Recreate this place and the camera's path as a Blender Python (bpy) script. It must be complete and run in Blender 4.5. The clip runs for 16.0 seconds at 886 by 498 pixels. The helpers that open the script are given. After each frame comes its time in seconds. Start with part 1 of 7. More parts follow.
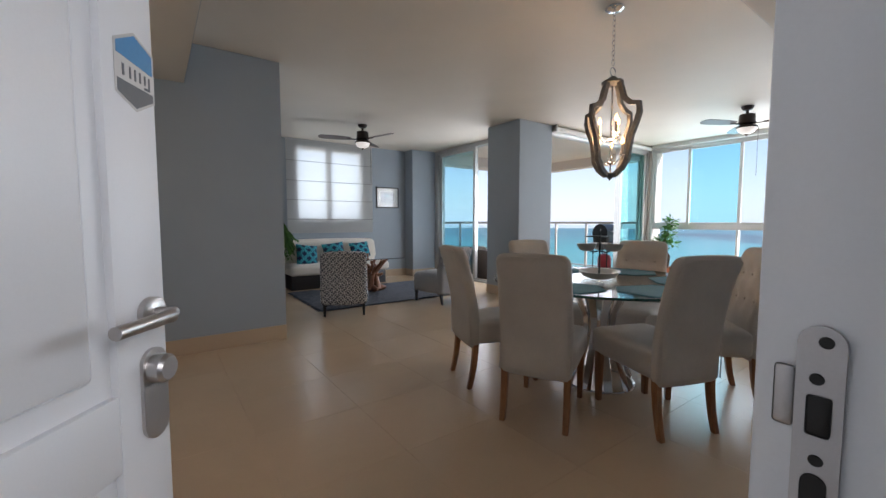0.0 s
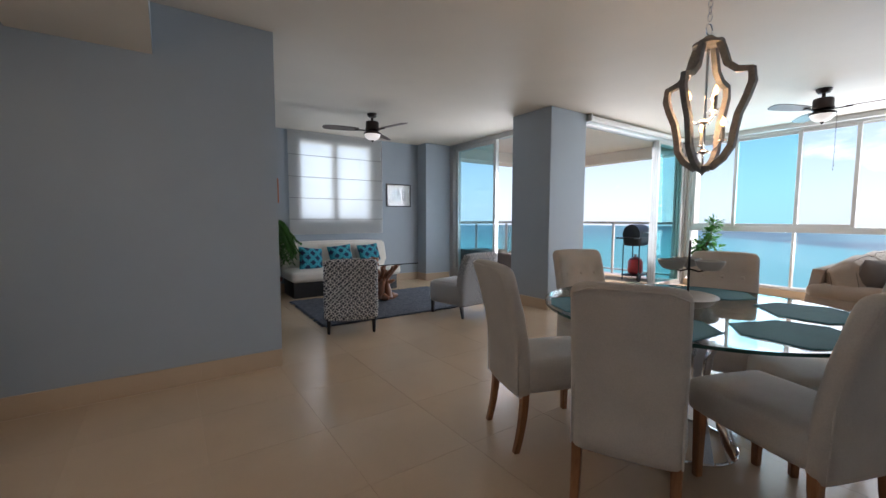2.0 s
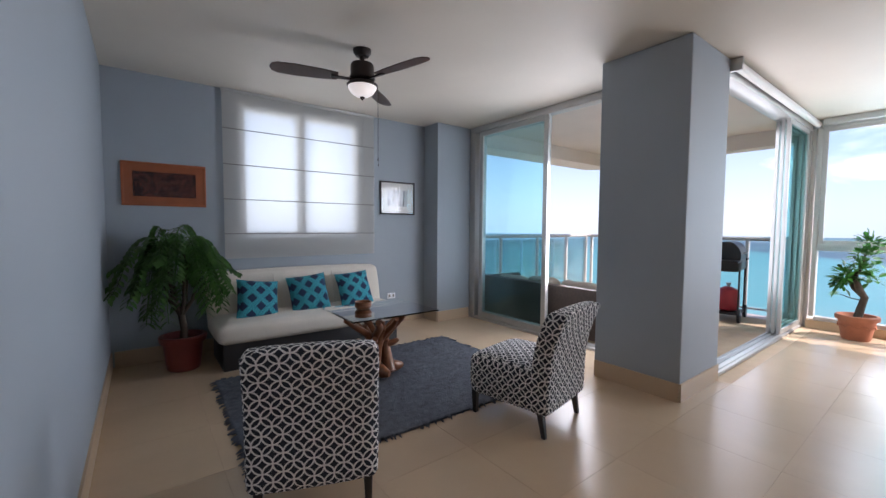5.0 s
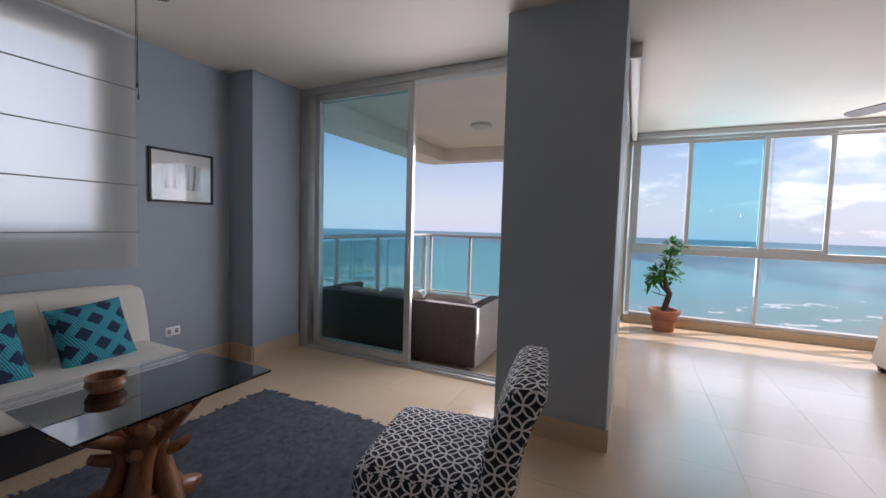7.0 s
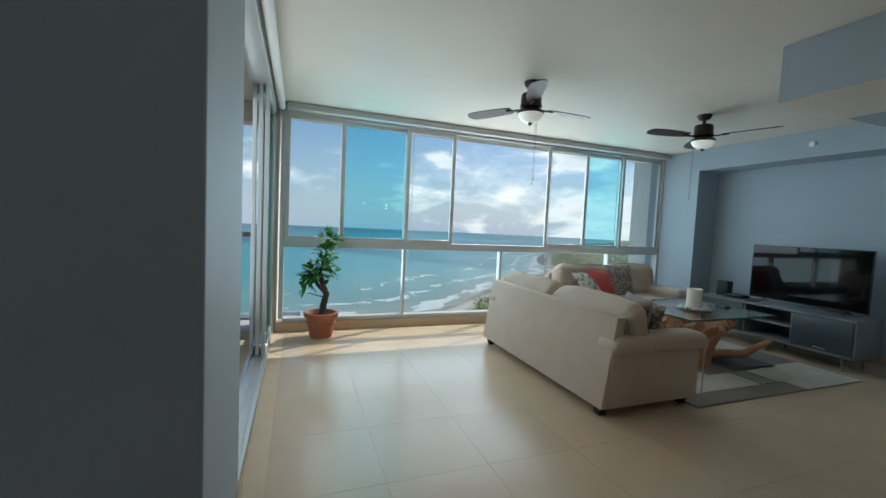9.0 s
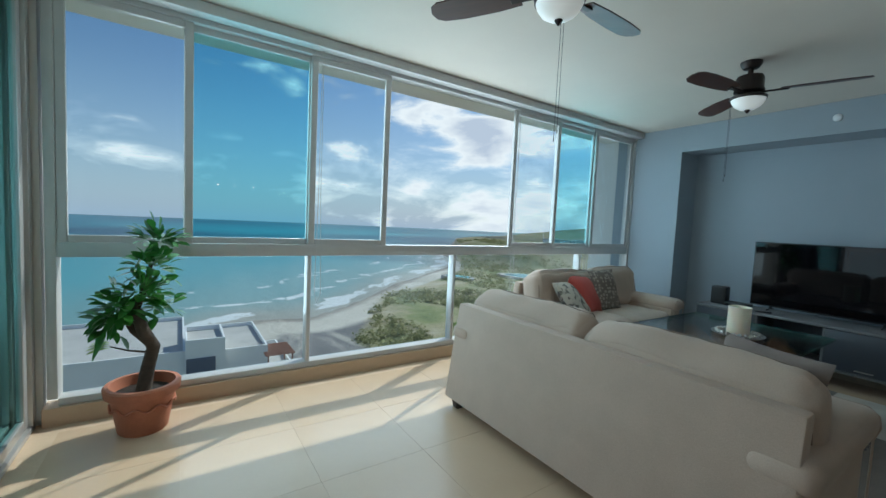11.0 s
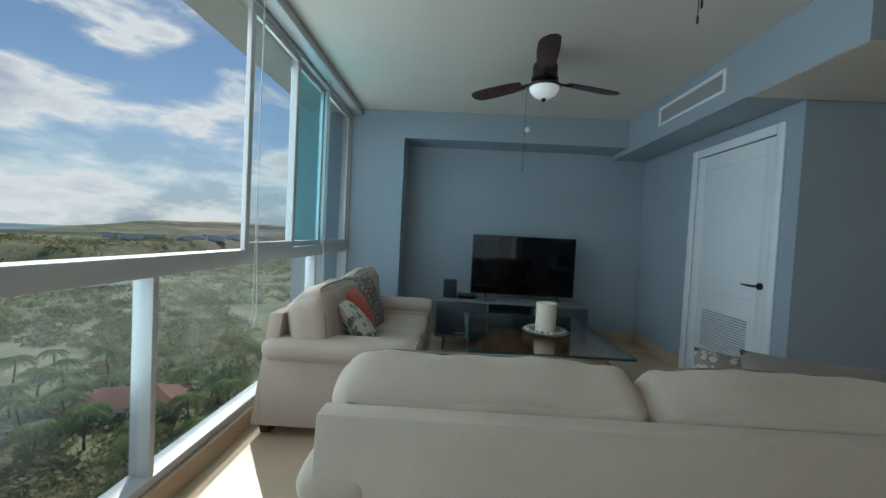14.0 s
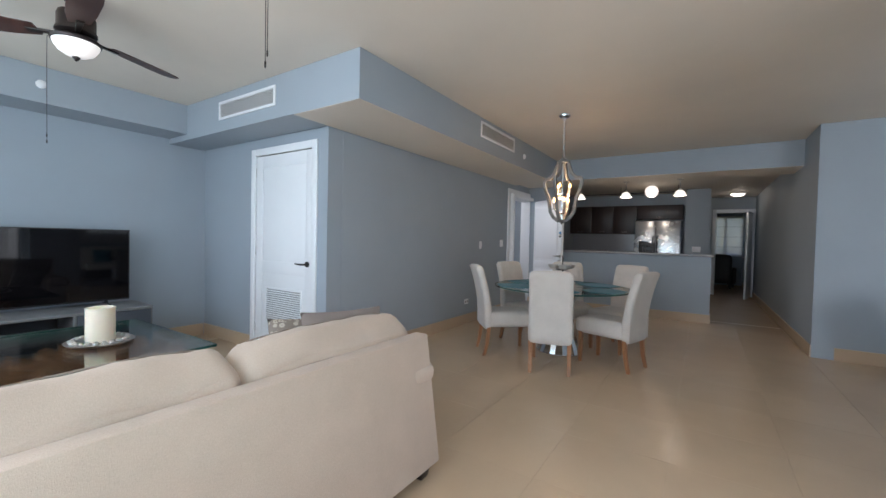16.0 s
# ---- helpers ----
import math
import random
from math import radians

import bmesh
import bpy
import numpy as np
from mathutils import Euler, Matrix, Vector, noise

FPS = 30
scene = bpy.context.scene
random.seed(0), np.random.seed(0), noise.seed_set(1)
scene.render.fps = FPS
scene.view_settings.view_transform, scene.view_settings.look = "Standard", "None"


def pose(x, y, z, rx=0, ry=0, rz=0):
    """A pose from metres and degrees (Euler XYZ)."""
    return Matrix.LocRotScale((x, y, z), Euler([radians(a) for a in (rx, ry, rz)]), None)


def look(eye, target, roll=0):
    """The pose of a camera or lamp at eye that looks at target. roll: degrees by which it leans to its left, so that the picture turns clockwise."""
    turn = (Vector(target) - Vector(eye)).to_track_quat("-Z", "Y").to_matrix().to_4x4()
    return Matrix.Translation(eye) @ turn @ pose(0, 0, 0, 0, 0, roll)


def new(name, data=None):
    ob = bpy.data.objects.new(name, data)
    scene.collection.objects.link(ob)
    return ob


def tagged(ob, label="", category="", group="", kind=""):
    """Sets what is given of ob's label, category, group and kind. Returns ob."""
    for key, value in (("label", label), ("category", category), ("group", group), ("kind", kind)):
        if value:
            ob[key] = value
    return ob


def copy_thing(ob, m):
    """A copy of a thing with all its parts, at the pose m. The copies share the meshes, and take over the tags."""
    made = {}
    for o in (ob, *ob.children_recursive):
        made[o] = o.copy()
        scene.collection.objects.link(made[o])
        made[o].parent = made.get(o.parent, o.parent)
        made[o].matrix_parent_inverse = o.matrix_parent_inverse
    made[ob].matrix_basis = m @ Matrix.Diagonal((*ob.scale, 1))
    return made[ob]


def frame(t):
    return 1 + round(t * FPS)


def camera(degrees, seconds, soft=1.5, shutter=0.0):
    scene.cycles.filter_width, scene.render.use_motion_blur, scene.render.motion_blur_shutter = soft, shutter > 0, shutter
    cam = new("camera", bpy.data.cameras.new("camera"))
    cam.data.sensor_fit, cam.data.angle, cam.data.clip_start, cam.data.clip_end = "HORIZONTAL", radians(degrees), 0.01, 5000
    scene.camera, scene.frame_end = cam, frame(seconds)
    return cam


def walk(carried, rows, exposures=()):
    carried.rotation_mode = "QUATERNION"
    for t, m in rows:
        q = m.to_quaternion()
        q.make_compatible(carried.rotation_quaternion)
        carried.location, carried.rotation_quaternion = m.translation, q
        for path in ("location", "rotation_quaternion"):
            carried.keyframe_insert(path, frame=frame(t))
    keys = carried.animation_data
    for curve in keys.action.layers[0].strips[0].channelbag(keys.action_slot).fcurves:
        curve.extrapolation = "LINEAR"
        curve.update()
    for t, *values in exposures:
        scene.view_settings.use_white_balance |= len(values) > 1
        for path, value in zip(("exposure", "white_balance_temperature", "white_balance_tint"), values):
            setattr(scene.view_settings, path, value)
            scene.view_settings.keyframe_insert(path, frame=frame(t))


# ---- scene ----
cam = camera(96.4, 16.0)
PATH = [
    (0, (0.253, -0.137, 1.161), (1.425, 1.478, 1.024), -0.0),
    (0.5, (0.309, -0.072, 1.173), (1.462, 1.556, 1.028), 0.0),
    (1, (0.386, 0.034, 1.183), (1.52, 1.674, 1.032), -0.1),
    (1.5, (0.445, 0.223, 1.203), (1.579, 1.863, 1.05), 0.0),
    (2, (0.528, 0.519, 1.223), (1.668, 2.155, 1.07), 0.1),
    (2.5, (0.657, 0.829, 1.233), (1.798, 2.465, 1.088), 0.1),
    (3, (0.839, 1.185, 1.246), (1.981, 2.822, 1.115), 0.1),
    (3.5, (1.004, 1.524, 1.253), (2.151, 3.159, 1.139), 0.2),
    (6, (1.847, 3.527, 1.317), (3.26, 4.937, 1.197), 0.7),
    (6.5, (1.993, 3.759, 1.322), (3.599, 4.945, 1.202), 1.1),
    (7, (2.166, 3.923, 1.328), (3.967, 4.785, 1.208), 1.6),
    (7.5, (2.384, 4.004, 1.332), (4.33, 4.454, 1.217), 2.1),
    (8, (2.678, 3.975, 1.361), (4.674, 3.973, 1.245), 2.4),
    (8.5, (3.042, 3.883, 1.358), (5.001, 3.498, 1.242), 2.6),
    (9, (3.448, 3.778, 1.351), (5.322, 3.088, 1.233), 2.6),
    (11.5, (5.716, 3.23, 1.309), (7.282, 1.993, 1.179), 2.9),
    (12, (6.111, 3.147, 1.292), (7.5, 1.714, 1.169), 3.1),
    (12.5, (6.448, 3.034, 1.29), (7.58, 1.388, 1.189), 3.1),
    (13, (6.771, 2.924, 1.272), (7.579, 1.097, 1.184), 3.1),
    (13.5, (7.043, 2.807, 1.264), (7.488, 0.859, 1.181), 3.1),
    (14, (7.247, 2.67, 1.251), (7.294, 0.672, 1.184), 2.9),
    (14.5, (7.384, 2.641, 1.251), (6.973, 0.684, 1.195), 2.6),
    (15, (7.43, 2.66, 1.249), (6.455, 0.914, 1.209), 2.2),
    (15.5, (7.437, 2.735, 1.254), (6.049, 1.296, 1.212), 1.6),
    (16, (7.421, 2.846, 1.263), (5.747, 1.752, 1.215), 1.3),
]
EXPOSURES = [(0.0, 0.55, 6800, 19), (1.5, 0.58, 6700, 18), (3.5, 0.66, 6550, 22), (6.0, 0.43, 6750, 24), (7.0, 0.05, 6800, 26), (7.5, -0.2, 6600, 18), (8.0, -0.4, 6000, 4), (9.0, -0.4, 6300, 4), (11.5, -0.7, 5900, 0), (12.5, -0.9, 6000, 2), (13.5, -0.95, 6100, 2), (14.5, -0.75, 6200, 3), (15.0, -0.2, 6500, 5), (15.5, 0.3, 6600, 15), (16.0, 0.5, 6600, 17)]
walk(cam, [(t, look(eye, target, roll)) for t, eye, target, roll in PATH], EXPOSURES)

# ---- light ----
SUN_AZ, SUN_EL = radians(152.6), radians(39.5)
world = bpy.data.worlds.new("sky")
scene.world = world
world.use_nodes = True
wn = world.node_tree.nodes
sky = wn.new("ShaderNodeTexSky")
sky.sky_type, sky.sun_disc = "NISHITA", False
sky.sun_elevation, sky.sun_rotation = SUN_EL, SUN_AZ
sky.altitude, sky.air_density, sky.dust_density, sky.ozone_density = 40, 1.0, 0.1, 3.0
world.node_tree.links.new(sky.outputs[0], wn["Background"].inputs[0])
wn["Background"].inputs[1].default_value = 0.13

sun_data = bpy.data.lights.new("sun", "SUN")
sun_data.energy, sun_data.angle, sun_data.color = 5.0, radians(0.55), (1.0, 0.95, 0.88)
sun = new("sun", sun_data)
sun_dir = Vector((math.sin(SUN_AZ) * math.cos(SUN_EL), math.cos(SUN_AZ) * math.cos(SUN_EL), math.sin(SUN_EL)))
sun.matrix_world = look(sun_dir * 60, (0, 0, 0))


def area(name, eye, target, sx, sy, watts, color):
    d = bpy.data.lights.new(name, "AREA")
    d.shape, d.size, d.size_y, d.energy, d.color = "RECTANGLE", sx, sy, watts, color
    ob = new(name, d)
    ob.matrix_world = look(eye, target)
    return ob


# sky light through the glazed openings
area("skylight_window", (8.62, 1.0, 1.5), (0, 1.0, 1.1), 5.2, 2.0, 125, (0.80, 0.91, 1.0))
area("skylight_balcony_north", (5.46, 5.23, 1.2), (0, 5.6, 0.5), 0.98, 1.7, 32, (0.82, 0.92, 1.0))
area("skylight_balcony_south", (6.7, 4.27, 1.45), (6.7, 0, 1.15), 2.4, 2.0, 23, (0.85, 0.93, 1.0))
area("skylight_blind", (3.0, 7.75, 1.85), (3.0, 0, 1.85), 1.3, 1.35, 9, (0.9, 0.95, 1.0))


# ---- materials ----
class Nodes:
    def __init__(self, name):
        self.m = bpy.data.materials.new(name)
        self.m.use_nodes = True
        self.t = self.m.node_tree
        self.b = self.t.nodes["Principled BSDF"]
        self.out = self.t.nodes["Material Output"]

    def put(self, value, socket):
        if hasattr(value, "is_linked"):
            self.t.links.new(value, socket)
        elif isinstance(value, (tuple, list)) and len(value) == 3 and socket.type == "RGBA":
            socket.default_value = (*value, 1)
        else:
            socket.default_value = value

    def node(self, kind, outlet=0, **inputs):
        n = self.t.nodes.new(kind)
        for key, value in inputs.items():
            key = key.replace("_", " ")
            self.put(value, n.inputs[key])
        return n.outputs[outlet]

    def math(self, op, a, b=0.0, clamp=False):
        n = self.t.nodes.new("ShaderNodeMath")
        n.operation, n.use_clamp = op, clamp
        self.put(a, n.inputs[0])
        self.put(b, n.inputs[1])
        return n.outputs[0]

    def coord(self, which="Object"):
        return self.t.nodes.new("ShaderNodeTexCoord").outputs[which]

    def noise(self, scale, detail=4.0, rough=0.55, vec=None, dist=0.0):
        return self.node("ShaderNodeTexNoise", 0, Vector=vec or self.coord(), Scale=scale, Detail=detail, Roughness=rough, Distortion=dist)

    def ramp(self, value, stops):
        n = self.t.nodes.new("ShaderNodeValToRGB")
        while len(n.color_ramp.elements) < len(stops):
            n.color_ramp.elements.new(0.5)
        for e, (p, c) in zip(n.color_ramp.elements, stops):
            e.position, e.color = p, (*c, 1)
        self.put(value, n.inputs[0])
        return n.outputs[0]

    def mix(self, fac, a, b):
        n = self.t.nodes.new("ShaderNodeMix")
        n.data_type = "RGBA"
        self.put(fac, n.inputs[0])
        self.put(a, n.inputs[6])
        self.put(b, n.inputs[7])
        return n.outputs[2]

    def scaled(self, vec, s):
        n = self.t.nodes.new("ShaderNodeMapping")
        self.put(vec, n.inputs[0])
        n.inputs["Scale"].default_value = s
        return n.outputs[0]

    def random(self):
        return self.t.nodes.new("ShaderNodeObjectInfo").outputs["Random"]

    def bump(self, height, strength, distance=0.01):
        return self.node("ShaderNodeBump", 0, Height=height, Strength=strength, Distance=distance)

    def set(self, color=None, rough=None, metal=None, normal=None, **more):
        for value, key in ((color, "Base Color"), (rough, "Roughness"), (metal, "Metallic"), (normal, "Normal")):
            if value is not None:
                self.put(value, self.b.inputs[key])
        for key, value in more.items():
            self.put(value, self.b.inputs[key.replace("_", " ")])
        return self.m


def shade(c, k):
    return tuple(min(1.0, v * k) for v in c)


def plain(name, color, rough=0.5, metal=0.0, vary=0.12, scale=6.0, fine=120.0, bump=0.15, depth=0.002, **more):
    """A surface with broad and fine variation of colour, roughness and relief."""
    n = Nodes(name)
    broad, grain = n.noise(scale, 3), n.noise(fine, 4)
    both = n.math("ADD", n.math("MULTIPLY", broad, 0.65), n.math("MULTIPLY", grain, 0.35))
    c = n.ramp(both, [(0.3, shade(color, 1 - vary)), (0.7, shade(color, 1 + vary))])
    r = n.math("ADD", rough - 0.06, n.math("MULTIPLY", broad, 0.12))
    return n.set(c, r, metal, n.bump(grain, bump, depth), **more)


def fabric(name, color, weave=900.0, vary=0.14, bump=0.5, rough=0.92):
    n = Nodes(name)
    v = n.coord()
    a = n.noise(weave, 2, 0.6, n.scaled(v, (1.0, 0.35, 0.35)))
    b = n.noise(weave, 2, 0.6, n.scaled(v, (0.35, 1.0, 1.0)))
    broad = n.noise(5.0, 4)
    w = n.math("MULTIPLY", n.math("ADD", a, b), 0.5)
    both = n.math("ADD", n.math("MULTIPLY", w, 0.6), n.math("MULTIPLY", broad, 0.4))
    c = n.ramp(both, [(0.32, shade(color, 1 - vary)), (0.68, shade(color, 1 + vary))])
    return n.set(c, rough, 0.0, n.bump(n.math("ADD", w, n.math("MULTIPLY", broad, 1.5)), bump, 0.003), Sheen_Weight=0.15)


def wood(name, dark, light, scale=7.0, rough=0.45, axis=2):
    n = Nodes(name)
    stretch = [scale * 3] * 3
    stretch[axis] = scale * 0.25
    v = n.scaled(n.coord(), tuple(stretch))
    g = n.noise(1.0, 6, 0.62, v, 0.6)
    f = n.noise(9.0, 3, 0.6, v)
    both = n.math("ADD", n.math("MULTIPLY", g, 0.7), n.math("MULTIPLY", f, 0.3))
    c = n.ramp(both, [(0.32, dark), (0.68, light)])
    return n.set(c, n.math("ADD", rough - 0.08, n.math("MULTIPLY", f, 0.16)), 0.0, n.bump(both, 0.2, 0.002))


def glass(name, tint, gloss=1.0, milkiness=0.0):
    n = Nodes(name)
    clear = n.node("ShaderNodeBsdfTransparent", 0, Color=tint)
    shine = n.node("ShaderNodeBsdfGlossy", 0, Color=(1, 1, 1), Roughness=0.015)
    f = n.math("MULTIPLY", n.node("ShaderNodeFresnel", 0, IOR=1.45), gloss, True)
    mixer = n.t.nodes.new("ShaderNodeMixShader")
    n.put(f, mixer.inputs[0])
    n.put(clear, mixer.inputs[1])
    n.put(shine, mixer.inputs[2])
    # an uneven translucent whitish film mixed over the clear glass
    if milkiness:
        film = n.node("ShaderNodeBsdfTranslucent", 0, Color=(0.85, 0.86, 0.84))
        spread = n.math("MULTIPLY", n.noise(1.6, 6, 0.65), n.noise(0.9, 3, 0.5, n.scaled(n.coord(), (1.0, 3.0, 0.6))))
        milky_mix = n.t.nodes.new("ShaderNodeMixShader")
        n.put(n.math("MULTIPLY", n.math("SUBTRACT", spread, 0.12), milkiness * 5.0, True), milky_mix.inputs[0])
        n.put(mixer.outputs[0], milky_mix.inputs[1])
        n.put(film, milky_mix.inputs[2])
        mixer = milky_mix
    n.t.links.new(mixer.outputs[0], n.out.inputs[0])
    return n.m


def lamp_glow(name, color, strength):
    n = Nodes(name)
    return n.set((0.9, 0.9, 0.88), 0.35, Emission_Color=color, Emission_Strength=strength)


def wall_paint(name, color):
    n = Nodes(name)
    roll, cloud = n.noise(230.0, 3), n.noise(1.3, 5)
    both = n.math("ADD", n.math("MULTIPLY", cloud, 0.8), n.math("MULTIPLY", roll, 0.2))
    c = n.ramp(both, [(0.3, shade(color, 0.95)), (0.7, shade(color, 1.05))])
    return n.set(c, n.math("ADD", 0.5, n.math("MULTIPLY", cloud, 0.18)), 0.0, n.bump(roll, 0.12, 0.002))


BLUE = wall_paint("blue_grey_paint", (0.315, 0.365, 0.41))
CEIL = wall_paint("ceiling_paint", (0.70, 0.64, 0.56))
WHITE = wall_paint("white_plaster", (0.78, 0.76, 0.73))
DOORWHITE = plain("white_door_paint", (0.78, 0.80, 0.82), 0.38, vary=0.03, scale=2.0, fine=300, bump=0.05)


def tile_material(name, base, rough):
    n = Nodes(name)
    geo = n.t.nodes.new("ShaderNodeNewGeometry").outputs["Position"]
    cloud, fleck, shift = n.noise(2.2, 6, 0.6, geo, 0.4), n.noise(60.0, 3, 0.6, geo), n.random()
    both = n.math("ADD", n.math("MULTIPLY", cloud, 0.6), n.math("ADD", n.math("MULTIPLY", fleck, 0.2), n.math("MULTIPLY", shift, 0.2)))
    c = n.ramp(both, [(0.25, shade(base, 0.94)), (0.75, shade(base, 1.06))])
    r = n.math("ADD", rough, n.math("MULTIPLY", cloud, 0.06))
    return n.set(c, r, 0.0, n.bump(fleck, 0.02, 0.001))


TILE = tile_material("porcelain_tile", (0.54, 0.405, 0.28), 0.22)
SKIRT = tile_material("skirting_tile", (0.50, 0.37, 0.25), 0.35)
GROUT = plain("grout", (0.525, 0.395, 0.273), 0.85)
ALU = plain("anodised_aluminium", (0.55, 0.55, 0.54), 0.38, 0.65, vary=0.05, bump=0.04)
WHITEMETAL = plain("white_lacquered_aluminium", (0.56, 0.56, 0.55), 0.4, 0.1, vary=0.04, bump=0.04)
CHROME = plain("chrome", (0.78, 0.78, 0.80), 0.12, 1.0, vary=0.04, bump=0.02)
NICKEL = plain("brushed_nickel", (0.52, 0.50, 0.49), 0.34, 1.0, vary=0.06, fine=400, bump=0.06)
BLACK = plain("black_plastic", (0.018, 0.018, 0.02), 0.4, vary=0.2, bump=0.08)
BLACKMETAL = plain("black_iron", (0.03, 0.029, 0.028), 0.45, 0.5, vary=0.2, bump=0.15)
RUBBER = plain("black_seal", (0.02, 0.02, 0.02), 0.7)
PANE = glass("clear_pane", (0.93, 0.97, 0.98), 0.09)
# clear pane with a faint patchy whitish film
MILKY_PANE = glass("milky_pane", (0.93, 0.97, 0.98), 0.09, 0.016)
TEAL_PANE = glass("teal_tinted_pane", (0.64, 0.90, 0.94), 0.12)
GREEN_PANE = glass("green_tinted_pane", (0.78, 0.95, 0.98), 0.12)
SLIDE_PANE = glass("sea_green_pane", (0.64, 0.90, 0.89), 0.12)
TABLE_GLASS = glass("table_glass", (0.93, 0.965, 0.955), 0.75)
LOW_GLASS = glass("low_table_glass", (0.93, 0.965, 0.955), 2.4)
GLASS_EDGE = plain("glass_edge", (0.02, 0.075, 0.065), 0.15, vary=0.1, bump=0.02)
RAIL_GLASS = glass("railing_glass", (0.90, 0.95, 0.95), 0.7)


# ---- builders ----
def mesh_of(bm, name, material, smooth=True):
    bmesh.ops.recalc_face_normals(bm, faces=bm.faces)
    me = bpy.data.meshes.new(name)
    bm.to_mesh(me)
    bm.free()
    me.materials.append(material)
    if smooth:
        me.polygons.foreach_set("use_smooth", [True] * len(me.polygons))
        me.set_sharp_from_angle(angle=radians(38))
    return me


def part(name, bm, material, parent=None, label="", smooth=True):
    ob = new(name, mesh_of(bm, name, material, smooth))
    if parent is not None:
        ob.parent = parent
    if label:
        tagged(ob, label)
    return ob


def thing(name, x, y, z=0.0, turn=0.0, label="", category="", group=""):
    ob = new(name)
    ob.empty_display_size = 0.1
    ob.matrix_basis = pose(x, y, z, 0, 0, turn)
    return tagged(ob, label, category, group)


def structure(name, bm, material, label, smooth=True):
    return tagged(part(name, bm, material, None, label, smooth), kind="structure")


def box(x0, x1, y0, y1, z0, z1, bevel=0.0, bm=None, seg=2):
    out = bm or bmesh.new()
    tmp = bmesh.new() if bevel else out
    m = Matrix.Translation(((x0 + x1) / 2, (y0 + y1) / 2, (z0 + z1) / 2)) @ Matrix.Diagonal((abs(x1 - x0), abs(y1 - y0), abs(z1 - z0), 1))
    bmesh.ops.create_cube(tmp, size=1.0, matrix=m)
    if bevel:
        bmesh.ops.bevel(tmp, geom=list(tmp.edges), offset=bevel, segments=seg, affect="EDGES", profile=0.5)
        if bm:
            me = bpy.data.meshes.new("tmp")
            tmp.to_mesh(me)
            tmp.free()
            bm.from_mesh(me)
            bpy.data.meshes.remove(me)
            return bm
        return tmp
    return out


def soft(cx, cy, cz, sx, sy, sz, r, puff=0.0, cuts=7, bm=None, crease=0.0, seed=0.0):
    """A padded block with rounded edges, domed faces and slight creases."""
    out = bm or bmesh.new()
    tmp = bmesh.new()
    bmesh.ops.create_cube(tmp, size=2.0)
    bmesh.ops.subdivide_edges(tmp, edges=list(tmp.edges), cuts=cuts, use_grid_fill=True)
    half = Vector((sx / 2, sy / 2, sz / 2))
    r = min(r, *(0.98 * h for h in half))
    for v in tmp.verts:
        u = v.co.copy()
        w = Vector([math.copysign(1 - (1 - abs(a)) ** 1.5, a) for a in u])
        p = Vector(w[i] * half[i] for i in range(3))
        inner = Vector(max(-half[i] + r, min(half[i] - r, p[i])) for i in range(3))
        d = p - inner
        if d.length > 1e-6:
            p = inner + d.normalized() * min(r, d.length if sum(abs(c) > 1e-6 for c in d) == 1 else r)
        fx, fy, fz = 1 - u.x**2, 1 - u.y**2, 1 - u.z**2
        p.z += puff * sz * u.z * fx * fy
        p.y += puff * 0.4 * sy * u.y * fx * fz
        p.x += puff * 0.2 * sx * u.x * fy * fz
        if crease:
            p += Vector((0, 0, 1)) * crease * noise.noise(Vector((p.x * 5 + seed, p.y * 9, p.z * 9 + seed))) if abs(u.z) > 0.5 else Vector((0, crease * 0.6 * noise.noise(Vector((p.x * 6 + seed, 3, p.z * 6))), 0))
        v.co = p + Vector((cx, cy, cz))
    me = bpy.data.meshes.new("tmp")
    tmp.to_mesh(me)
    tmp.free()
    out.from_mesh(me)
    bpy.data.meshes.remove(me)
    return out


def tube(points, radii, seg=8, bm=None, cap=True):
    """A round rod along points, with a radius at each."""
    out = bm or bmesh.new()
    pts = [Vector(p) for p in points]
    rad = [radii] * len(pts) if isinstance(radii, (int, float)) else radii
    rings, side = [], None
    for i, p in enumerate(pts):
        d = (pts[min(i + 1, len(pts) - 1)] - pts[max(i - 1, 0)]).normalized()
        if side is None:
            side = d.orthogonal().normalized()
        side = (side - d * side.dot(d)).normalized()
        up = d.cross(side)
        rings.append([out.verts.new(p + rad[i] * (math.cos(a) * side + math.sin(a) * up)) for a in (2 * math.pi * k / seg for k in range(seg))])
    for a, b in zip(rings, rings[1:]):
        for k in range(seg):
            out.faces.new((a[k], a[(k + 1) % seg], b[(k + 1) % seg], b[k]))
    if cap:
        out.faces.new(rings[0][::-1])
        out.faces.new(rings[-1])
    return out


def lathe(profile, seg=24, at=(0, 0, 0), bm=None):
    """A turned shape from (radius, height) pairs."""
    out = bm or bmesh.new()
    rings = []
    for r, z in profile:
        rings.append([out.verts.new((at[0] + max(r, 1e-4) * math.cos(2 * math.pi * k / seg), at[1] + max(r, 1e-4) * math.sin(2 * math.pi * k / seg), at[2] + z)) for k in range(seg)])
    for a, b in zip(rings, rings[1:]):
        for k in range(seg):
            out.faces.new((a[k], a[(k + 1) % seg], b[(k + 1) % seg], b[k]))
    out.faces.new(rings[0][::-1])
    out.faces.new(rings[-1])
    return out


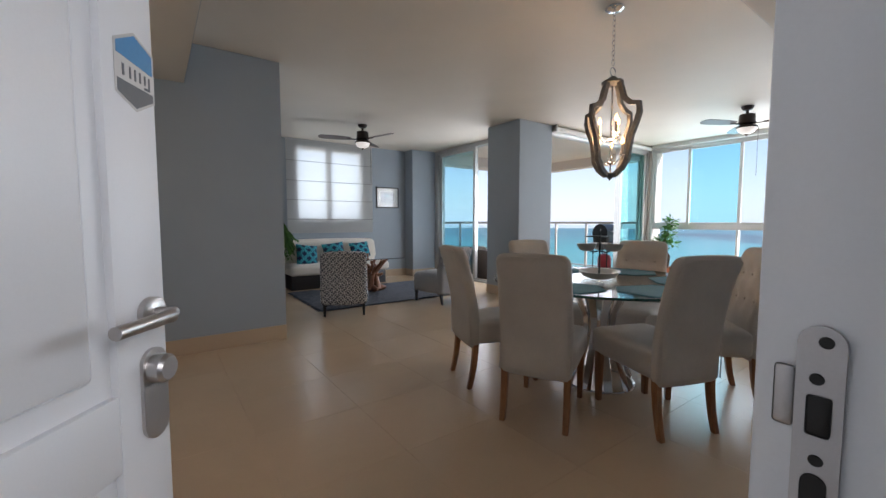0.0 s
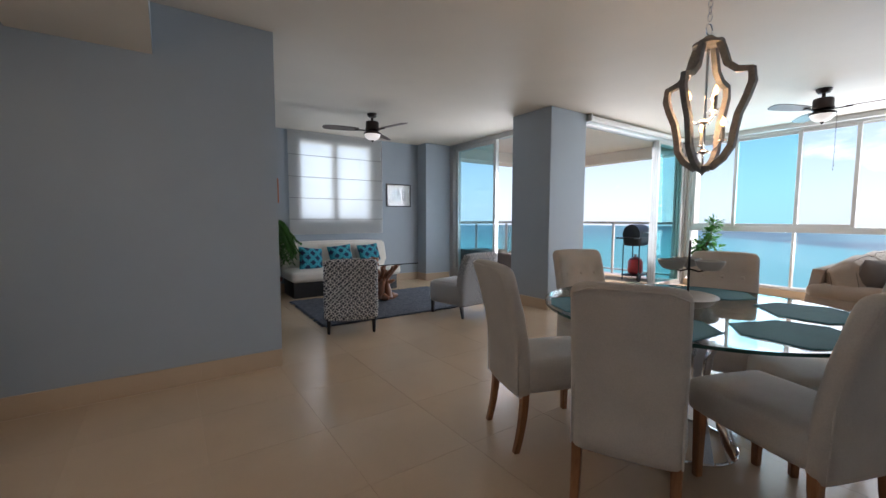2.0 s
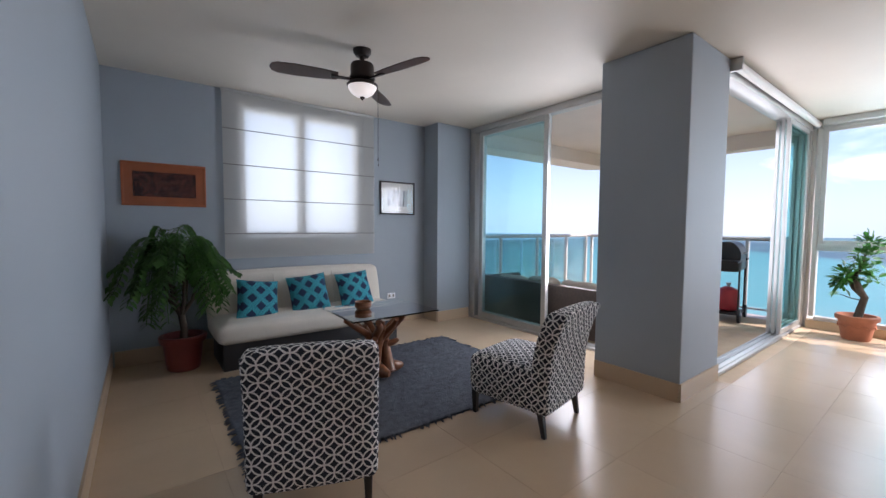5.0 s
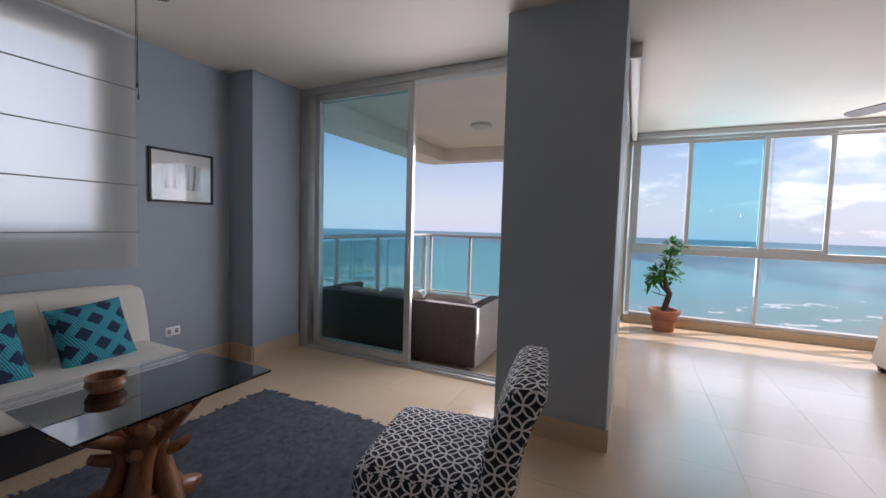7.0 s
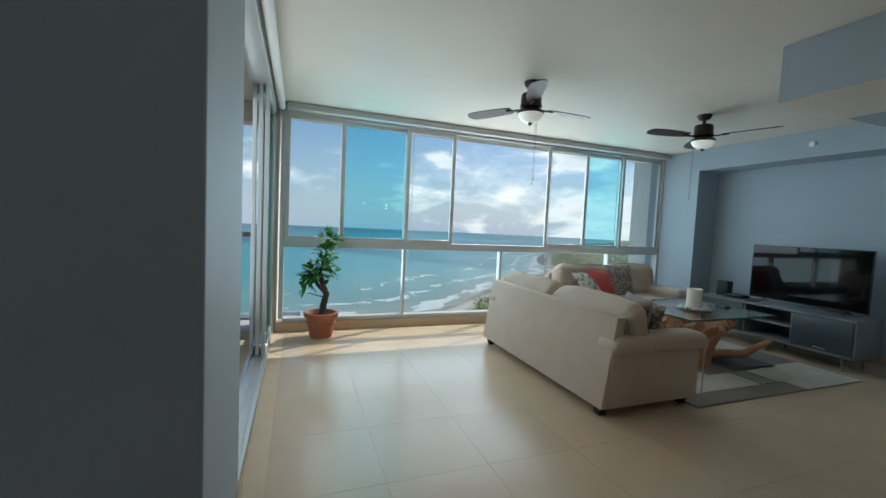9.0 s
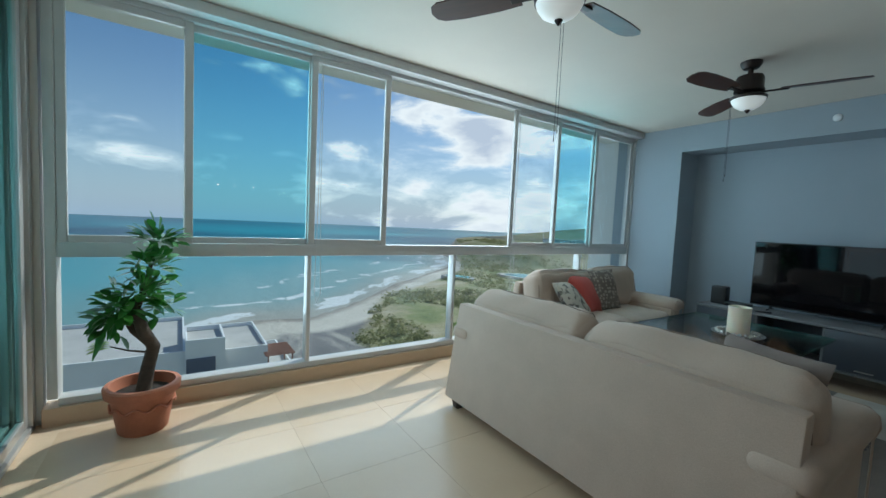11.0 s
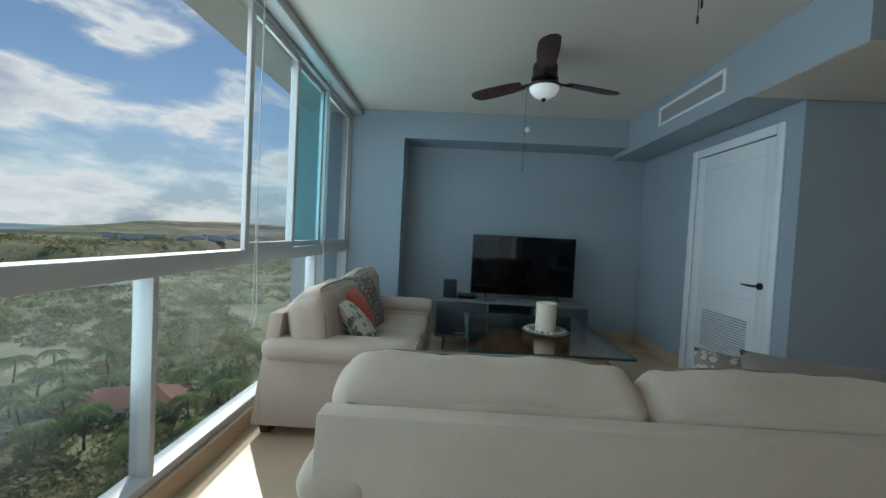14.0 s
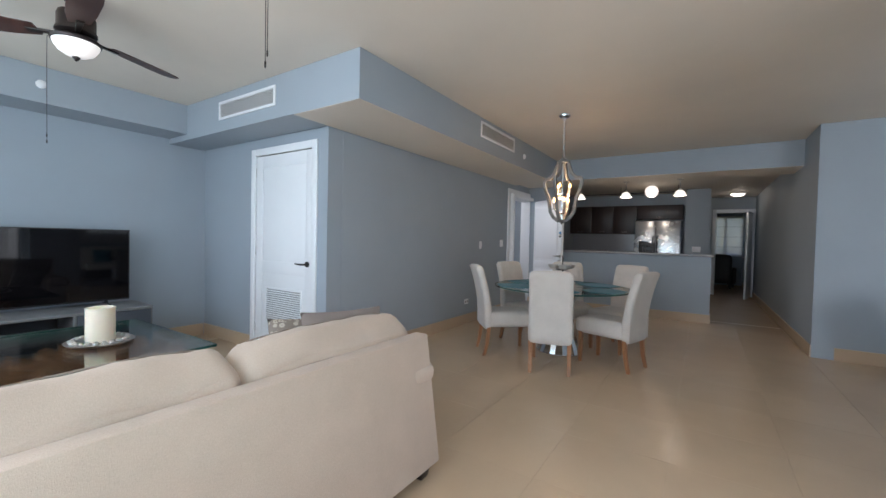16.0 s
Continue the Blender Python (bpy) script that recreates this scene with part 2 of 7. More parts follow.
def slab(outline, z0, z1, bm=None):
    """A flat plate with the given outline in x and y."""
    out = bm or bmesh.new()
    lo = [out.verts.new((x, y, z0)) for x, y in outline]
    hi = [out.verts.new((x, y, z1)) for x, y in outline]
    out.faces.new(lo[::-1])
    out.faces.new(hi)
    for i in range(len(lo)):
        j = (i + 1) % len(lo)
        out.faces.new((lo[i], lo[j], hi[j], hi[i]))
    return out


def moved(bm, m):
    bm.transform(m)
    return bm


def uv_box(ob, scale=1.0):
    """Texture coordinates in metres, laid on by each face's main direction."""
    me = ob.data
    layer = me.uv_layers.new(name="box")
    for poly in me.polygons:
        n = [abs(c) for c in poly.normal]
        a, b = ((1, 2), (0, 2), (0, 1))[n.index(max(n))]
        for li in poly.loop_indices:
            co = me.vertices[me.loops[li].vertex_index].co
            layer.data[li].uv = (co[a] * scale, co[b] * scale)
    return ob


# ---- structure ----
H = 2.68
floor = structure("floor", box(-8.5, 8.59, -2.7, 7.7, -0.25, -0.002), GROUT, "beige porcelain tile floor with thin joints", False)
bm = box(-8.5, 5.405, -2.7, 7.7, H, H + 0.22)
box(5.405, 8.62, -2.7, 4.21, H, H + 0.22, bm=bm)
ceiling_main = structure("ceiling", bm, CEIL, "plain off-white painted ceiling", False)
bm = box(5.29, 7.865, -2.4, -1.965, 2.365, H - 0.003)
structure("ceiling_beam_tv", bm, BLUE, "blue-grey painted ceiling beam above the television niche", False)
bm = box(0.52, 5.29, -0.12, 0.68, 2.30, H - 0.003)
structure("soffit_south", bm, BLUE, "blue-grey dropped soffit carrying an air duct", False)
structure("soffit_east", box(4.90, 5.29, -2.396, -0.12, 2.303, H - 0.003), BLUE, "blue-grey dropped soffit above a white door", False)
bm = slab([(0.525, -0.1), (5.286, -0.1), (5.286, 0.676), (0.525, 0.676)], 2.296, 2.299)
structure("soffit_underside", bm, CEIL, "off-white underside of the dropped soffit", False)
structure("kitchen_beam", box(-0.2, 0.50, -0.12, 3.931, 2.335, H - 0.003), BLUE, "blue-grey beam between dining room and kitchen", False)
structure("kitchen_beam_underside", box(-0.197, 0.497, -0.1, 3.93, 2.331, 2.334), CEIL, "off-white underside of the kitchen beam", False)
structure("kitchen_ceiling", box(-8.4, -0.21, -2.6, 3.93, 2.50, 2.60), CEIL, "off-white lower kitchen ceiling", False)

bm = box(1.075, 2.36, 7.40, 7.62, 0, H)
box(3.70, 5.60, 7.40, 7.62, 0, H, bm=bm)
box(2.36, 3.70, 7.40, 7.62, 0, 1.17, bm=bm)
box(2.36, 3.70, 7.40, 7.62, 2.55, H, bm=bm)
wall_north = structure("wall_north", bm, BLUE, "blue-grey painted wall with a window behind a blind", False)
structure("wall_pier_north", box(4.70, 5.42, 7.085, 7.398, 0, H - 0.002), BLUE, "blue-grey projecting wall pier beside the sliding door", False)
bm = slab([(-8.5, 3.935), (1.275, 3.935), (1.275, 7.398), (1.08, 7.398), (1.08, 4.13), (-8.5, 4.13)], 0, H - 0.002)
wall_hall = structure("wall_hall", bm, BLUE, "long plain blue-grey wall turning from the hallway into the nook", False)
bm = box(4.662, 5.40, 4.01, 4.705, 0, H - 0.002, bevel=0.008)
column = structure("column", bm, BLUE, "square blue-grey painted structural column", False)
bm = box(0.701, 4.70, -0.32, -0.125, 0, H)
box(-0.42, 0.701, -0.32, -0.125, 2.13, H, bm=bm)
box(-0.55, -0.42, -0.32, -0.125, 0, H, bm=bm)
wall_south = structure("wall_south", bm, BLUE, "long blue-grey wall with the entrance door", False)
bm = box(4.69, 4.884, -0.30, -0.127, 0, H)
box(4.69, 4.884, -2.42, -1.32, 0, H, bm=bm)
box(4.69, 4.884, -1.32, -0.30, 2.14, H, bm=bm)
structure("wall_closet", bm, BLUE, "blue-grey wall with a white closet door", False)
structure("wall_tv", box(4.6, 8.75, -2.62, -2.40, 0, H), BLUE, "blue-grey wall behind the television", False)
structure("wall_pier_south", box(7.865, 8.75, -2.398, -1.965, 0, H - 0.002), BLUE, "blue-grey wall pier next to the windows", False)
structure("wall_kitchen_pier", box(-0.46, -0.28, -0.124, 0.50, 0, 2.333), BLUE, "blue-grey wall end beside the kitchen opening", False)

# skirting tiles
SKIRT_H = 0.14
runs = [("x", 1.275, -8.0, 3.935, -1), ("y", 4.13, 7.38, 1.275, 1), ("x", 1.30, 4.70, 7.40, -1), ("y", 7.085, 7.38, 4.70, -1), ("x", 4.70, 5.26, 7.085, -1),
        ("y", 4.01, 4.70, 4.662, -1), ("x", 4.662, 5.40, 4.01, -1), ("x", 0.76, 4.88, -0.125, 1), ("y", -2.39, -1.37, 4.884, 1), ("y", -0.25, -0.125, 4.884, 1),
        ("x", 4.90, 7.86, -2.40, 1), ("x", 7.87, 8.45, -1.965, 1), ("y", -2.39, -1.965, 7.865, -1), ("y", 0.50, 2.98, -0.28, 1), ("x", -0.40, -0.28, 2.98, 1), ("y", -0.1, 0.5, -0.279, 1)]
for axis, a, b, wall_at, side in runs:
    lo, hi = min(a, b), max(a, b)
    host = structure("baseboard", box(*((lo, hi) if axis == "x" else sorted((wall_at, wall_at + side * 0.004))), *(sorted((wall_at, wall_at + side * 0.004)) if axis == "x" else (lo, hi)), 0, SKIRT_H - 0.004), GROUT, "beige tile skirting along the wall", False)
    count = max(1, round((hi - lo) / 0.59))
    step = (hi - lo) / count
    for k in range(count):
        s0, s1 = lo + k * step + 0.001, lo + (k + 1) * step - 0.001
        d0, d1 = sorted((wall_at, wall_at + side * 0.012))
        piece = box(s0, s1, d0, d1, 0, SKIRT_H) if axis == "x" else box(d0, d1, s0, s1, 0, SKIRT_H)
        part("skirting_tile", piece, SKIRT, host, smooth=False)

# ---- window wall ----
XW = 8.53
WIN_LO, WIN_HI = -1.93, 3.98
TR_LO, TR_HI = 1.015, 1.105
SILL, HEAD = 0.155, 2.575


def framed(parent, name, axis, at, a0, a1, z0, z1, rail, depth, metal, pane, pane_label=""):
    """A glazed frame in the plane axis = at, from a0 to a1 and z0 to z1."""
    def bar(s0, s1, h0, h1, d=depth, bm=None, bev=0.004):
        return box(at - d / 2, at + d / 2, s0, s1, h0, h1, bev, bm, 1) if axis == "x" else box(s0, s1, at - d / 2, at + d / 2, h0, h1, bev, bm, 1)
    bm = bar(a0, a0 + rail, z0, z1)
    bar(a1 - rail, a1, z0, z1, bm=bm)
    bar(a0 + rail, a1 - rail, z0, z0 + rail, bm=bm)
    bar(a0 + rail, a1 - rail, z1 - rail, z1, bm=bm)
    frame_part = part(name, bm, metal, parent)
    g = part("pane", bar(a0 + rail * 0.8, a1 - rail * 0.8, z0 + rail * 0.8, z1 - rail * 0.8, 0.006, bev=0.0), pane, frame_part, pane_label, False)
    g.visible_shadow = False
    return frame_part


window_wall = tagged(new("window_1"), "wide white aluminium window wall with tinted sliding sashes over fixed panes", kind="structure")
bm = box(XW - 0.05, XW + 0.06, WIN_LO - 0.05, WIN_HI, HEAD, HEAD + 0.06, 0.004)
box(XW - 0.05, XW + 0.06, WIN_LO - 0.05, WIN_LO, SILL, HEAD, 0.004, bm)
box(XW - 0.05, XW + 0.06, WIN_HI - 0.05, WIN_HI, SILL, HEAD, 0.004, bm)
box(XW - 0.05, XW + 0.06, WIN_LO, WIN_HI - 0.05, SILL - 0.045, SILL, 0.004, bm)
part("window_frame", bm, WHITEMETAL, window_wall)
part("transom", box(XW - 0.045, XW + 0.055, WIN_LO, WIN_HI - 0.05, TR_LO, TR_HI, 0.004), WHITEMETAL, window_wall)
posts = [2.455, 1.03, -0.92]
for y in posts:
    part("mullion", box(XW - 0.04, XW + 0.05, y - 0.016, y + 0.016, SILL, TR_LO, 0.004), WHITEMETAL, window_wall)
edges = [WIN_LO, *reversed(posts), WIN_HI - 0.05]
for a, b in zip(edges, edges[1:]):
    g = part("pane", box(XW + 0.01, XW + 0.016, a + 0.01, b - 0.01, SILL + 0.01, TR_LO - 0.01), MILKY_PANE, window_wall, smooth=False)
    g.visible_shadow = False
# upper sashes: the middle opening stands uncovered
for y0, y1, track, pane in ((3.245, 3.93, 0.0, PANE), (2.43, 3.30, 0.035, TEAL_PANE), (1.79, 2.47, 0.0, PANE), (-0.43, 0.315, 0.0, PANE), (-1.13, -0.40, 0.035, TEAL_PANE), (-1.92, -1.10, 0.0, PANE)):
    framed(window_wall, "sash", "x", XW - 0.02 + track, y0, y1, TR_HI - 0.005, HEAD + 0.005, 0.05, 0.03, WHITEMETAL, pane)
part("blind_box", box(XW - 0.16, XW - 0.055, WIN_LO - 0.03, WIN_HI - 0.06, H - 0.075, H - 0.003, 0.006), WHITEMETAL, window_wall, "slim white blind housing under the ceiling")
for y in (2.40, 0.30, -0.95):
    pts = [(XW - 0.1, y, H - 0.07), (XW - 0.09, y - 0.005, 1.5), (XW - 0.1, y - 0.02, 0.72), (XW - 0.1, y + 0.01, 0.64), (XW - 0.1, y + 0.03, 0.74), (XW - 0.1, y + 0.015, 1.5), (XW - 0.1, y + 0.01, H - 0.07)]
    part("pull_cord", tube(pts, 0.0025, 5), WHITEMETAL, window_wall, "thin white looped pull cord")
bm = box(XW - 0.075, XW + 0.065, WIN_LO - 0.07, WIN_HI + 0.02, -0.05, SILL - 0.046, 0.003)
structure("window_curb", bm, SKIRT, "low beige tiled curb under the windows", False)
structure("wall_above_window", box(XW - 0.05, XW + 0.06, -2.4, 4.0, HEAD + 0.061, H - 0.001), WHITE, "narrow white band above the windows", False)
bm = box(XW + 0.10, XW + 0.46, -2.9, 4.15, 2.62, 2.92)
structure("slab_overhang", bm, WHITE, "off-white edge of the floor slab above", False)
structure("facade_fin", box(XW - 0.02, XW + 0.45, WIN_HI + 0.02, 4.16, -3.0, H + 0.2), WHITE, "white facade pier between window and balcony", False)
structure("facade_fin_south", box(XW + 0.02, XW + 0.62, -2.62, -1.985, -3.0, H + 0.2), WHITE, "white facade pier at the end of the windows", False)

# ---- sliding doors to the balcony ----
slide_north = tagged(new("door_1"), "aluminium sliding door to the balcony, half open, green-tinted glass", kind="structure")
bm = box(5.27, 5.40, 4.708, 7.08, 2.60, H - 0.002, 0.004)
box(5.27, 5.40, 6.97, 7.08, 0.0, 2.60, 0.004, bm)
box(5.27, 5.40, 4.708, 6.97, 0.0, 0.03, 0.003, bm)
part("door_frame", bm, ALU, slide_north)
part("track", box(5.30, 5.308, 4.72, 6.96, 0.03, 0.045), ALU, slide_north, smooth=False)
part("track", box(5.36, 5.368, 4.72, 6.96, 0.03, 0.045), ALU, slide_north, smooth=False)
leaf = framed(slide_north, "leaf", "x", 5.305, 5.74, 6.90, 0.045, 2.60, 0.065, 0.04, ALU, GREEN_PANE)
leaf = framed(slide_north, "leaf", "x", 5.365, 5.77, 6.93, 0.045, 2.60, 0.065, 0.04, ALU, PANE)
part("handle", box(5.275, 5.285, 5.76, 5.785, 0.95, 1.15, 0.004), NICKEL, leaf)
slide_south = tagged(new("door_2"), "wide aluminium sliding door to the balcony, pushed open, tinted glass", kind="structure")
bm = box(5.402, 8.50, 4.03, 4.20, 2.56, H - 0.002, 0.004)
box(8.44, 8.50, 4.03, 4.20, 0.0, 2.56, 0.004, bm)
box(5.402, 8.44, 4.03, 4.20, 0.0, 0.03, 0.003, bm)
part("door_frame", bm, ALU, slide_south)
for y in (4.06, 4.115, 4.17):
    part("track", box(5.42, 8.43, y - 0.004, y + 0.004, 0.03, 0.045), ALU, slide_south, smooth=False)
for k, y in enumerate((4.06, 4.115, 4.17)):
    framed(slide_south, "leaf", "y", y, 7.46 + 0.03 * k, 8.40, 0.045, 2.565, 0.06, 0.035, ALU, SLIDE_PANE if k == 0 else PANE)
roller = thing("roller_blind", 5.43, 3.975, 2.625, 0, "rolled-up white roller blind tube under the ceiling", "blind")
part("tube", tube([(0, 0, 0), (3.0, 0, 0)], 0.036, 16), WHITE, roller)
part("bracket", box(-0.025, 0.0, -0.045, 0.05, -0.05, 0.053, 0.004), NICKEL, roller)
part("bracket", box(3.0, 3.025, -0.045, 0.05, -0.05, 0.053, 0.004), NICKEL, roller)

# ---- balcony ----
PINK = wall_paint("balcony_plaster", (0.84, 0.76, 0.70))
DECK = tile_material("balcony_tile", (0.50, 0.42, 0.40), 0.4)
deck_outline = [(5.40, 4.2), (8.90, 4.2), (8.90, 7.36), (8.72, 7.52), (5.40, 7.52)]
structure("balcony_floor", slab(deck_outline, -0.25, -0.004), DECK, "pale reddish tiled balcony floor", False)
structure("balcony_ceiling", slab([(5.40, 4.2), (8.93, 4.2), (8.93, 7.36), (8.74, 7.54), (5.40, 7.54)], H + 0.0, H + 0.3), PINK, "cream plaster balcony ceiling", False)
bm = slab([(5.4, 7.03), (8.52, 7.03), (8.52, 7.50), (5.4, 7.50)], 2.46, H - 0.002)
slab([(8.62, 4.2), (8.88, 4.2), (8.88, 6.94), (8.62, 6.94)], 2.46, H - 0.002, bm)
slab([(8.521, 7.03), (8.62, 6.941), (8.88, 6.941), (8.88, 7.36), (8.72, 7.50), (8.521, 7.50)], 2.46, H - 0.002, bm)
structure("balcony_beam", bm, PINK, "cream plaster edge beam round the balcony", False)
railing = thing("balcony_railing", 5.42, 7.42, 0, 0, "white metal balcony railing with clear glass panels", "railing")
line = [Vector((0, 0)), Vector((0.83, 0)), Vector((1.76, 0)), Vector((2.62, 0)), Vector((3.28, 0)), Vector((3.36, -0.08)), Vector((3.36, -0.87)), Vector((3.36, -1.77)), Vector((3.36, -2.67)), Vector((3.36, -3.15))]
for a, b in zip(line, line[1:]):
    d = (b - a).normalized()
    part("top_rail", tube([(*a, 1.14), (*b, 1.14)], 0.028, 10), WHITEMETAL, railing)
    part("bottom_rail", tube([(*a, 0.10), (*b, 0.10)], 0.016, 8), WHITEMETAL, railing)
    p, q = a + d * 0.04, b - d * 0.04
    nrm = Vector((-d.y, d.x)) * 0.004
    if (b - a).length < 0.3:
        continue
    g = part("pane", slab([tuple(p - nrm), tuple(q - nrm), tuple(q + nrm), tuple(p + nrm)], 0.14, 1.08), RAIL_GLASS, railing, smooth=False)
    g.visible_shadow = False
for p in line:
    part("post", box(p.x - 0.022, p.x + 0.022, p.y - 0.022, p.y + 0.022, 0, 1.13, 0.004), WHITEMETAL, railing)
lampb = thing("ceiling_light", 7.2, 5.82, H, 0, "round white flush ceiling light on the balcony", "ceiling light")
part("base", lathe([(0.13, -0.035), (0.14, -0.02), (0.14, 0.0)], 24), WHITEMETAL, lampb)
part("diffuser", lathe([(0.0, -0.085), (0.07, -0.075), (0.11, -0.05), (0.125, -0.036)], 24), WHITE, lampb)

# outdoor sofa
WICKER = plain("brown_wicker", (0.085, 0.06, 0.05), 0.7, vary=0.3, scale=40, fine=260, bump=0.8, depth=0.006)
# paler copy of the wicker, stands in for sunlight on the end panel
WICKER_SUNLIT = plain("sunlit_wicker", (0.50, 0.42, 0.38), 0.7, vary=0.2, scale=40, fine=260, bump=0.8, depth=0.006)
OUTCUSH = fabric("beige_outdoor_cloth", (0.50, 0.42, 0.34))
bs = thing("outdoor_sofa", 5.86, 6.15, 0, 0, "dark brown wicker outdoor sofa with beige cushions", "sofa")
part("backrest", box(-0.38, -0.26, -0.98, 0.98, 0.03, 0.60, 0.02), WICKER, bs)
part("base", box(-0.26, 0.42, -0.98, 0.98, 0.03, 0.30, 0.02), WICKER, bs)
part("armrest", box(-0.26, 0.42, -0.98, -0.85, 0.30, 0.58, 0.02), WICKER, bs)
part("side_panel", box(-0.37, 0.43, -0.995, -0.982, 0.04, 0.58, 0.004), WICKER_SUNLIT, bs, "wicker side panel, coloured pale for the sun on it")
part("armrest", box(-0.26, 0.42, 0.85, 0.98, 0.30, 0.58, 0.02), WICKER, bs)
part("seat_cushion", soft(0.08, 0, 0.37, 0.64, 1.66, 0.14, 0.05, 0.1), OUTCUSH, bs)
for k, y in enumerate((-0.6, -0.1, 0.45)):
    c = thing("outdoor_cushion", 5.72, 6.15 + y, 0.48, 0, "beige outdoor back cushion on the wicker sofa", "cushion", "cushions on the outdoor sofa")
    part("cover", moved(soft(0, 0, 0, 0.15, 0.50, 0.40, 0.05, 0.05, crease=0.03, seed=k), pose(0, 0, (-0.05, -0.03, -0.07)[k], 0, (-10, -24, -16)[k], (4, -9, 7)[k])), OUTCUSH, c)

# grill
grill = thing("barbecue_grill", 8.22, 4.80, 0, 8, "black charcoal barbecue grill with lid on a wheeled stand", "grill")
grill.matrix_basis = grill.matrix_basis @ Matrix.Diagonal((0.80, 0.85, 1.0, 1))
for x in (-0.3, 0.3):
    for y in (-0.18, 0.18):
        part("leg", tube([(x, y, 0.02), (x * 0.95, y, 0.72)], 0.014, 8), BLACKMETAL, grill)
part("shelf", box(-0.32, 0.32, -0.2, 0.2, 0.10, 0.12, 0.004), BLACKMETAL, grill)
part("firebox", moved(soft(0, 0, 0.80, 0.66, 0.40, 0.22, 0.08, 0.0, 7), pose(0, 0, 0)), BLACK, grill)
part("lid", tube([(-0.335, 0, 0.92), (-0.325, 0, 0.92), (0.325, 0, 0.92), (0.335, 0, 0.92)], [0.17, 0.195, 0.195, 0.17], 24), BLACK, grill)
part("lid_handle", tube([(-0.12, -0.19, 0.95), (-0.12, -0.235, 0.955), (0.12, -0.235, 0.955), (0.12, -0.19, 0.95)], 0.009, 8), NICKEL, grill)
part("side_shelf", box(-0.68, -0.31, -0.2, 0.2, 0.84, 0.865, 0.005), BLACKMETAL, grill)
part("side_shelf", box(0.31, 0.56, -0.2, 0.2, 0.84, 0.865, 0.005), BLACKMETAL, grill)
for x in (-0.32, 0.32):
    part("wheel", moved(lathe([(0.03, -0.02), (0.09, -0.02), (0.095, 0), (0.09, 0.02), (0.03, 0.02)], 20), pose(x, -0.2, 0.095, 90, 0, 0)), BLACK, grill)
tank = thing("gas_bottle", 8.22, 4.80, 0.12, 0, "red gas bottle on the lower shelf of the grill", "gas bottle")
RED = plain("red_enamel", (0.42, 0.03, 0.04), 0.35)
part("body", lathe([(0.09, 0.0), (0.125, 0.02), (0.14, 0.07), (0.14, 0.24), (0.11, 0.31), (0.04, 0.345)], 24), RED, tank)
part("valve", lathe([(0.022, 0.345), (0.022, 0.375), (0.035, 0.385), (0.03, 0.40)], 12), NICKEL, tank)

# ---- entrance door ----
door_in = tagged(new("door_3"), "white panelled entrance door standing half open with nickel lever", kind="structure")
bm = box(0.645, 0.70, -0.322, -0.03, 0, 2.13, 0.004)
box(-0.42, -0.355, -0.322, -0.03, 0, 2.13, 0.004, bm)
box(-0.355, 0.645, -0.322, -0.03, 2.07, 2.13, 0.004, bm)
box(0.632, 0.647, -0.322, -0.115, 0, 2.07, 0.002, bm)
part("door_frame", bm, DOORWHITE, door_in)
bm = box(0.70, 0.78, -0.124, -0.095, 0, 2.22, 0.008)
box(-0.27, -0.345, -0.124, -0.095, 0, 2.22, 0.008, bm)
box(-0.345, 0.70, -0.124, -0.095, 2.13, 2.22, 0.008, bm)
part("architrave", bm, DOORWHITE, door_in)
DOOR_TURN = 53.0
LW = 0.985
bm = box(0.002, LW - 0.002, -0.010, 0.010, 0.002, 2.053)
for side in (-1, 1):
    y0, y1 = sorted((side * 0.009, side * 0.023))
    for x0, x1 in ((0.0, 0.105), (LW - 0.105, LW)):
        box(x0 + 0.001, x1 - 0.001, y0, y1, 0.001, 2.054, 0.002, bm)
    for z0, z1 in ((0, 0.18), (0.76, 0.885), (1.93, 2.055)):
        box(0.105, LW - 0.105, y0, y1, z0 + 0.001, z1 - 0.001, 0.002, bm)
    for z0, z1 in ((0.18, 0.76), (0.885, 1.93)):
        box(0.143, LW - 0.143, side * 0.008, side * 0.0215, z0 + 0.038, z1 - 0.038, 0.010, bm)
leaf = part("leaf", bm, DOORWHITE, door_in)
leaf.matrix_basis = pose(-0.35, -0.055, 0.008, 0, 0, DOOR_TURN)
HX = LW - 0.036
for side in (-1, 1):
    part("rose", moved(lathe([(0.027, 0), (0.027, 0.01), (0.02, 0.014)], 20), pose(HX, side * 0.023, 1.0, 90 * (1 if side < 0 else -1), 0, 0)), NICKEL, leaf, "round nickel rose")
    part("lever", tube([(HX, side * 0.023, 1.0), (HX, side * 0.065, 1.0), (HX - 0.02, side * 0.075, 1.0), (HX - 0.13, side * 0.075, 1.0)], [0.010, 0.010, 0.011, 0.010], 12), NICKEL, leaf, "brushed nickel lever handle")
    pl = [(HX + 0.028 * math.cos(a), 0.862 + (0.05 if math.sin(a) > 0 else -0.05) + 0.028 * math.sin(a)) for a in (2 * math.pi * k / 24 + 0.01 for k in range(24))]
    part("lock_plate", moved(slab(pl, 0, 0.006), pose(0, side * 0.023 if side < 0 else 0.029, 0, 90, 0, 0)), NICKEL, leaf, "long rounded nickel lock plate")
    part("cylinder", moved(lathe([(0.024, 0), (0.024, 0.02), (0.019, 0.026), (0.012, 0.026)], 20), pose(HX, side * 0.028, 0.905, 90 * (1 if side < 0 else -1), 0, 0)), NICKEL, leaf)
STICK_BLUE = plain("blue_print", (0.05, 0.25, 0.50), 0.4, vary=0.08)
STICK_GREY = plain("grey_print", (0.10, 0.11, 0.12), 0.4, vary=0.08)
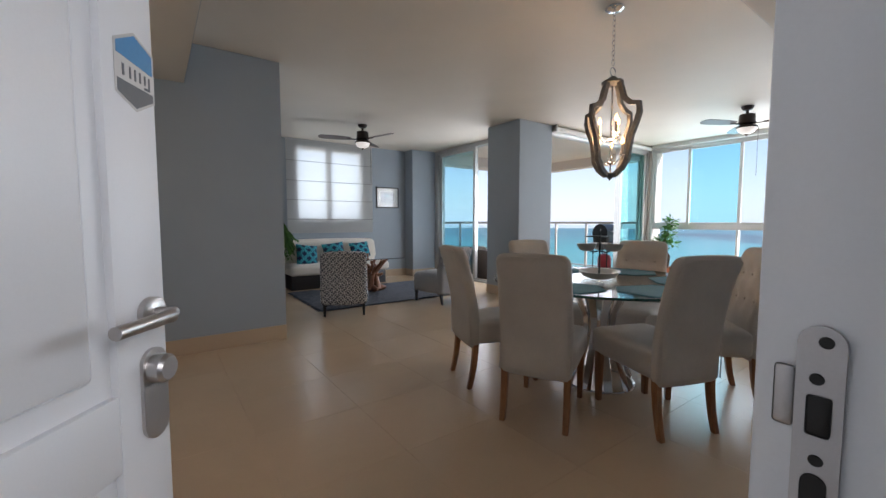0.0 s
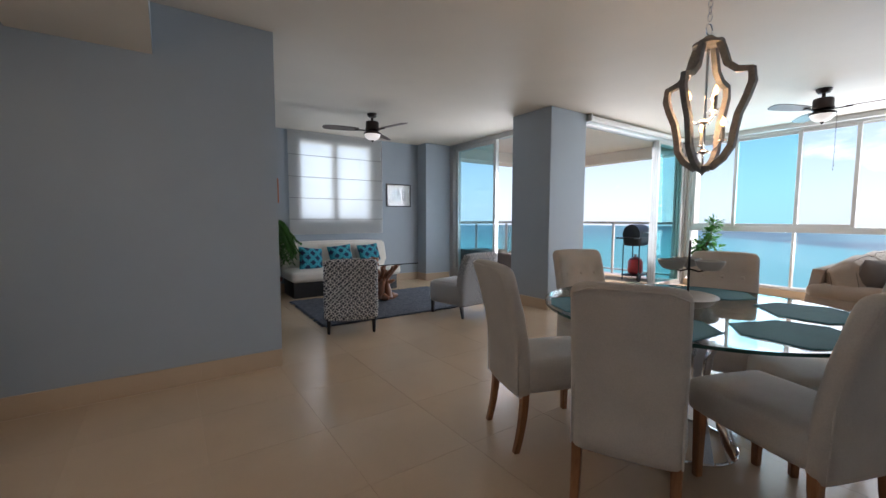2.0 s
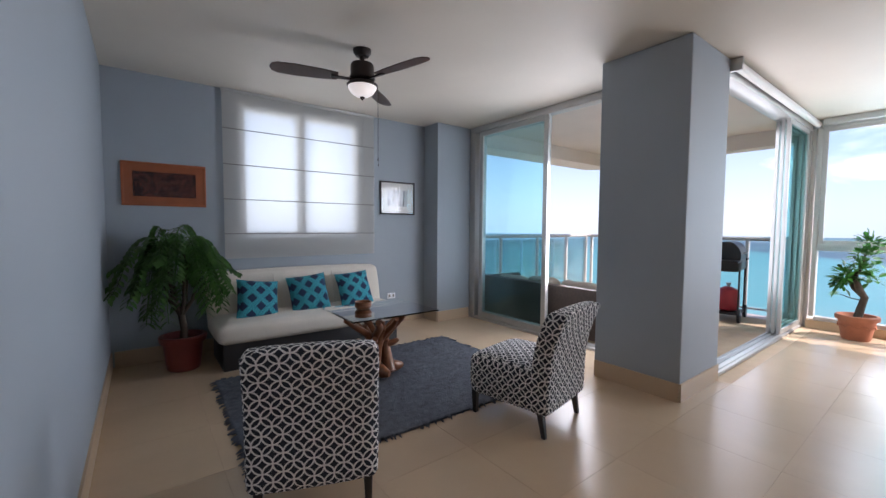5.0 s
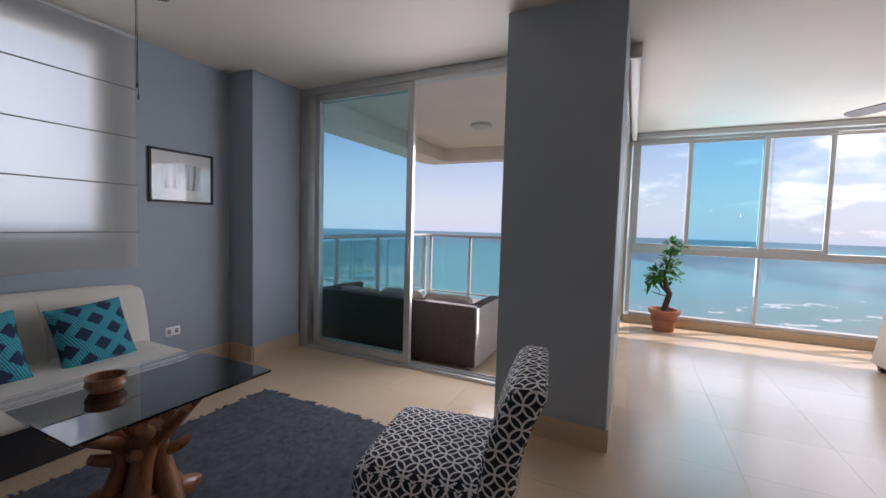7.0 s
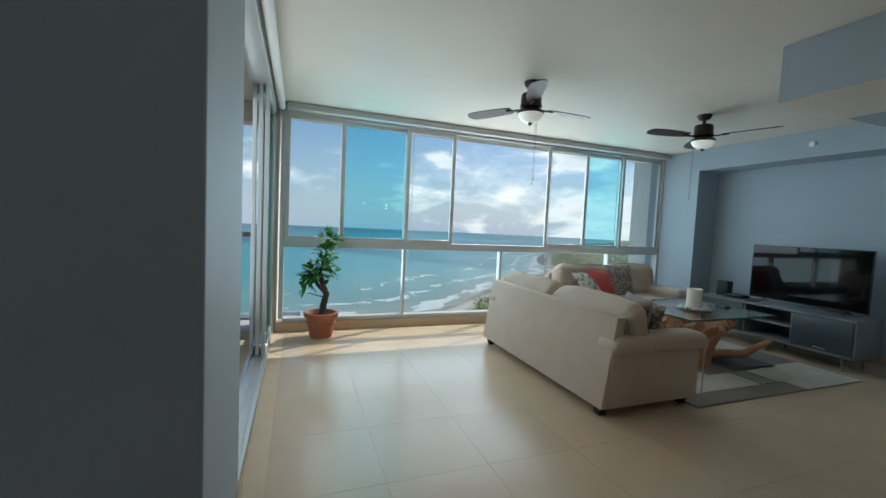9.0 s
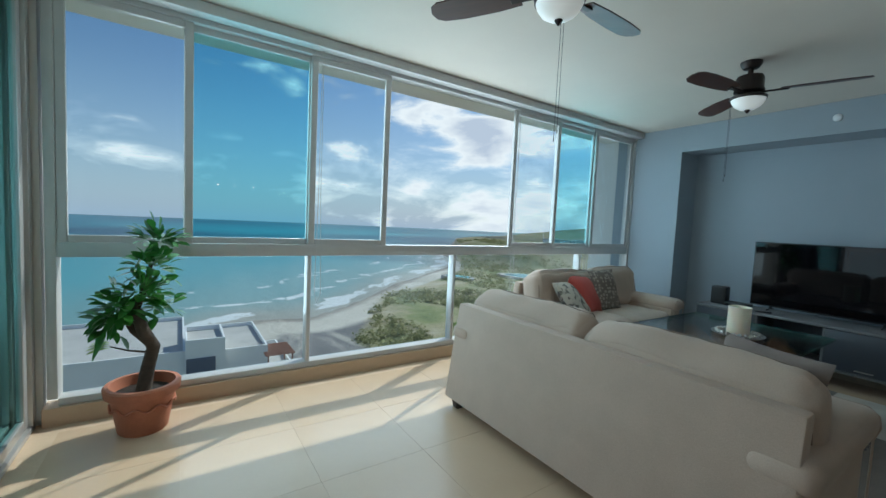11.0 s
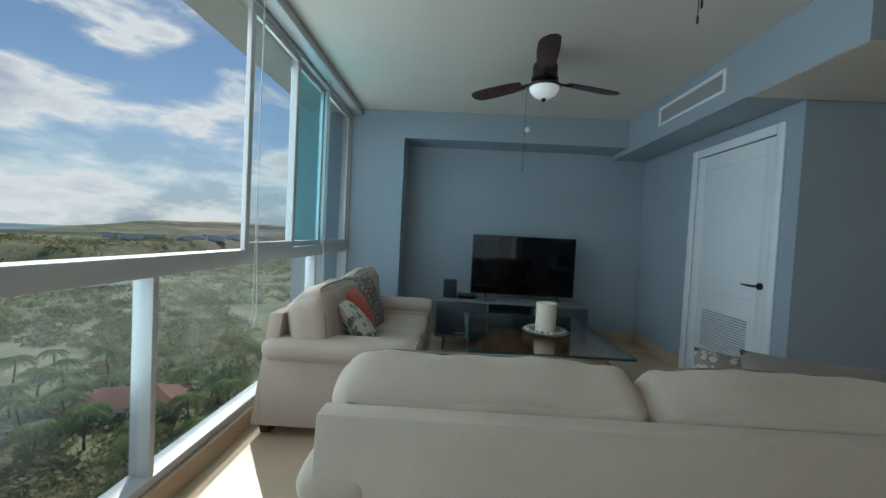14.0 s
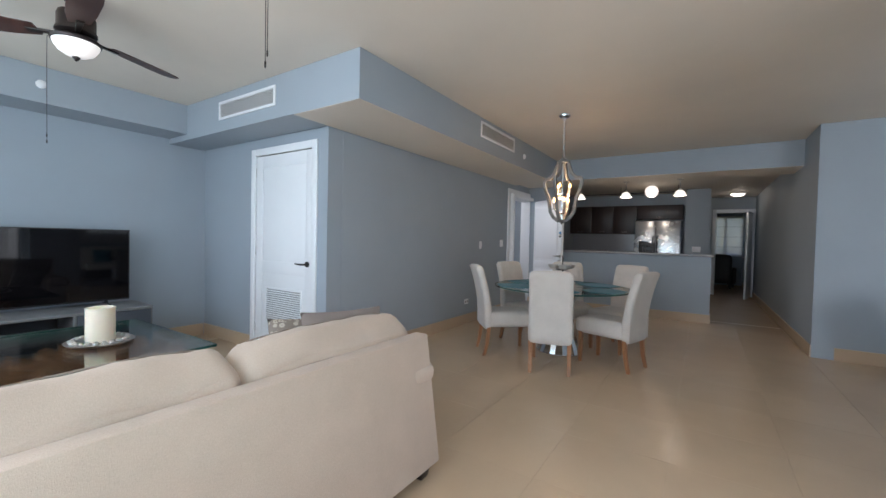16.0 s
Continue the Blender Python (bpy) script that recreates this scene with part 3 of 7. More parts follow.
sticker = thing("sticker", -0.35 + math.cos(radians(DOOR_TURN)) * (LW - 0.042) + 0.0236 * math.sin(radians(DOOR_TURN)), -0.055 + math.sin(radians(DOOR_TURN)) * (LW - 0.042) - 0.0236 * math.cos(radians(DOOR_TURN)), 1.40, DOOR_TURN, "hexagonal white, blue and grey sticker on the entrance door", "sticker")
hexa = [(0.0, -0.062), (0.04, -0.04), (0.04, 0.04), (0.0, 0.062), (-0.04, 0.04), (-0.04, -0.04)]
flip = pose(0, 0, 0, 90, 0, 0)
part("backing", moved(slab(hexa, 0, 0.0006), flip), WHITEMETAL, sticker)
part("top_field", moved(slab([(-0.036, 0.02), (0.036, 0.005), (0.036, 0.037), (0.0, 0.057), (-0.036, 0.037)], 0.0006, 0.0012), flip), STICK_BLUE, sticker)
part("bottom_field", moved(slab([(-0.036, -0.038), (0.0, -0.057), (0.036, -0.038), (0.036, -0.026), (-0.036, -0.018)], 0.0006, 0.0012), flip), STICK_GREY, sticker)
bm = bmesh.new()
for x0, x1, z0, z1 in ((-0.026, -0.022, -0.012, 0.006), (-0.012, -0.009, -0.013, 0.005), (-0.002, 0.001, -0.014, 0.004), (0.008, 0.011, -0.014, 0.003), (0.018, 0.030, -0.022, -0.018), (0.018, 0.021, -0.014, 0.001), (0.027, 0.030, -0.02, 0.0)):
    box(x0, x1, -0.0014, -0.0006, z0, z1, bm=bm)
part("lettering", bm, STICK_GREY, sticker, "plain dark bars of print", False)
outline = [(-0.0135, -0.30), (0.0135, -0.30), (0.0135, 0.0)] + [(0.0135 * math.cos(t), 0.0135 * math.sin(t)) for t in (math.pi * k / 10 for k in range(1, 10))] + [(-0.0135, 0.0)]
upright = Matrix(((0, 0, -1, 0.6445), (-1, 0, 0, -0.0705), (0, 1, 0, 1.072), (0, 0, 0, 1)))
plate = part("strike_plate", moved(slab(outline, 0.0, 0.0045), upright), NICKEL, door_in, "long round-ended nickel strike plate with screw holes")
part("strike_lip", box(0.640, 0.644, -0.057, -0.044, 1.005, 1.052, 0.003), NICKEL, door_in)
for y, z in ((-0.073, 1.074), (-0.069, 1.046), (-0.071, 0.985)):
    part("screw", moved(lathe([(0.0045, 0), (0.004, 0.0012), (0.0, 0.0014)], 12), pose(0.640, y, z, 0, -90, 0)), BLACKMETAL, door_in)
part("latch_hole", box(0.6390, 0.6402, -0.078, -0.064, 1.004, 1.034, 0.002), BLACKMETAL, door_in)
part("deadbolt_hole", moved(slab([(0.55 * p, 0.55 * q) for p, q in outline[2:]] + [(-0.0074, -0.10), (0.0074, -0.10)], 0.0, 0.0012), Matrix.Translation((-0.0045, 0, -0.105)) @ upright), BLACKMETAL, door_in)
for z in (0.25, 1.05, 1.85):
    part("hinge", tube([(-0.352, -0.03, z - 0.05), (-0.352, -0.03, z + 0.05)], 0.008, 10), NICKEL, door_in)
# unseen landing outside the entrance; closed, dark walls keep out sun and bounce
structure("landing_floor", box(-1.6, 1.9, -2.3, -0.322, -0.25, -0.002), TILE, "beige tiled landing outside the entrance", False)
bm = box(-1.7, -1.6, -2.3, -0.33, 0, 2.6)
box(1.9, 2.0, -2.3, -0.33, 0, 2.6, bm=bm)
box(-1.7, 2.0, -2.4, -2.3, 0, 2.6, bm=bm)
box(-1.7, 2.0, -2.4, -0.33, 2.6, 2.7, bm=bm)
structure("landing_walls", bm, BLUE, "added blue-grey walls and ceiling closing off the landing", False)
# added fill lamp, brightens the door leaf and the wall opposite the doorway
area("landing_fill", (0.55, -2.1, 2.2), (0.25, 1.2, 1.1), 1.6, 0.7, 22, (0.90, 0.95, 1.0))

# ---- closet door with louvre ----
# grey that paints the shade into the gaps of the louvre
VENT_SHADE = plain("vent_shade", (0.36, 0.37, 0.38), 0.9, vary=0.1)
closet = tagged(new("door_4"), "closed white panelled closet door with a louvred vent", kind="structure")
Y0, Y1 = -1.36, -0.262
bm = box(4.884, 4.905, Y0, Y0 + 0.075, 0, 2.2, 0.006)
box(4.884, 4.905, Y1 - 0.075, Y1, 0, 2.2, 0.006, bm)
box(4.884, 4.905, Y0 + 0.075, Y1 - 0.075, 2.125, 2.2, 0.006, bm)
box(4.75, 4.884, Y0 + 0.045, Y0 + 0.062, 0, 2.14, 0.002, bm)
box(4.75, 4.884, Y1 - 0.062, Y1 - 0.045, 0, 2.14, 0.002, bm)
part("door_frame", bm, DOORWHITE, closet)
bm = box(4.842, 4.872, Y0 + 0.066, Y1 - 0.066, 0.01, 2.12, 0.003)
a, b = Y0 + 0.066, Y1 - 0.066
for y0, y1, z0, z1 in ((a + 0.001, a + 0.12, 0.011, 2.119), (b - 0.12, b - 0.001, 0.011, 2.119), (a + 0.12, b - 0.12, 0.011, 0.25), (a + 0.12, b - 0.12, 0.86, 0.99), (a + 0.12, b - 0.12, 1.99, 2.119)):
    box(4.872, 4.88, y0 + 0.0005, y1 - 0.0005, z0, z1, 0.003, bm)
cleaf = part("leaf", bm, DOORWHITE, closet)
bm = box(4.872, 4.884, -1.11, -1.092, 0.33, 0.71, 0.003)
box(4.872, 4.884, -0.518, -0.50, 0.33, 0.71, 0.003, bm)
box(4.872, 4.884, -1.092, -0.518, 0.33, 0.348, 0.003, bm)
box(4.872, 4.884, -1.092, -0.518, 0.692, 0.71, 0.003, bm)
part("louvre_frame", bm, DOORWHITE, cleaf)
# sheet coloured as the shade behind the slats
part("slat_shade", box(4.8722, 4.8745, -1.092, -0.518, 0.348, 0.692), VENT_SHADE, cleaf, "grey sheet for the shade between the louvre slats", False)
for k in range(15):
    part("slat", moved(box(-0.008, 0.008, -0.29, 0.29, -0.0015, 0.0015), pose(4.883, -0.805, 0.36 + 0.0225 * k, 0, 28, 0)), DOORWHITE, cleaf, smooth=False)
part("rose", moved(lathe([(0.028, 0), (0.028, 0.012), (0.018, 0.016)], 20), pose(4.88, -0.41, 0.985, 0, 90, 0)), BLACKMETAL, cleaf)
part("lever", tube([(4.88, -0.41, 0.985), (4.935, -0.41, 0.985), (4.945, -0.43, 0.985), (4.94, -0.53, 0.988)], [0.009, 0.009, 0.010, 0.006], 10), BLACKMETAL, cleaf, "dark curved lever handle")
for z in (0.25, 1.1, 1.95):
    part("hinge", box(4.882, 4.892, Y0 + 0.058, Y0 + 0.075, z - 0.05, z + 0.05, 0.002), NICKEL, closet)

# ---- dining ----
CREAM = fabric("cream_linen", (0.55, 0.505, 0.46), 420, 0.16, 0.6)
LEGWOOD = wood("honey_oak", (0.22, 0.085, 0.035), (0.40, 0.19, 0.085), 9, 0.4)


def bend(bm, f):
    for v in bm.verts:
        v.co = f(v.co)
    return bm


def dining_chair():
    c = thing("dining_chair", 0, 0, 0, 0, "cream upholstered dining chair with button-tufted back and oak legs", "chair", "chairs round the dining table")
    part("seat", soft(0, 0.07, 0.395, 0.425, 0.52, 0.16, 0.035, 0.07, 8), CREAM, c)
    lean = lambda p: Vector((p.x * (1 - 0.05 * max(0.0, (p.z - 0.6))), p.y - 0.115 * max(0.0, (p.z - 0.42) / 0.56) ** 1.7, p.z))
    back = bend(soft(0, -0.205, 0.635, 0.408, 0.085, 0.69, 0.035, 0.02, 16), lean)
    spots = [(x, z) for z in (0.66, 0.82) for x in (-0.115, 0.0, 0.115)]
    for v in back.verts:
        if v.co.y > lean(Vector((0, -0.205, v.co.z))).y:
            for x, z in spots:
                v.co.y -= 0.03 * math.exp(-((v.co.x - x) ** 2 + (v.co.z - z) ** 2) / 0.0024)
    b = part("backrest", back, CREAM, c)
    for x, z in spots:
        y = lean(Vector((0, -0.163, z))).y
        part("button", moved(lathe([(0.012, 0), (0.010, 0.004), (0.0, 0.006)], 10), pose(x, y - 0.020, z, -90, 0, 0)), CREAM, b)
    half = [(0.197, -0.245, 0.31), (0.194, -0.25, 0.6), (0.190, -0.287, 0.8), (0.186, -0.347, 0.95), (0.130, -0.372, 0.974)]
    bm = tube([(-x, y, z) for x, y, z in half] + half[::-1], 0.004, 6)
    part("piping", bm, CREAM, b)
    for x in (-0.18, 0.18):
        part("leg", bend(box(x - 0.022, x + 0.022, 0.255, 0.299, 0, 0.33, 0.005, seg=1), lambda p, x=x: Vector((x + (p.x - x) * (0.72 + 0.9 * p.z), 0.277 + (p.y - 0.277) * (0.72 + 0.9 * p.z), p.z))), LEGWOOD, c)
        leg = bmesh.new()
        box(x - 0.02, x + 0.02, -0.22, -0.18, 0, 0.32, 0.004, leg, 1)
        bmesh.ops.subdivide_edges(leg, edges=[e for e in leg.edges if abs(e.verts[0].co.z - e.verts[1].co.z) > 0.2], cuts=4)
        part("leg", bend(leg, lambda p, x=x: Vector((x + (p.x - x) * (0.8 + 0.7 * p.z), -0.2 + (p.y + 0.2) * (0.8 + 0.7 * p.z) - 0.045 * (1 - p.z / 0.32) ** 2, p.z))), LEGWOOD, c)
    return c


# place (middle of the back feet) and the way each chair faces
seats = [((2.04, 2.10), (0.95, -0.32)), ((1.945, 1.325), (0.89, 0.45)), ((2.54, 0.76), (0.36, 0.93)), ((3.40, 0.765), (-0.65, 0.76)), ((3.71, 1.66), (-0.96, -0.27)), ((3.07, 2.34), (-0.31, -0.95))]
first = dining_chair()
for k, ((x, y), (fx, fy)) in enumerate(seats):
    m = pose(x + 0.24 * fx, y + 0.24 * fy, 0, 0, 0, math.degrees(math.atan2(-fx, fy)))
    if k == 0:
        first.matrix_basis = m
    else:
        copy_thing(first, m)

TX, TY, TR = 2.83, 1.49, 0.755
table = thing("dining_table", TX, TY, 0, 0, "round glass-topped dining table on a flared base of chrome strips", "table")
ring = [(TR * math.cos(2 * math.pi * k / 72), TR * math.sin(2 * math.pi * k / 72)) for k in range(72)]
g = part("tabletop", slab(ring, 0.74, 0.752), TABLE_GLASS, table, "clear round glass top")
g.visible_shadow = False
bm = bmesh.new()
for k in range(72):
    a0, a1 = 2 * math.pi * k / 72, 2 * math.pi * (k + 1) / 72
    vs = [bm.verts.new((r * math.cos(a), r * math.sin(a), z)) for a in (a0, a1) for r, z in ((TR + 0.0005, 0.7385), (TR + 0.002, 0.7535))]
    bm.faces.new((vs[0], vs[2], vs[3], vs[1]))
bmesh.ops.remove_doubles(bm, verts=bm.verts, dist=1e-5)
part("edge", bm, GLASS_EDGE, table, "green polished glass edge")
for r, z in ((0.245, 0.010), (0.265, 0.730)):
    part("ring", tube([(r * math.cos(2 * math.pi * k / 40), r * math.sin(2 * math.pi * k / 40), z) for k in range(41)], 0.009, 8), CHROME, table)
prof = [(0.245, 0.012, 0.030), (0.205, 0.12, 0.028), (0.145, 0.27, 0.024), (0.105, 0.40, 0.021), (0.115, 0.50, 0.022), (0.165, 0.61, 0.025), (0.225, 0.69, 0.028), (0.265, 0.728, 0.030)]
for k in range(11):
    bm = bmesh.new()
    rows = [[bm.verts.new((r + e, w * t, z)) for e, t in ((-0.004, -1), (0.004, -1), (0.004, 1), (-0.004, 1))] for r, z, w in prof]
    for a, b in zip(rows, rows[1:]):
        for i in range(4):
            bm.faces.new((a[i], a[(i + 1) % 4], b[(i + 1) % 4], b[i]))
    bm.faces.new(rows[0])
    bm.faces.new(rows[-1])
    part("strip", moved(bm, pose(0, 0, 0, 0, 0, 360 * k / 11)), CHROME, table)
TEALMAT = fabric("teal_woven_mat", (0.02, 0.16, 0.21), 500, 0.25)
for (x, y), (fx, fy) in seats:
    a = math.atan2(y - TY, x - TX)
    mat_thing = thing("placemat", TX + 0.51 * math.cos(a), TY + 0.51 * math.sin(a), 0.753, math.degrees(a), "teal woven place mat lying on the glass table", "placemat", "place mats on the dining table")
    out = [(0.19, -0.17), (0.23, 0.0), (0.19, 0.17), (-0.02, 0.24), (-0.17, 0.13), (-0.17, -0.13), (-0.02, -0.24)]
    part("weave", slab(out, 0.0, 0.003), TEALMAT, mat_thing, smooth=False)
    part("stitched_border", tube([(p * 0.97, q * 0.97, 0.003) for p, q in out + out[:1]], 0.002, 5), TEALMAT, mat_thing)
bowl = thing("tiered_bowl_stand", TX + 0.02, TY + 0.02, 0.753, 30, "tiered serving stand with an oval bowl and three raised dishes", "serving stand")
CERAMIC = plain("grey_stoneware", (0.42, 0.40, 0.37), 0.3)
part("oval_bowl", moved(lathe([(0.08, 0.0), (0.13, 0.015), (0.17, 0.055), (0.165, 0.055), (0.12, 0.025), (0.0, 0.02)], 32), Matrix.Diagonal((1.15, 0.85, 1, 1))), CERAMIC, bowl, "wide oval stoneware bowl")
part("stem", tube([(0, 0, 0.02), (0, 0, 0.315)], 0.006, 8), BLACKMETAL, bowl)
part("finial", tube([(0.020 * math.cos(t), 0, 0.333 + 0.020 * math.sin(t)) for t in (2 * math.pi * k / 20 for k in range(21))], 0.0035, 6), BLACKMETAL, bowl, "round black carrying loop")
for k in range(3):
    a = 2 * math.pi * k / 3
    part("arm", tube([(0, 0, 0.20), (0.05 * math.cos(a), 0.05 * math.sin(a), 0.19), (0.09 * math.cos(a), 0.09 * math.sin(a), 0.205)], 0.005, 6), BLACKMETAL, bowl)
    part("dish", lathe([(0.028, 0.20), (0.048, 0.208), (0.063, 0.230), (0.070, 0.252), (0.066, 0.252), (0.056, 0.230), (0.042, 0.214), (0.0, 0.208)], 24, (0.10 * math.cos(a), 0.10 * math.sin(a), 0)), CERAMIC, bowl, "small raised stoneware dish")

# chandelier
PEWTER = plain("distressed_grey_wood", (0.17, 0.165, 0.16), 0.6, vary=0.35, scale=30, bump=0.4)
ch = thing("chandelier", 2.96, 1.515, 0, -5, "open lantern chandelier of grey curved wood with six candle bulbs", "chandelier")
part("canopy", lathe([(0.0, H - 0.03), (0.04, H - 0.028), (0.062, H - 0.012), (0.065, H - 0.001)], 24), CHROME, ch)
z, k = H - 0.04, 0
while z > 2.28:
    pts = [(0.011 * math.cos(a) if k % 2 else 0, 0 if k % 2 else 0.011 * math.cos(a), z + 0.022 * math.sin(a)) for a in (2 * math.pi * i / 10 for i in range(11))]
    part("chain_link", tube(pts, 0.003, 5), CHROME, ch)
    z, k = z - 0.034, k + 1
part("ring", tube([(0.03 * math.cos(2 * math.pi * i / 18), 0, 2.235 + 0.03 * math.sin(2 * math.pi * i / 18)) for i in range(19)], 0.004, 6), CHROME, ch)
part("cap", lathe([(0.0, 2.21), (0.02, 2.20), (0.05, 2.175), (0.075, 2.165), (0.075, 2.15), (0.0, 2.145)], 20), PEWTER, ch)
sil = [(0.055, 2.13), (0.08, 2.07), (0.10, 2.01), (0.15, 1.97), (0.215, 1.955), (0.222, 1.90), (0.20, 1.84), (0.165, 1.77), (0.15, 1.70), (0.14, 1.63), (0.10, 1.575), (0.04, 1.535)]
sil = [(r, 1.835 + 1.12 * (z - 1.835)) for r, z in sil]
for q in range(4):
    bm = bmesh.new()
    wide = 0.028
    rows = []
    for i, (r, z) in enumerate(sil):
        a, b = sil[max(i - 1, 0)], sil[min(i + 1, len(sil) - 1)]
        d = Vector((b[0] - a[0], b[1] - a[1])).normalized()
        nrm = Vector((d.y, -d.x)) * 0.016
        rows.append([bm.verts.new((0.98 * r + s * nrm.x, t * wide / 2, z + s * nrm.y)) for s, t in ((-1, -1), (-1, 1), (1, 1), (1, -1))])
    for a, b in zip(rows, rows[1:]):
        for i in range(4):
            bm.faces.new((a[i], a[(i + 1) % 4], b[(i + 1) % 4], b[i]))
    bm.faces.new(rows[0])
    bm.faces.new(rows[-1])
    part("arm", moved(bm, pose(0, 0, 0, 0, 0, 90 * q)), PEWTER, ch)
part("finial", lathe([(0.0, 1.46), (0.012, 1.475), (0.03, 1.49), (0.055, 1.508), (0.05, 1.515), (0.0, 1.52)], 20), PEWTER, ch)
part("stem", tube([(0, 0, 1.51), (0, 0, 2.16)], 0.007, 8), CHROME, ch)
FLAME = lamp_glow("warm_filament", (1.0, 0.45, 0.13), 7.0)
CANDLE = plain("candle_sleeve", (0.35, 0.34, 0.32), 0.5)
for tier, z0, rr in ((0, 1.76, 0.080), (1, 1.60, 0.090)):
    part("hub", lathe([(0.0, z0 - 0.03), (0.03, z0 - 0.01), (0.02, z0), (0.0, z0 + 0.005)], 16), CHROME, ch)
    for i in range(3):
        a = 2 * math.pi * i / 3 + tier * 0.6
        c, s = math.cos(a), math.sin(a)
        part("branch", tube([(0, 0, z0), (0.035 * c, 0.035 * s, z0 - 0.02), (0.065 * c, 0.065 * s, z0 + 0.005), (rr * c, rr * s, z0 + 0.035)], 0.004, 6), CHROME, ch)
        part("drip_pan", lathe([(0.006, z0 + 0.03), (0.024, z0 + 0.036), (0.022, z0 + 0.040), (0.0, z0 + 0.038)], 14, (rr * c, rr * s, 0)), CHROME, ch)
        part("candle", lathe([(0.0095, z0 + 0.04), (0.0095, z0 + 0.11)], 10, (rr * c, rr * s, 0)), CANDLE, ch)
        part("bulb", lathe([(0.0, z0 + 0.11), (0.012, z0 + 0.122), (0.013, z0 + 0.135), (0.006, z0 + 0.155), (0.0, z0 + 0.165)], 10, (rr * c, rr * s, 0)), FLAME, ch, "glowing flame-shaped bulb")

glow = bpy.data.lights.new("chandelier_glow", "POINT")
glow.energy, glow.color, glow.shadow_soft_size = 7.0, (1.0, 0.66, 0.36), 0.08
new("chandelier_glow", glow).location = (2.96, 1.515, 1.80)

# ---- ceiling fans ----
BRONZE = plain("dark_bronze", (0.035, 0.026, 0.024), 0.4, 0.6, vary=0.2)
BLADE = wood("dark_walnut_blade", (0.035, 0.015, 0.011), (0.085, 0.035, 0.025), 6, 0.4, 0)
OPAL = lamp_glow("opal_glass", (1.0, 0.97, 0.92), 0.35)


def ceiling_fan():
    f = thing("ceiling_fan", 0, 0, H, 0, "dark bronze ceiling fan with walnut blades and opal light bowl", "ceiling fan", "ceiling fans")
    part("canopy", lathe([(0.03, -0.055), (0.05, -0.05), (0.068, -0.025), (0.072, -0.001)], 24), BRONZE, f)
    part("downrod", lathe([(0.018, -0.10), (0.018, -0.05)], 12), BRONZE, f)
    part("motor", lathe([(0.05, -0.10), (0.085, -0.11), (0.092, -0.13), (0.092, -0.20), (0.10, -0.215), (0.10, -0.225), (0.075, -0.24)], 28), BRONZE, f)
    part("light_collar", lathe([(0.06, -0.24), (0.105, -0.255), (0.122, -0.27), (0.118, -0.285), (0.10, -0.287)], 28), BRONZE, f)
    part("bowl", lathe([(0.0, -0.365), (0.05, -0.357), (0.085, -0.335), (0.105, -0.305), (0.112, -0.286)], 28), OPAL, f, "white opal glass light bowl")
    part("finial", lathe([(0.0, -0.392), (0.008, -0.385), (0.018, -0.372), (0.02, -0.364), (0.0, -0.362)], 14), BRONZE, f)
    for k in range(3):
        m = pose(0, 0, -0.235, 0, 0, 120 * k)
        arm = part("blade_arm", moved(bend(box(0.07, 0.24, -0.02, 0.02, -0.006, 0.006, 0.003, seg=1), lambda p: Vector((p.x, p.y * (0.6 + 2.2 * (p.x - 0.07)), p.z))), m @ pose(0, 0, 0, 10, 0, 0)), BRONZE, f)
        edge = [(0.19, -0.05), (0.32, -0.068), (0.50, -0.075), (0.62, -0.068), (0.66, -0.045), (0.675, 0.0), (0.66, 0.045), (0.62, 0.068), (0.50, 0.075), (0.32, 0.068), (0.19, 0.05)]
        part("blade", moved(slab(edge, 0.006, 0.013), m @ pose(0, 0, 0, 11, 0, 0)), BLADE, f)
    for x, low in ((0.007, -0.89), (-0.007, -0.85)):
        part("pull_chain", tube([(x, -0.095, -0.262), (x, -0.126, -0.285), (x, -0.127, -0.40), (x, -0.127, low)], 0.0012, 5), BRONZE, f)
        part("chain_bob", lathe([(0.0, low - 0.02), (0.003, low - 0.014), (0.003, low), (0.0, low + 0.003)], 8, (x, -0.127, 0)), BRONZE, f)
    return f


fan = ceiling_fan()
fan.matrix_basis = pose(2.95, 5.73, H, 0, 0, 45)
copy_thing(fan, pose(6.63, 1.82, H, 0, 0, 33))
copy_thing(fan, pose(6.62, -0.36, H, 0, 0, 80))

# ---- living room sofas ----
SOFA = fabric("oatmeal_upholstery", (0.50, 0.395, 0.315), 420, 0.13, 0.6)
# upholstery cord, its colour darkened for the shade along the seams
SHADED_PIPING = fabric("shaded_piping", (0.24, 0.19, 0.155), 500, 0.2, 0.4)
FOOT = wood("dark_foot", (0.012, 0.008, 0.006), (0.03, 0.018, 0.012), 10, 0.4)


def cushion(name, owner, bm, m, label=""):
    return part(name, moved(bm, m), SOFA, owner, label)


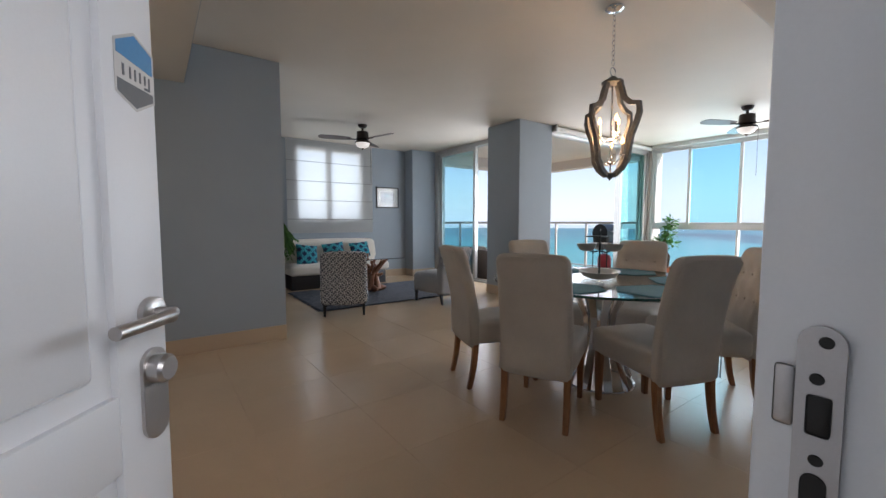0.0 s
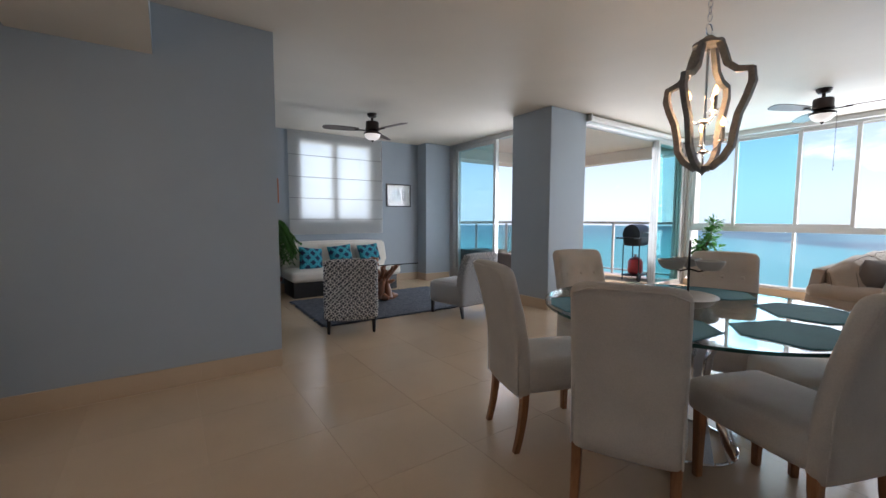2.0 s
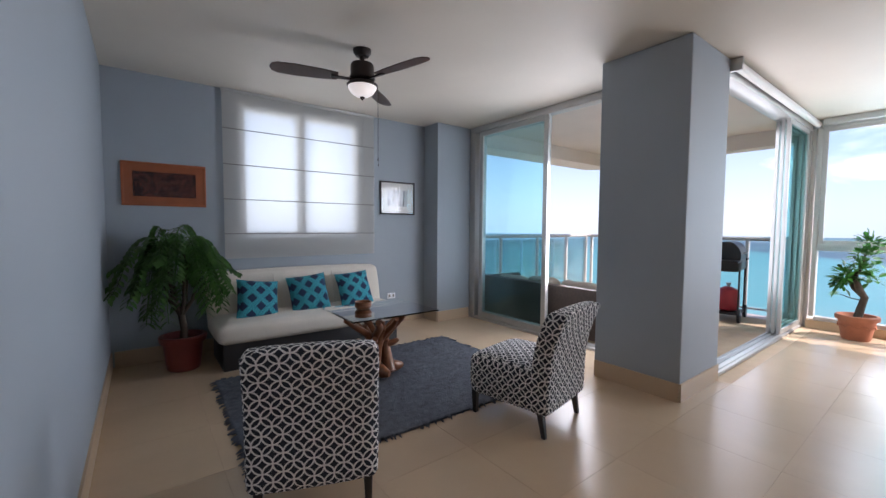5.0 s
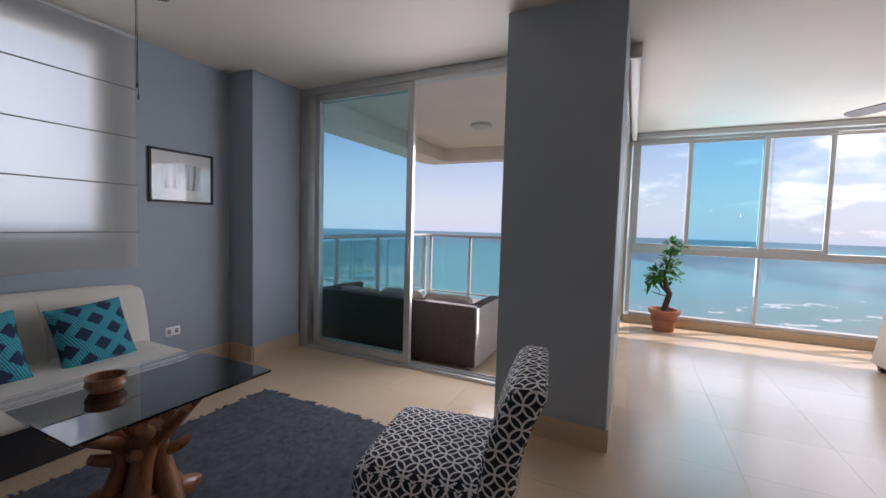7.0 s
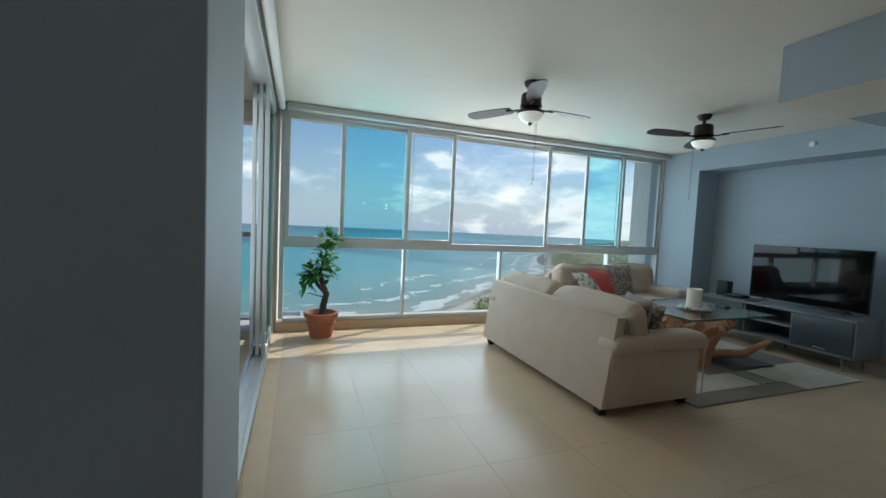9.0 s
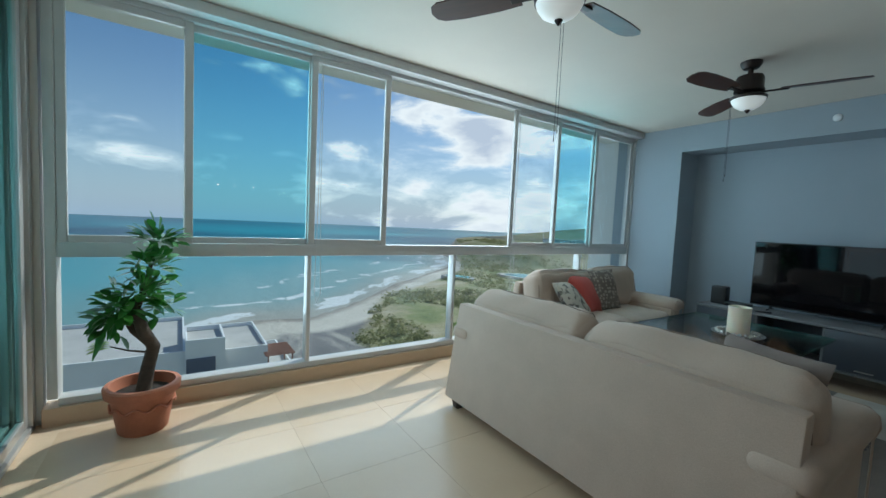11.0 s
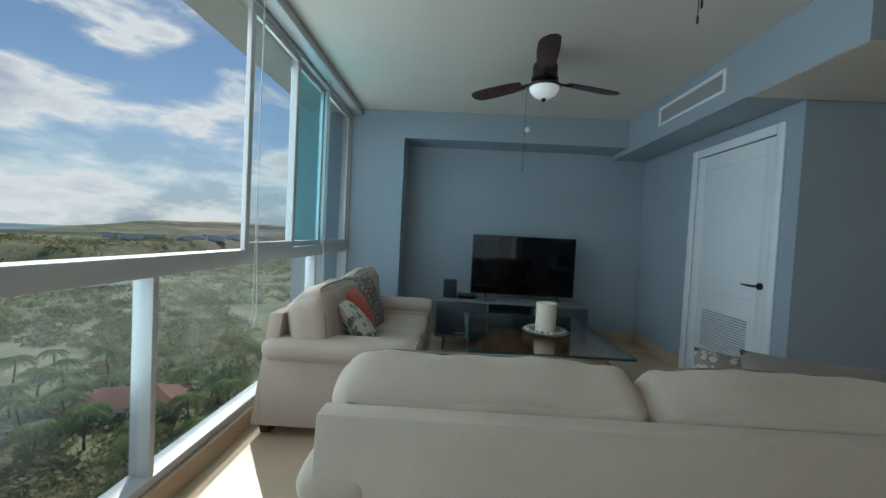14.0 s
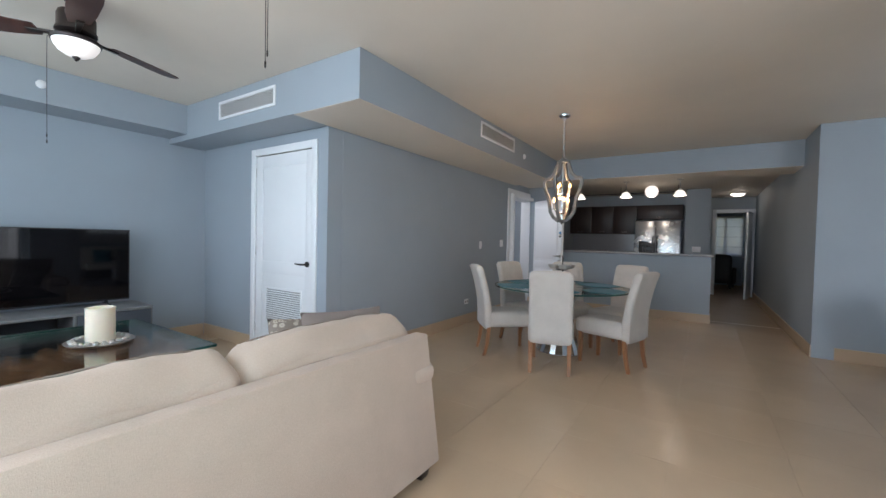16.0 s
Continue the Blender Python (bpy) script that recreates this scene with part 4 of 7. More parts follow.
def seam_line(bm, sy):
    """The corded seam round the edge of a cushion: up one end, over the top and down."""
    vs = [v.co.copy() for v in bm.verts]
    lo, hi = min(p.x for p in vs), max(p.x for p in vs)
    bot, top = min(p.z for p in vs), max(p.z for p in vs)
    line = []

    def best(pool, score):
        if pool:
            p = max(pool, key=score)
            line.append(Vector(p))
    steps = 9
    for k in range(steps - 1):
        a, b = bot + (top - bot) * k / steps, bot + (top - bot) * (k + 1) / steps
        best([p for p in vs if a <= p.z < b], lambda p: -p.x + sy * p.y)
    for k in range(24):
        a, b = lo + (hi - lo) * (0.02 + 0.96 * k / 24), lo + (hi - lo) * (0.02 + 0.96 * (k + 1) / 24)
        best([p for p in vs if a <= p.x < b], lambda p: p.z * (0.55 if sy < 0 else 1.5) + sy * p.y)
    for k in reversed(range(steps - 1)):
        a, b = bot + (top - bot) * k / steps, bot + (top - bot) * (k + 1) / steps
        best([p for p in vs if a <= p.z < b], lambda p: p.x + sy * p.y)
    for _ in range(3):
        line = [line[0]] + [(a + b * 2 + c) / 4 for a, b, c in zip(line, line[1:], line[2:])] + [line[-1]]
    return [p + Vector((0, 0.002 * sy, 0.003)) for p in line]


def rumple(bm, seed):
    """Shallow pulled folds that run down from the seams of a stuffed cushion."""
    for v in bm.verts:
        x, z = v.co.x, v.co.z
        fold = abs(noise.noise(Vector((x * 9 + seed, z * 3.0, seed)))) - 0.2
        edge = min(1.0, max(0.0, 0.3 + abs(x) * 1.6))
        v.co.y += 0.05 * fold * edge * (1 if v.co.y > 0 else -1)
        v.co.z -= 0.045 * max(0.0, -v.co.y / 0.125) * max(0.0, z / 0.22) ** 2
        v.co.z += 0.024 * noise.noise(Vector((x * 4.0 + seed, seed, 1.0))) * max(0.0, z / 0.22)
    return bm


def sofa(name, wide, seats_n, label, cat, back_h=0.75, deep=0.98, cushion_z=0.59):
    """Faces +y; the back stands at y = 0."""
    s = thing(name, 0, 0, 0, 0, label, cat)
    hw = wide / 2
    part("back_frame", bend(box(-hw + 0.03, hw - 0.03, 0.0, 0.085, 0.07, back_h, 0.012), lambda p: Vector((p.x, p.y + 0.10 * (p.z - 0.07) / 0.7, p.z))), SOFA, s)
    part("base", box(-hw + 0.16, hw - 0.16, 0.12, deep - 0.06, 0.07, 0.30, 0.02), SOFA, s)
    for sx in (-1, 1):
        x = sx * (hw - 0.115)
        arm = part("armrest", box(x - 0.095, x + 0.095, 0.06, deep - 0.03, 0.07, 0.50, 0.02), SOFA, s)
        part("arm_pad", soft(x + sx * 0.022, deep / 2 + 0.034, 0.535, 0.235, deep - 0.068, 0.135, 0.062, 0.03, 10), SOFA, arm)
        cx, cy = x + sx * 0.022, deep - 0.012
        rim = [(cx - 0.094, cy, 0.10), (cx - 0.094, cy, 0.45), (cx - 0.112, cy, 0.51), (cx - 0.105, cy, 0.56), (cx - 0.07, cy, 0.59), (cx + 0.07, cy, 0.59), (cx + 0.105, cy, 0.56), (cx + 0.112, cy, 0.51), (cx + 0.094, cy, 0.45), (cx + 0.094, cy, 0.10)]
        part("piping", tube(rim, 0.005, 6), SOFA, arm)
        for y in (0.07, deep - 0.10):
            part("foot", bend(box(x - 0.04, x + 0.04, y - 0.04, y + 0.04, 0, 0.075, 0.006), lambda p, x=x, y=y: Vector((x + (p.x - x) * (0.75 + 3.3 * p.z), y + (p.y - y) * (0.75 + 3.3 * p.z), p.z))), FOOT, s)
    w = (wide - 0.40) / seats_n
    for k in range(seats_n):
        cx = -hw + 0.20 + w * (k + 0.5)
        wb = (wide - 0.07) / seats_n
        bx = (k - (seats_n - 1) / 2) * wb
        cushion("seat_cushion", s, soft(0, 0, 0, w - 0.01, deep - 0.30, 0.17, 0.05, 0.10, 8, crease=0.006, seed=k), pose(cx, deep / 2 + 0.11, 0.375))
        place = pose(bx, 0.325, cushion_z, 10, 0, 0)
        back = rumple(soft(0, 0, 0, wb, 0.25, 0.44, 0.085, 0.06, 22, crease=0.016, seed=3.7 * k + wide), 2.1 * k + wide)
        seams = [seam_line(back, sy) for sy in (-1, 1)]
        cushion("back_cushion", s, back, place)
        for line in seams:
            part("piping", tube([place @ p for p in line], 0.0038, 6), SHADED_PIPING, s, "corded piping, darkened for the shade along the seam")
    return s


main_sofa = sofa("sofa", 2.01, 2, "oatmeal upholstered two-cushion sofa with rolled arms and dark feet", "sofa", back_h=0.745, cushion_z=0.61)
main_sofa.matrix_basis = pose(6.625, 1.70, 0, 0, 0, 180)
love = sofa("loveseat", 1.80, 2, "oatmeal loveseat with rolled arms standing before the windows", "sofa", cushion_z=0.655)
love.matrix_basis = pose(8.40, -0.49, 0, 0, 0, 90)


def pillow_mat(name, kind):
    n = Nodes(name)
    uv = n.coord("UV")
    sep = n.t.nodes.new("ShaderNodeSeparateXYZ")
    n.put(uv, sep.inputs[0])
    u, v = sep.outputs[0], sep.outputs[1]
    if kind == "teal":
        k = 6.3
        a = n.math("FRACT", n.math("MULTIPLY", n.math("ADD", u, v), k))
        b = n.math("FRACT", n.math("MULTIPLY", n.math("SUBTRACT", u, v), k))
        inside = n.math("MULTIPLY", n.math("LESS_THAN", n.math("ABSOLUTE", n.math("SUBTRACT", a, 0.5)), 0.29), n.math("LESS_THAN", n.math("ABSOLUTE", n.math("SUBTRACT", b, 0.5)), 0.29))
        stripe = n.math("LESS_THAN", n.math("FRACT", n.math("MULTIPLY", n.math("ADD", u, n.math("MULTIPLY", v, 0.4)), 75.0)), 0.32)
        c = n.mix(stripe, (0.03, 0.33, 0.40), (0.01, 0.10, 0.17))
        c = n.mix(inside, c, (0.012, 0.03, 0.075))
    elif kind == "dots":
        w = n.t.nodes.new("ShaderNodeTexVoronoi")
        w.inputs["Scale"].default_value = 26
        w.inputs["Randomness"].default_value = 0.55
        n.put(uv, w.inputs["Vector"])
        ringed = n.math("LESS_THAN", n.math("ABSOLUTE", n.math("SUBTRACT", w.outputs["Distance"], 0.28)), 0.13)
        c = n.mix(ringed, (0.19, 0.155, 0.13), (0.42, 0.37, 0.31))
    else:
        w = n.noise(14.0, 3, 0.6, uv)
        c = n.ramp(w, [(0.5, (0.60, 0.56, 0.48)), (0.58, (0.16, 0.15, 0.13))])
    weave = n.noise(500, 2)
    return n.set(c, 0.9, 0.0, n.bump(weave, 0.4, 0.002))


TEALP, DOTS, LEAFP = pillow_mat("teal_diamond_cloth", "teal"), pillow_mat("dotted_cloth", "dots"), pillow_mat("leaf_print_cloth", "leaf")
CORAL = fabric("coral_cloth", (0.52, 0.08, 0.06))
GREIGE = fabric("brown_grey_cloth", (0.20, 0.16, 0.14))


def throw_pillow(x, y, z, m, size, material, label, group):
    p = thing("throw_pillow", x, y, z, 0, label, "pillow", group)
    p.matrix_basis = pose(x, y, z) @ m
    bm = bmesh.new()
    N = 18
    sides = []
    for s in (1, -1):
        rows = []
        for i in range(N + 1):
            row = []
            for j in range(N + 1):
                u, v = 2 * i / N - 1, 2 * j / N - 1
                h = 0.085 * (max(0.0, (1 - abs(u) ** 2.4) * (1 - abs(v) ** 2.4))) ** 0.6
                pull = 1 - 0.05 * (1 - abs(v) ** 2) * abs(u) ** 3
                pull2 = 1 - 0.05 * (1 - abs(u) ** 2) * abs(v) ** 3
                wob = 0.008 * noise.noise(Vector((u * 2.2 + x, v * 2.2, s)))
                row.append(bm.verts.new((u * pull * size / 2, v * pull2 * size / 2, s * (h + (wob if h > 0.01 else 0)))))
            rows.append(row)
        for i in range(N):
            for j in range(N):
                bm.faces.new((rows[i][j], rows[i + 1][j], rows[i + 1][j + 1], rows[i][j + 1]))
    bmesh.ops.remove_doubles(bm, verts=bm.verts, dist=1e-4)
    uv_box(part("cover", bm, material, p))
    return p


throw_pillow(7.88, -0.05, 0.60, pose(0, 0, 0, 0, -50, 22), 0.48, LEAFP, "cream throw pillow with a dark leaf print on the loveseat", "pillows on the loveseat")
throw_pillow(7.93, -0.29, 0.645, pose(0, 0, 0, 0, -60, 10), 0.46, CORAL, "coral red throw pillow on the loveseat", "pillows on the loveseat")
throw_pillow(7.95, -0.60, 0.66, pose(0, 0, 0, 0, -68, -10), 0.50, DOTS, "brown throw pillow with pale rings on the loveseat", "pillows on the loveseat")
throw_pillow(5.90, 1.23, 0.64, pose(0, 0, 0, 74, 0, 158), 0.46, GREIGE, "brown-grey throw pillow leaning in the sofa corner", "pillows on the sofa")
throw_pillow(5.97, 1.02, 0.60, pose(0, 0, 0, 62, 0, 148), 0.44, DOTS, "brown throw pillow with pale rings leaning on the sofa back", "pillows on the sofa")

# ---- sitting nook ----
def linked_circles(name):
    """Navy cloth with a white grid of interlocking circles."""
    n = Nodes(name)
    sep = n.t.nodes.new("ShaderNodeSeparateXYZ")
    n.put(n.coord("UV"), sep.inputs[0])
    k = 17.0
    u = n.math("MULTIPLY", n.math("ADD", sep.outputs[0], sep.outputs[1]), k * 0.7071)
    v = n.math("MULTIPLY", n.math("SUBTRACT", sep.outputs[0], sep.outputs[1]), k * 0.7071)
    fu, fv = n.math("FRACT", u), n.math("FRACT", v)
    best = None
    for cx in (0.0, 1.0):
        for cy in (0.0, 1.0):
            dx, dy = n.math("SUBTRACT", fu, cx), n.math("SUBTRACT", fv, cy)
            d = n.math("SQRT", n.math("ADD", n.math("MULTIPLY", dx, dx), n.math("MULTIPLY", dy, dy)))
            e = n.math("ABSOLUTE", n.math("SUBTRACT", d, 0.72))
            best = e if best is None else n.math("MINIMUM", best, e)
    line = n.math("LESS_THAN", best, 0.062)
    fray = n.noise(300, 2)
    c = n.mix(line, n.ramp(fray, [(0.3, (0.010, 0.013, 0.024)), (0.7, (0.022, 0.028, 0.045))]), n.ramp(fray, [(0.3, (0.66, 0.66, 0.66)), (0.7, (0.82, 0.82, 0.81))]))
    return n.set(c, 0.9, 0.0, n.bump(n.math("ADD", line, fray), 0.35, 0.002))


CIRCLES = linked_circles("navy_circle_cloth")
BLACKLEG = wood("black_stained_leg", (0.006, 0.006, 0.007), (0.02, 0.018, 0.018), 10, 0.35)


def slipper_chair():
    """Faces +y."""
    c = thing("slipper_chair", 0, 0, 0, 0, "armless slipper chair in navy cloth with white linked circles", "chair", "slipper chairs on the rug")
    uv_box(part("seat", soft(0, 0.045, 0.29, 0.56, 0.57, 0.27, 0.05, 0.09, 9), CIRCLES, c))
    lean = lambda p: Vector((p.x * (1 - 0.06 * max(0, p.z - 0.5)), p.y - 0.03 * (p.z - 0.15) - 0.12 * max(0.0, (p.z - 0.38) / 0.46) ** 2.0, p.z))
    b = bend(soft(0, -0.20, 0.472, 0.555, 0.13, 0.635, 0.03, 0.03, 11), lean)
    uv_box(part("backrest", b, CIRCLES, c))
    for x in (-0.235, 0.235):
        for y, splay in ((0.30, 0.0), (-0.20, -0.03)):
            leg = box(x - 0.022, x + 0.022, y - 0.022, y + 0.022, 0, 0.175, 0.004, seg=1)
            part("leg", bend(leg, lambda p, x=x, y=y, splay=splay: Vector((x + (p.x - x) * (0.62 + 2 * p.z), y + (p.y - y) * (0.62 + 2 * p.z) + splay * (1 - p.z / 0.175), p.z))), BLACKLEG, c)
    return c


sc = slipper_chair()
# back legs of the first stand at (1.87, 4.51) and (2.31, 4.35)
sc.matrix_basis = pose(2.19, 4.70, 0.0, 0, 0, -21.4)
copy_thing(sc, pose(3.64, 4.555, 0, 0, 0, 10.4))

RUGDARK = plain("charcoal_shag", (0.105, 0.118, 0.145), 0.98, vary=0.45, scale=22, fine=170, bump=1.0, depth=0.02)
rug = thing("shag_rug", 3.12, 5.65, 0, -1, "charcoal blue shag rug with a ragged fringe", "rug")
bm = bmesh.new()
NX, NY = 110, 80
W2, D2 = 1.16, 0.80
grid = [[bm.verts.new((-W2 + 2 * W2 * i / NX + 0.006 * noise.noise(Vector((i, j, 1))), -D2 + 2 * D2 * j / NY + 0.006 * noise.noise(Vector((i, j, 5))), 0.017 + 0.010 * noise.noise(Vector((i * 0.9, j * 0.9, 0))) + 0.004 * noise.noise(Vector((i * 0.12, j * 0.12, 7))))) for j in range(NY + 1)] for i in range(NX + 1)]
for i in range(NX):
    for j in range(NY):
        bm.faces.new((grid[i][j], grid[i + 1][j], grid[i + 1][j + 1], grid[i][j + 1]))
rim = [grid[i][0] for i in range(NX + 1)] + [grid[NX][j] for j in range(1, NY + 1)] + [grid[i][NY] for i in range(NX - 1, -1, -1)] + [grid[0][j] for j in range(NY - 1, 0, -1)]
low = [bm.verts.new((v.co.x, v.co.y, 0.001)) for v in rim]
for i in range(len(rim)):
    j = (i + 1) % len(rim)
    bm.faces.new((rim[i], low[i], low[j], rim[j]))
part("weave", bm, RUGDARK, rug)
rng = random.Random(5)
bm = bmesh.new()
for k in range(260):
    s, u = rng.choice(((-1, 0), (1, 0), (0, -1), (0, 1))), rng.uniform(-1, 1)
    x, y = (s[0] * W2, u * D2) if s[0] else (u * W2, s[1] * D2)
    a = rng.uniform(-0.5, 0.5)
    ex, ey = x + s[0] * rng.uniform(0.02, 0.05) + 0.02 * a * abs(s[1]), y + s[1] * rng.uniform(0.02, 0.05) + 0.02 * a * abs(s[0])
    tube([(x - s[0] * 0.01, y - s[1] * 0.01, 0.014), ((x + ex) / 2, (y + ey) / 2, 0.014), (ex, ey, 0.006)], [0.008, 0.007, 0.003], 5, bm)
tagged(part("fringe", bm, RUGDARK, rug), kind="stuff")

# futon
IVORY = fabric("ivory_cloth", (0.66, 0.62, 0.55), 600, 0.08)
futon = thing("futon_sofa", 2.945, 7.0, 0, 0, "ivory click-back futon on a black storage base", "sofa")
part("base", box(-0.88, 0.88, -0.33, 0.26, 0.0, 0.25, 0.01), BLACK, futon, "black storage base")
part("seat", soft(0, -0.07, 0.335, 1.84, 0.70, 0.17, 0.06, 0.05, 12, crease=0.004), IVORY, futon)
part("backrest", moved(soft(0, 0, 0, 1.84, 0.15, 0.52, 0.06, 0.05, 12, crease=0.006), pose(0, 0.245, 0.56, -13, 0, 0)), IVORY, futon)
for x in (-0.32, 0.32):
    part("seam", tube([(x, 0.075, 0.40), (x, 0.13, 0.60), (x, 0.20, 0.78)], 0.006, 6), IVORY, futon)
for k, x in enumerate((2.42, 2.92, 3.44)):
    throw_pillow(x, 6.985 - 0.02, 0.585 - 0.02 * (k == 0), pose(0, 0, 0, 68, (8, -6, -4)[k], (6, -5, 3)[k]), 0.40, TEALP, "teal throw pillow with navy diamonds on the futon", "teal pillows on the futon")

# driftwood coffee table
ROOT = wood("polished_root", (0.12, 0.036, 0.016), (0.34, 0.145, 0.07), 5, 0.3)
rt = thing("root_coffee_table", 3.10, 5.82, 0.022, 0, "glass-topped coffee table on a base of twisted driftwood roots", "coffee table")
g = part("tabletop", box(-0.32, 0.48, -0.27, 0.40, 0.535, 0.547, 0.002), LOW_GLASS, rt, "rectangular clear glass top", False)
g.visible_shadow = False
rng = random.Random(11)
CX, CY = 0.03, 0.02


def limb(radii, *stations):
    """A crooked root through (radius, angle, height) stations round the middle of the base."""
    pts = [(CX + q * math.cos(t) + rng.uniform(-0.008, 0.008), CY + q * math.sin(t) + rng.uniform(-0.008, 0.008), z) for q, t, z in stations]
    part("root", tube(pts, radii, 10), ROOT, rt)


for k in range(5):
    a = 2 * math.pi * k / 5 + rng.uniform(-0.2, 0.2)
    w = rng.uniform(0.038, 0.050)
    limb([w * 1.25, w * 1.0, w * 0.85, w * 0.9, w * 0.7], (0.125, a, 0.03), (0.095, a + 0.1, 0.12), (0.062, a + 0.3, 0.24), (0.068, a + 0.5, 0.33), (0.12, a + 0.7, 0.42))
for k in range(8):
    a = 2 * math.pi * k / 8 + rng.uniform(-0.25, 0.25)
    reach, w = rng.uniform(0.25, 0.34), rng.uniform(0.026, 0.038)
    limb([w * 1.1, w, w * 0.9, w * 0.65], (0.05, a, 0.30), (0.11, a + 0.1, 0.36), (reach * 0.72, a + 0.2, 0.45), (reach, a + 0.12, 0.512))
for k in range(5):
    a = 2 * math.pi * k / 5 + 0.5
    limb([0.060, 0.058, 0.046, 0.026], (0.05, a, 0.055), (0.12, a + 0.1, 0.055), (0.18, a + 0.3, 0.05), (0.215, a + 0.42, 0.045))
for k in range(4):
    a = 2 * math.pi * k / 4 + 0.9
    limb([0.030, 0.026, 0.020], (0.09, a, 0.30 - 0.05 * (k % 2)), (0.145, a + 0.05, 0.32 - 0.05 * (k % 2)), (0.175, a + 0.1, 0.345 - 0.06 * (k % 2)))
dish = thing("wooden_bowl", 3.06, 5.96, 0.570, 0, "small turned wooden bowl on the glass coffee table", "bowl")
part("body", lathe([(0.04, 0.0), (0.06, 0.006), (0.075, 0.03), (0.07, 0.055), (0.075, 0.065), (0.068, 0.065), (0.06, 0.03), (0.0, 0.012)], 24), ROOT, dish)

# roman blind and window behind
n = Nodes("blind_linen")
dif = n.node("ShaderNodeBsdfDiffuse", 0, Color=(0.70, 0.68, 0.63))
tra = n.node("ShaderNodeBsdfTranslucent", 0, Color=(0.86, 0.86, 0.85))
clr = n.node("ShaderNodeBsdfTransparent", 0, Color=(0.95, 0.95, 0.95))
mx = n.t.nodes.new("ShaderNodeMixShader")
mx.inputs[0].default_value = 0.55
n.put(dif, mx.inputs[1])
n.put(tra, mx.inputs[2])
mx2 = n.t.nodes.new("ShaderNodeMixShader")
n.put(n.math("ADD", 0.14, n.math("MULTIPLY", n.noise(700, 2), 0.22)), mx2.inputs[0])
n.put(mx.outputs[0], mx2.inputs[1])
n.put(clr, mx2.inputs[2])
n.t.links.new(mx2.outputs[0], n.out.inputs[0])
BLIND = n.m
win2 = tagged(new("window_2"), "white two-pane window behind a linen blind", kind="structure")
framed(win2, "sash", "y", 7.435, 2.37, 3.0, 1.18, 2.54, 0.05, 0.05, WHITEMETAL, PANE)
framed(win2, "sash", "y", 7.435, 3.0, 3.69, 1.18, 2.54, 0.05, 0.05, WHITEMETAL, PANE)
blind = thing("roman_blind", 3.05, 7.365, 0.95, 0, "white linen roman blind with stitched folds, lowered", "blind")
zs = [0.0, 0.24, 0.27, 0.60, 0.625, 0.955, 0.98, 1.315, 1.34, 1.70]
bm = bmesh.new()
cols = [-0.848 + 1.696 * i / 40 for i in range(41)]
prev = None
for k, z in enumerate(zs):
    y = 0.0 if k % 2 == 0 or k in (0, 9) else -0.010
    row = [bm.verts.new((x, y + 0.003 * noise.noise(Vector((x * 3, z * 4, 2))), z)) for x in cols]
    if prev:
        for i in range(40):
            bm.faces.new((prev[i], prev[i + 1], row[i + 1], row[i]))
    prev = row
part("cloth", bm, BLIND, blind)
SEAM = plain("grey_stitch", (0.30, 0.29, 0.27), 0.9)
for z in (0.26, 0.615, 0.97, 1.33):
    part("fold_rod", tube([(-0.848, -0.012, z), (0.848, -0.012, z)], 0.005, 6), SEAM, blind)
part("head_rail", box(-0.85, 0.85, -0.02, 0.03, 1.70, 1.727, 0.004), WHITEMETAL, blind)
part("pull_cord", tube([(0.70, -0.02, 1.70), (0.705, -0.022, 1.0), (0.70, -0.02, 0.75)], 0.002, 5), WHITEMETAL, blind)

# pictures
FRAMEBLACK = plain("black_frame", (0.012, 0.012, 0.014), 0.35)
COPPER = plain("copper_frame", (0.42, 0.14, 0.07), 0.35, 0.6, vary=0.15)
MAT_WHITE = plain("white_mount", (0.70, 0.70, 0.68), 0.8, vary=0.03)
ETCH = Nodes("etched_relief")
wv = ETCH.noise(9.0, 3, 0.6, None, 2.2)
ETCH = ETCH.set(ETCH.ramp(wv, [(0.46, (0.030, 0.012, 0.014)), (0.52, (0.20, 0.06, 0.045)), (0.58, (0.035, 0.013, 0.015))]), 0.4, 0.3, ETCH.bump(wv, 0.6, 0.006))
PHOTO = Nodes("grey_photograph")
pv = PHOTO.noise(3.0, 4, 0.6, PHOTO.scaled(PHOTO.coord(), (8.0, 1.0, 0.8)))
PHOTO = PHOTO.set(PHOTO.ramp(pv, [(0.38, (0.05, 0.05, 0.055)), (0.5, (0.42, 0.45, 0.48)), (0.62, (0.62, 0.66, 0.68))]), 0.3)


def picture(x, z, w, h, border, frame_mat, mount, art, label):
    p = thing("framed_picture", x, 7.40, z, 0, label, "picture")
    bm = box(-w / 2, w / 2, -0.022, -0.002, h / 2 - 0.02, h / 2, 0.003)
    box(-w / 2, w / 2, -0.022, -0.002, -h / 2, -h / 2 + 0.02, 0.003, bm)
    box(-w / 2, -w / 2 + 0.02, -0.022, -0.002, -h / 2 + 0.02, h / 2 - 0.02, 0.003, bm)
    box(w / 2 - 0.02, w / 2, -0.022, -0.002, -h / 2 + 0.02, h / 2 - 0.02, 0.003, bm)
    part("frame", bm, frame_mat, p)
    part("mount", box(-w / 2 + 0.02, w / 2 - 0.02, -0.012, -0.004, -h / 2 + 0.02, h / 2 - 0.02), mount, p, smooth=False)
    part("print", box(-w / 2 + border, w / 2 - border, -0.0145, -0.0125, -h / 2 + border, h / 2 - border), art, p, smooth=False)
    g = part("pane", box(-w / 2 + 0.02, w / 2 - 0.02, -0.0185, -0.0165, -h / 2 + 0.02, h / 2 - 0.02), PICGLASS, p, smooth=False)
    g.visible_shadow = False


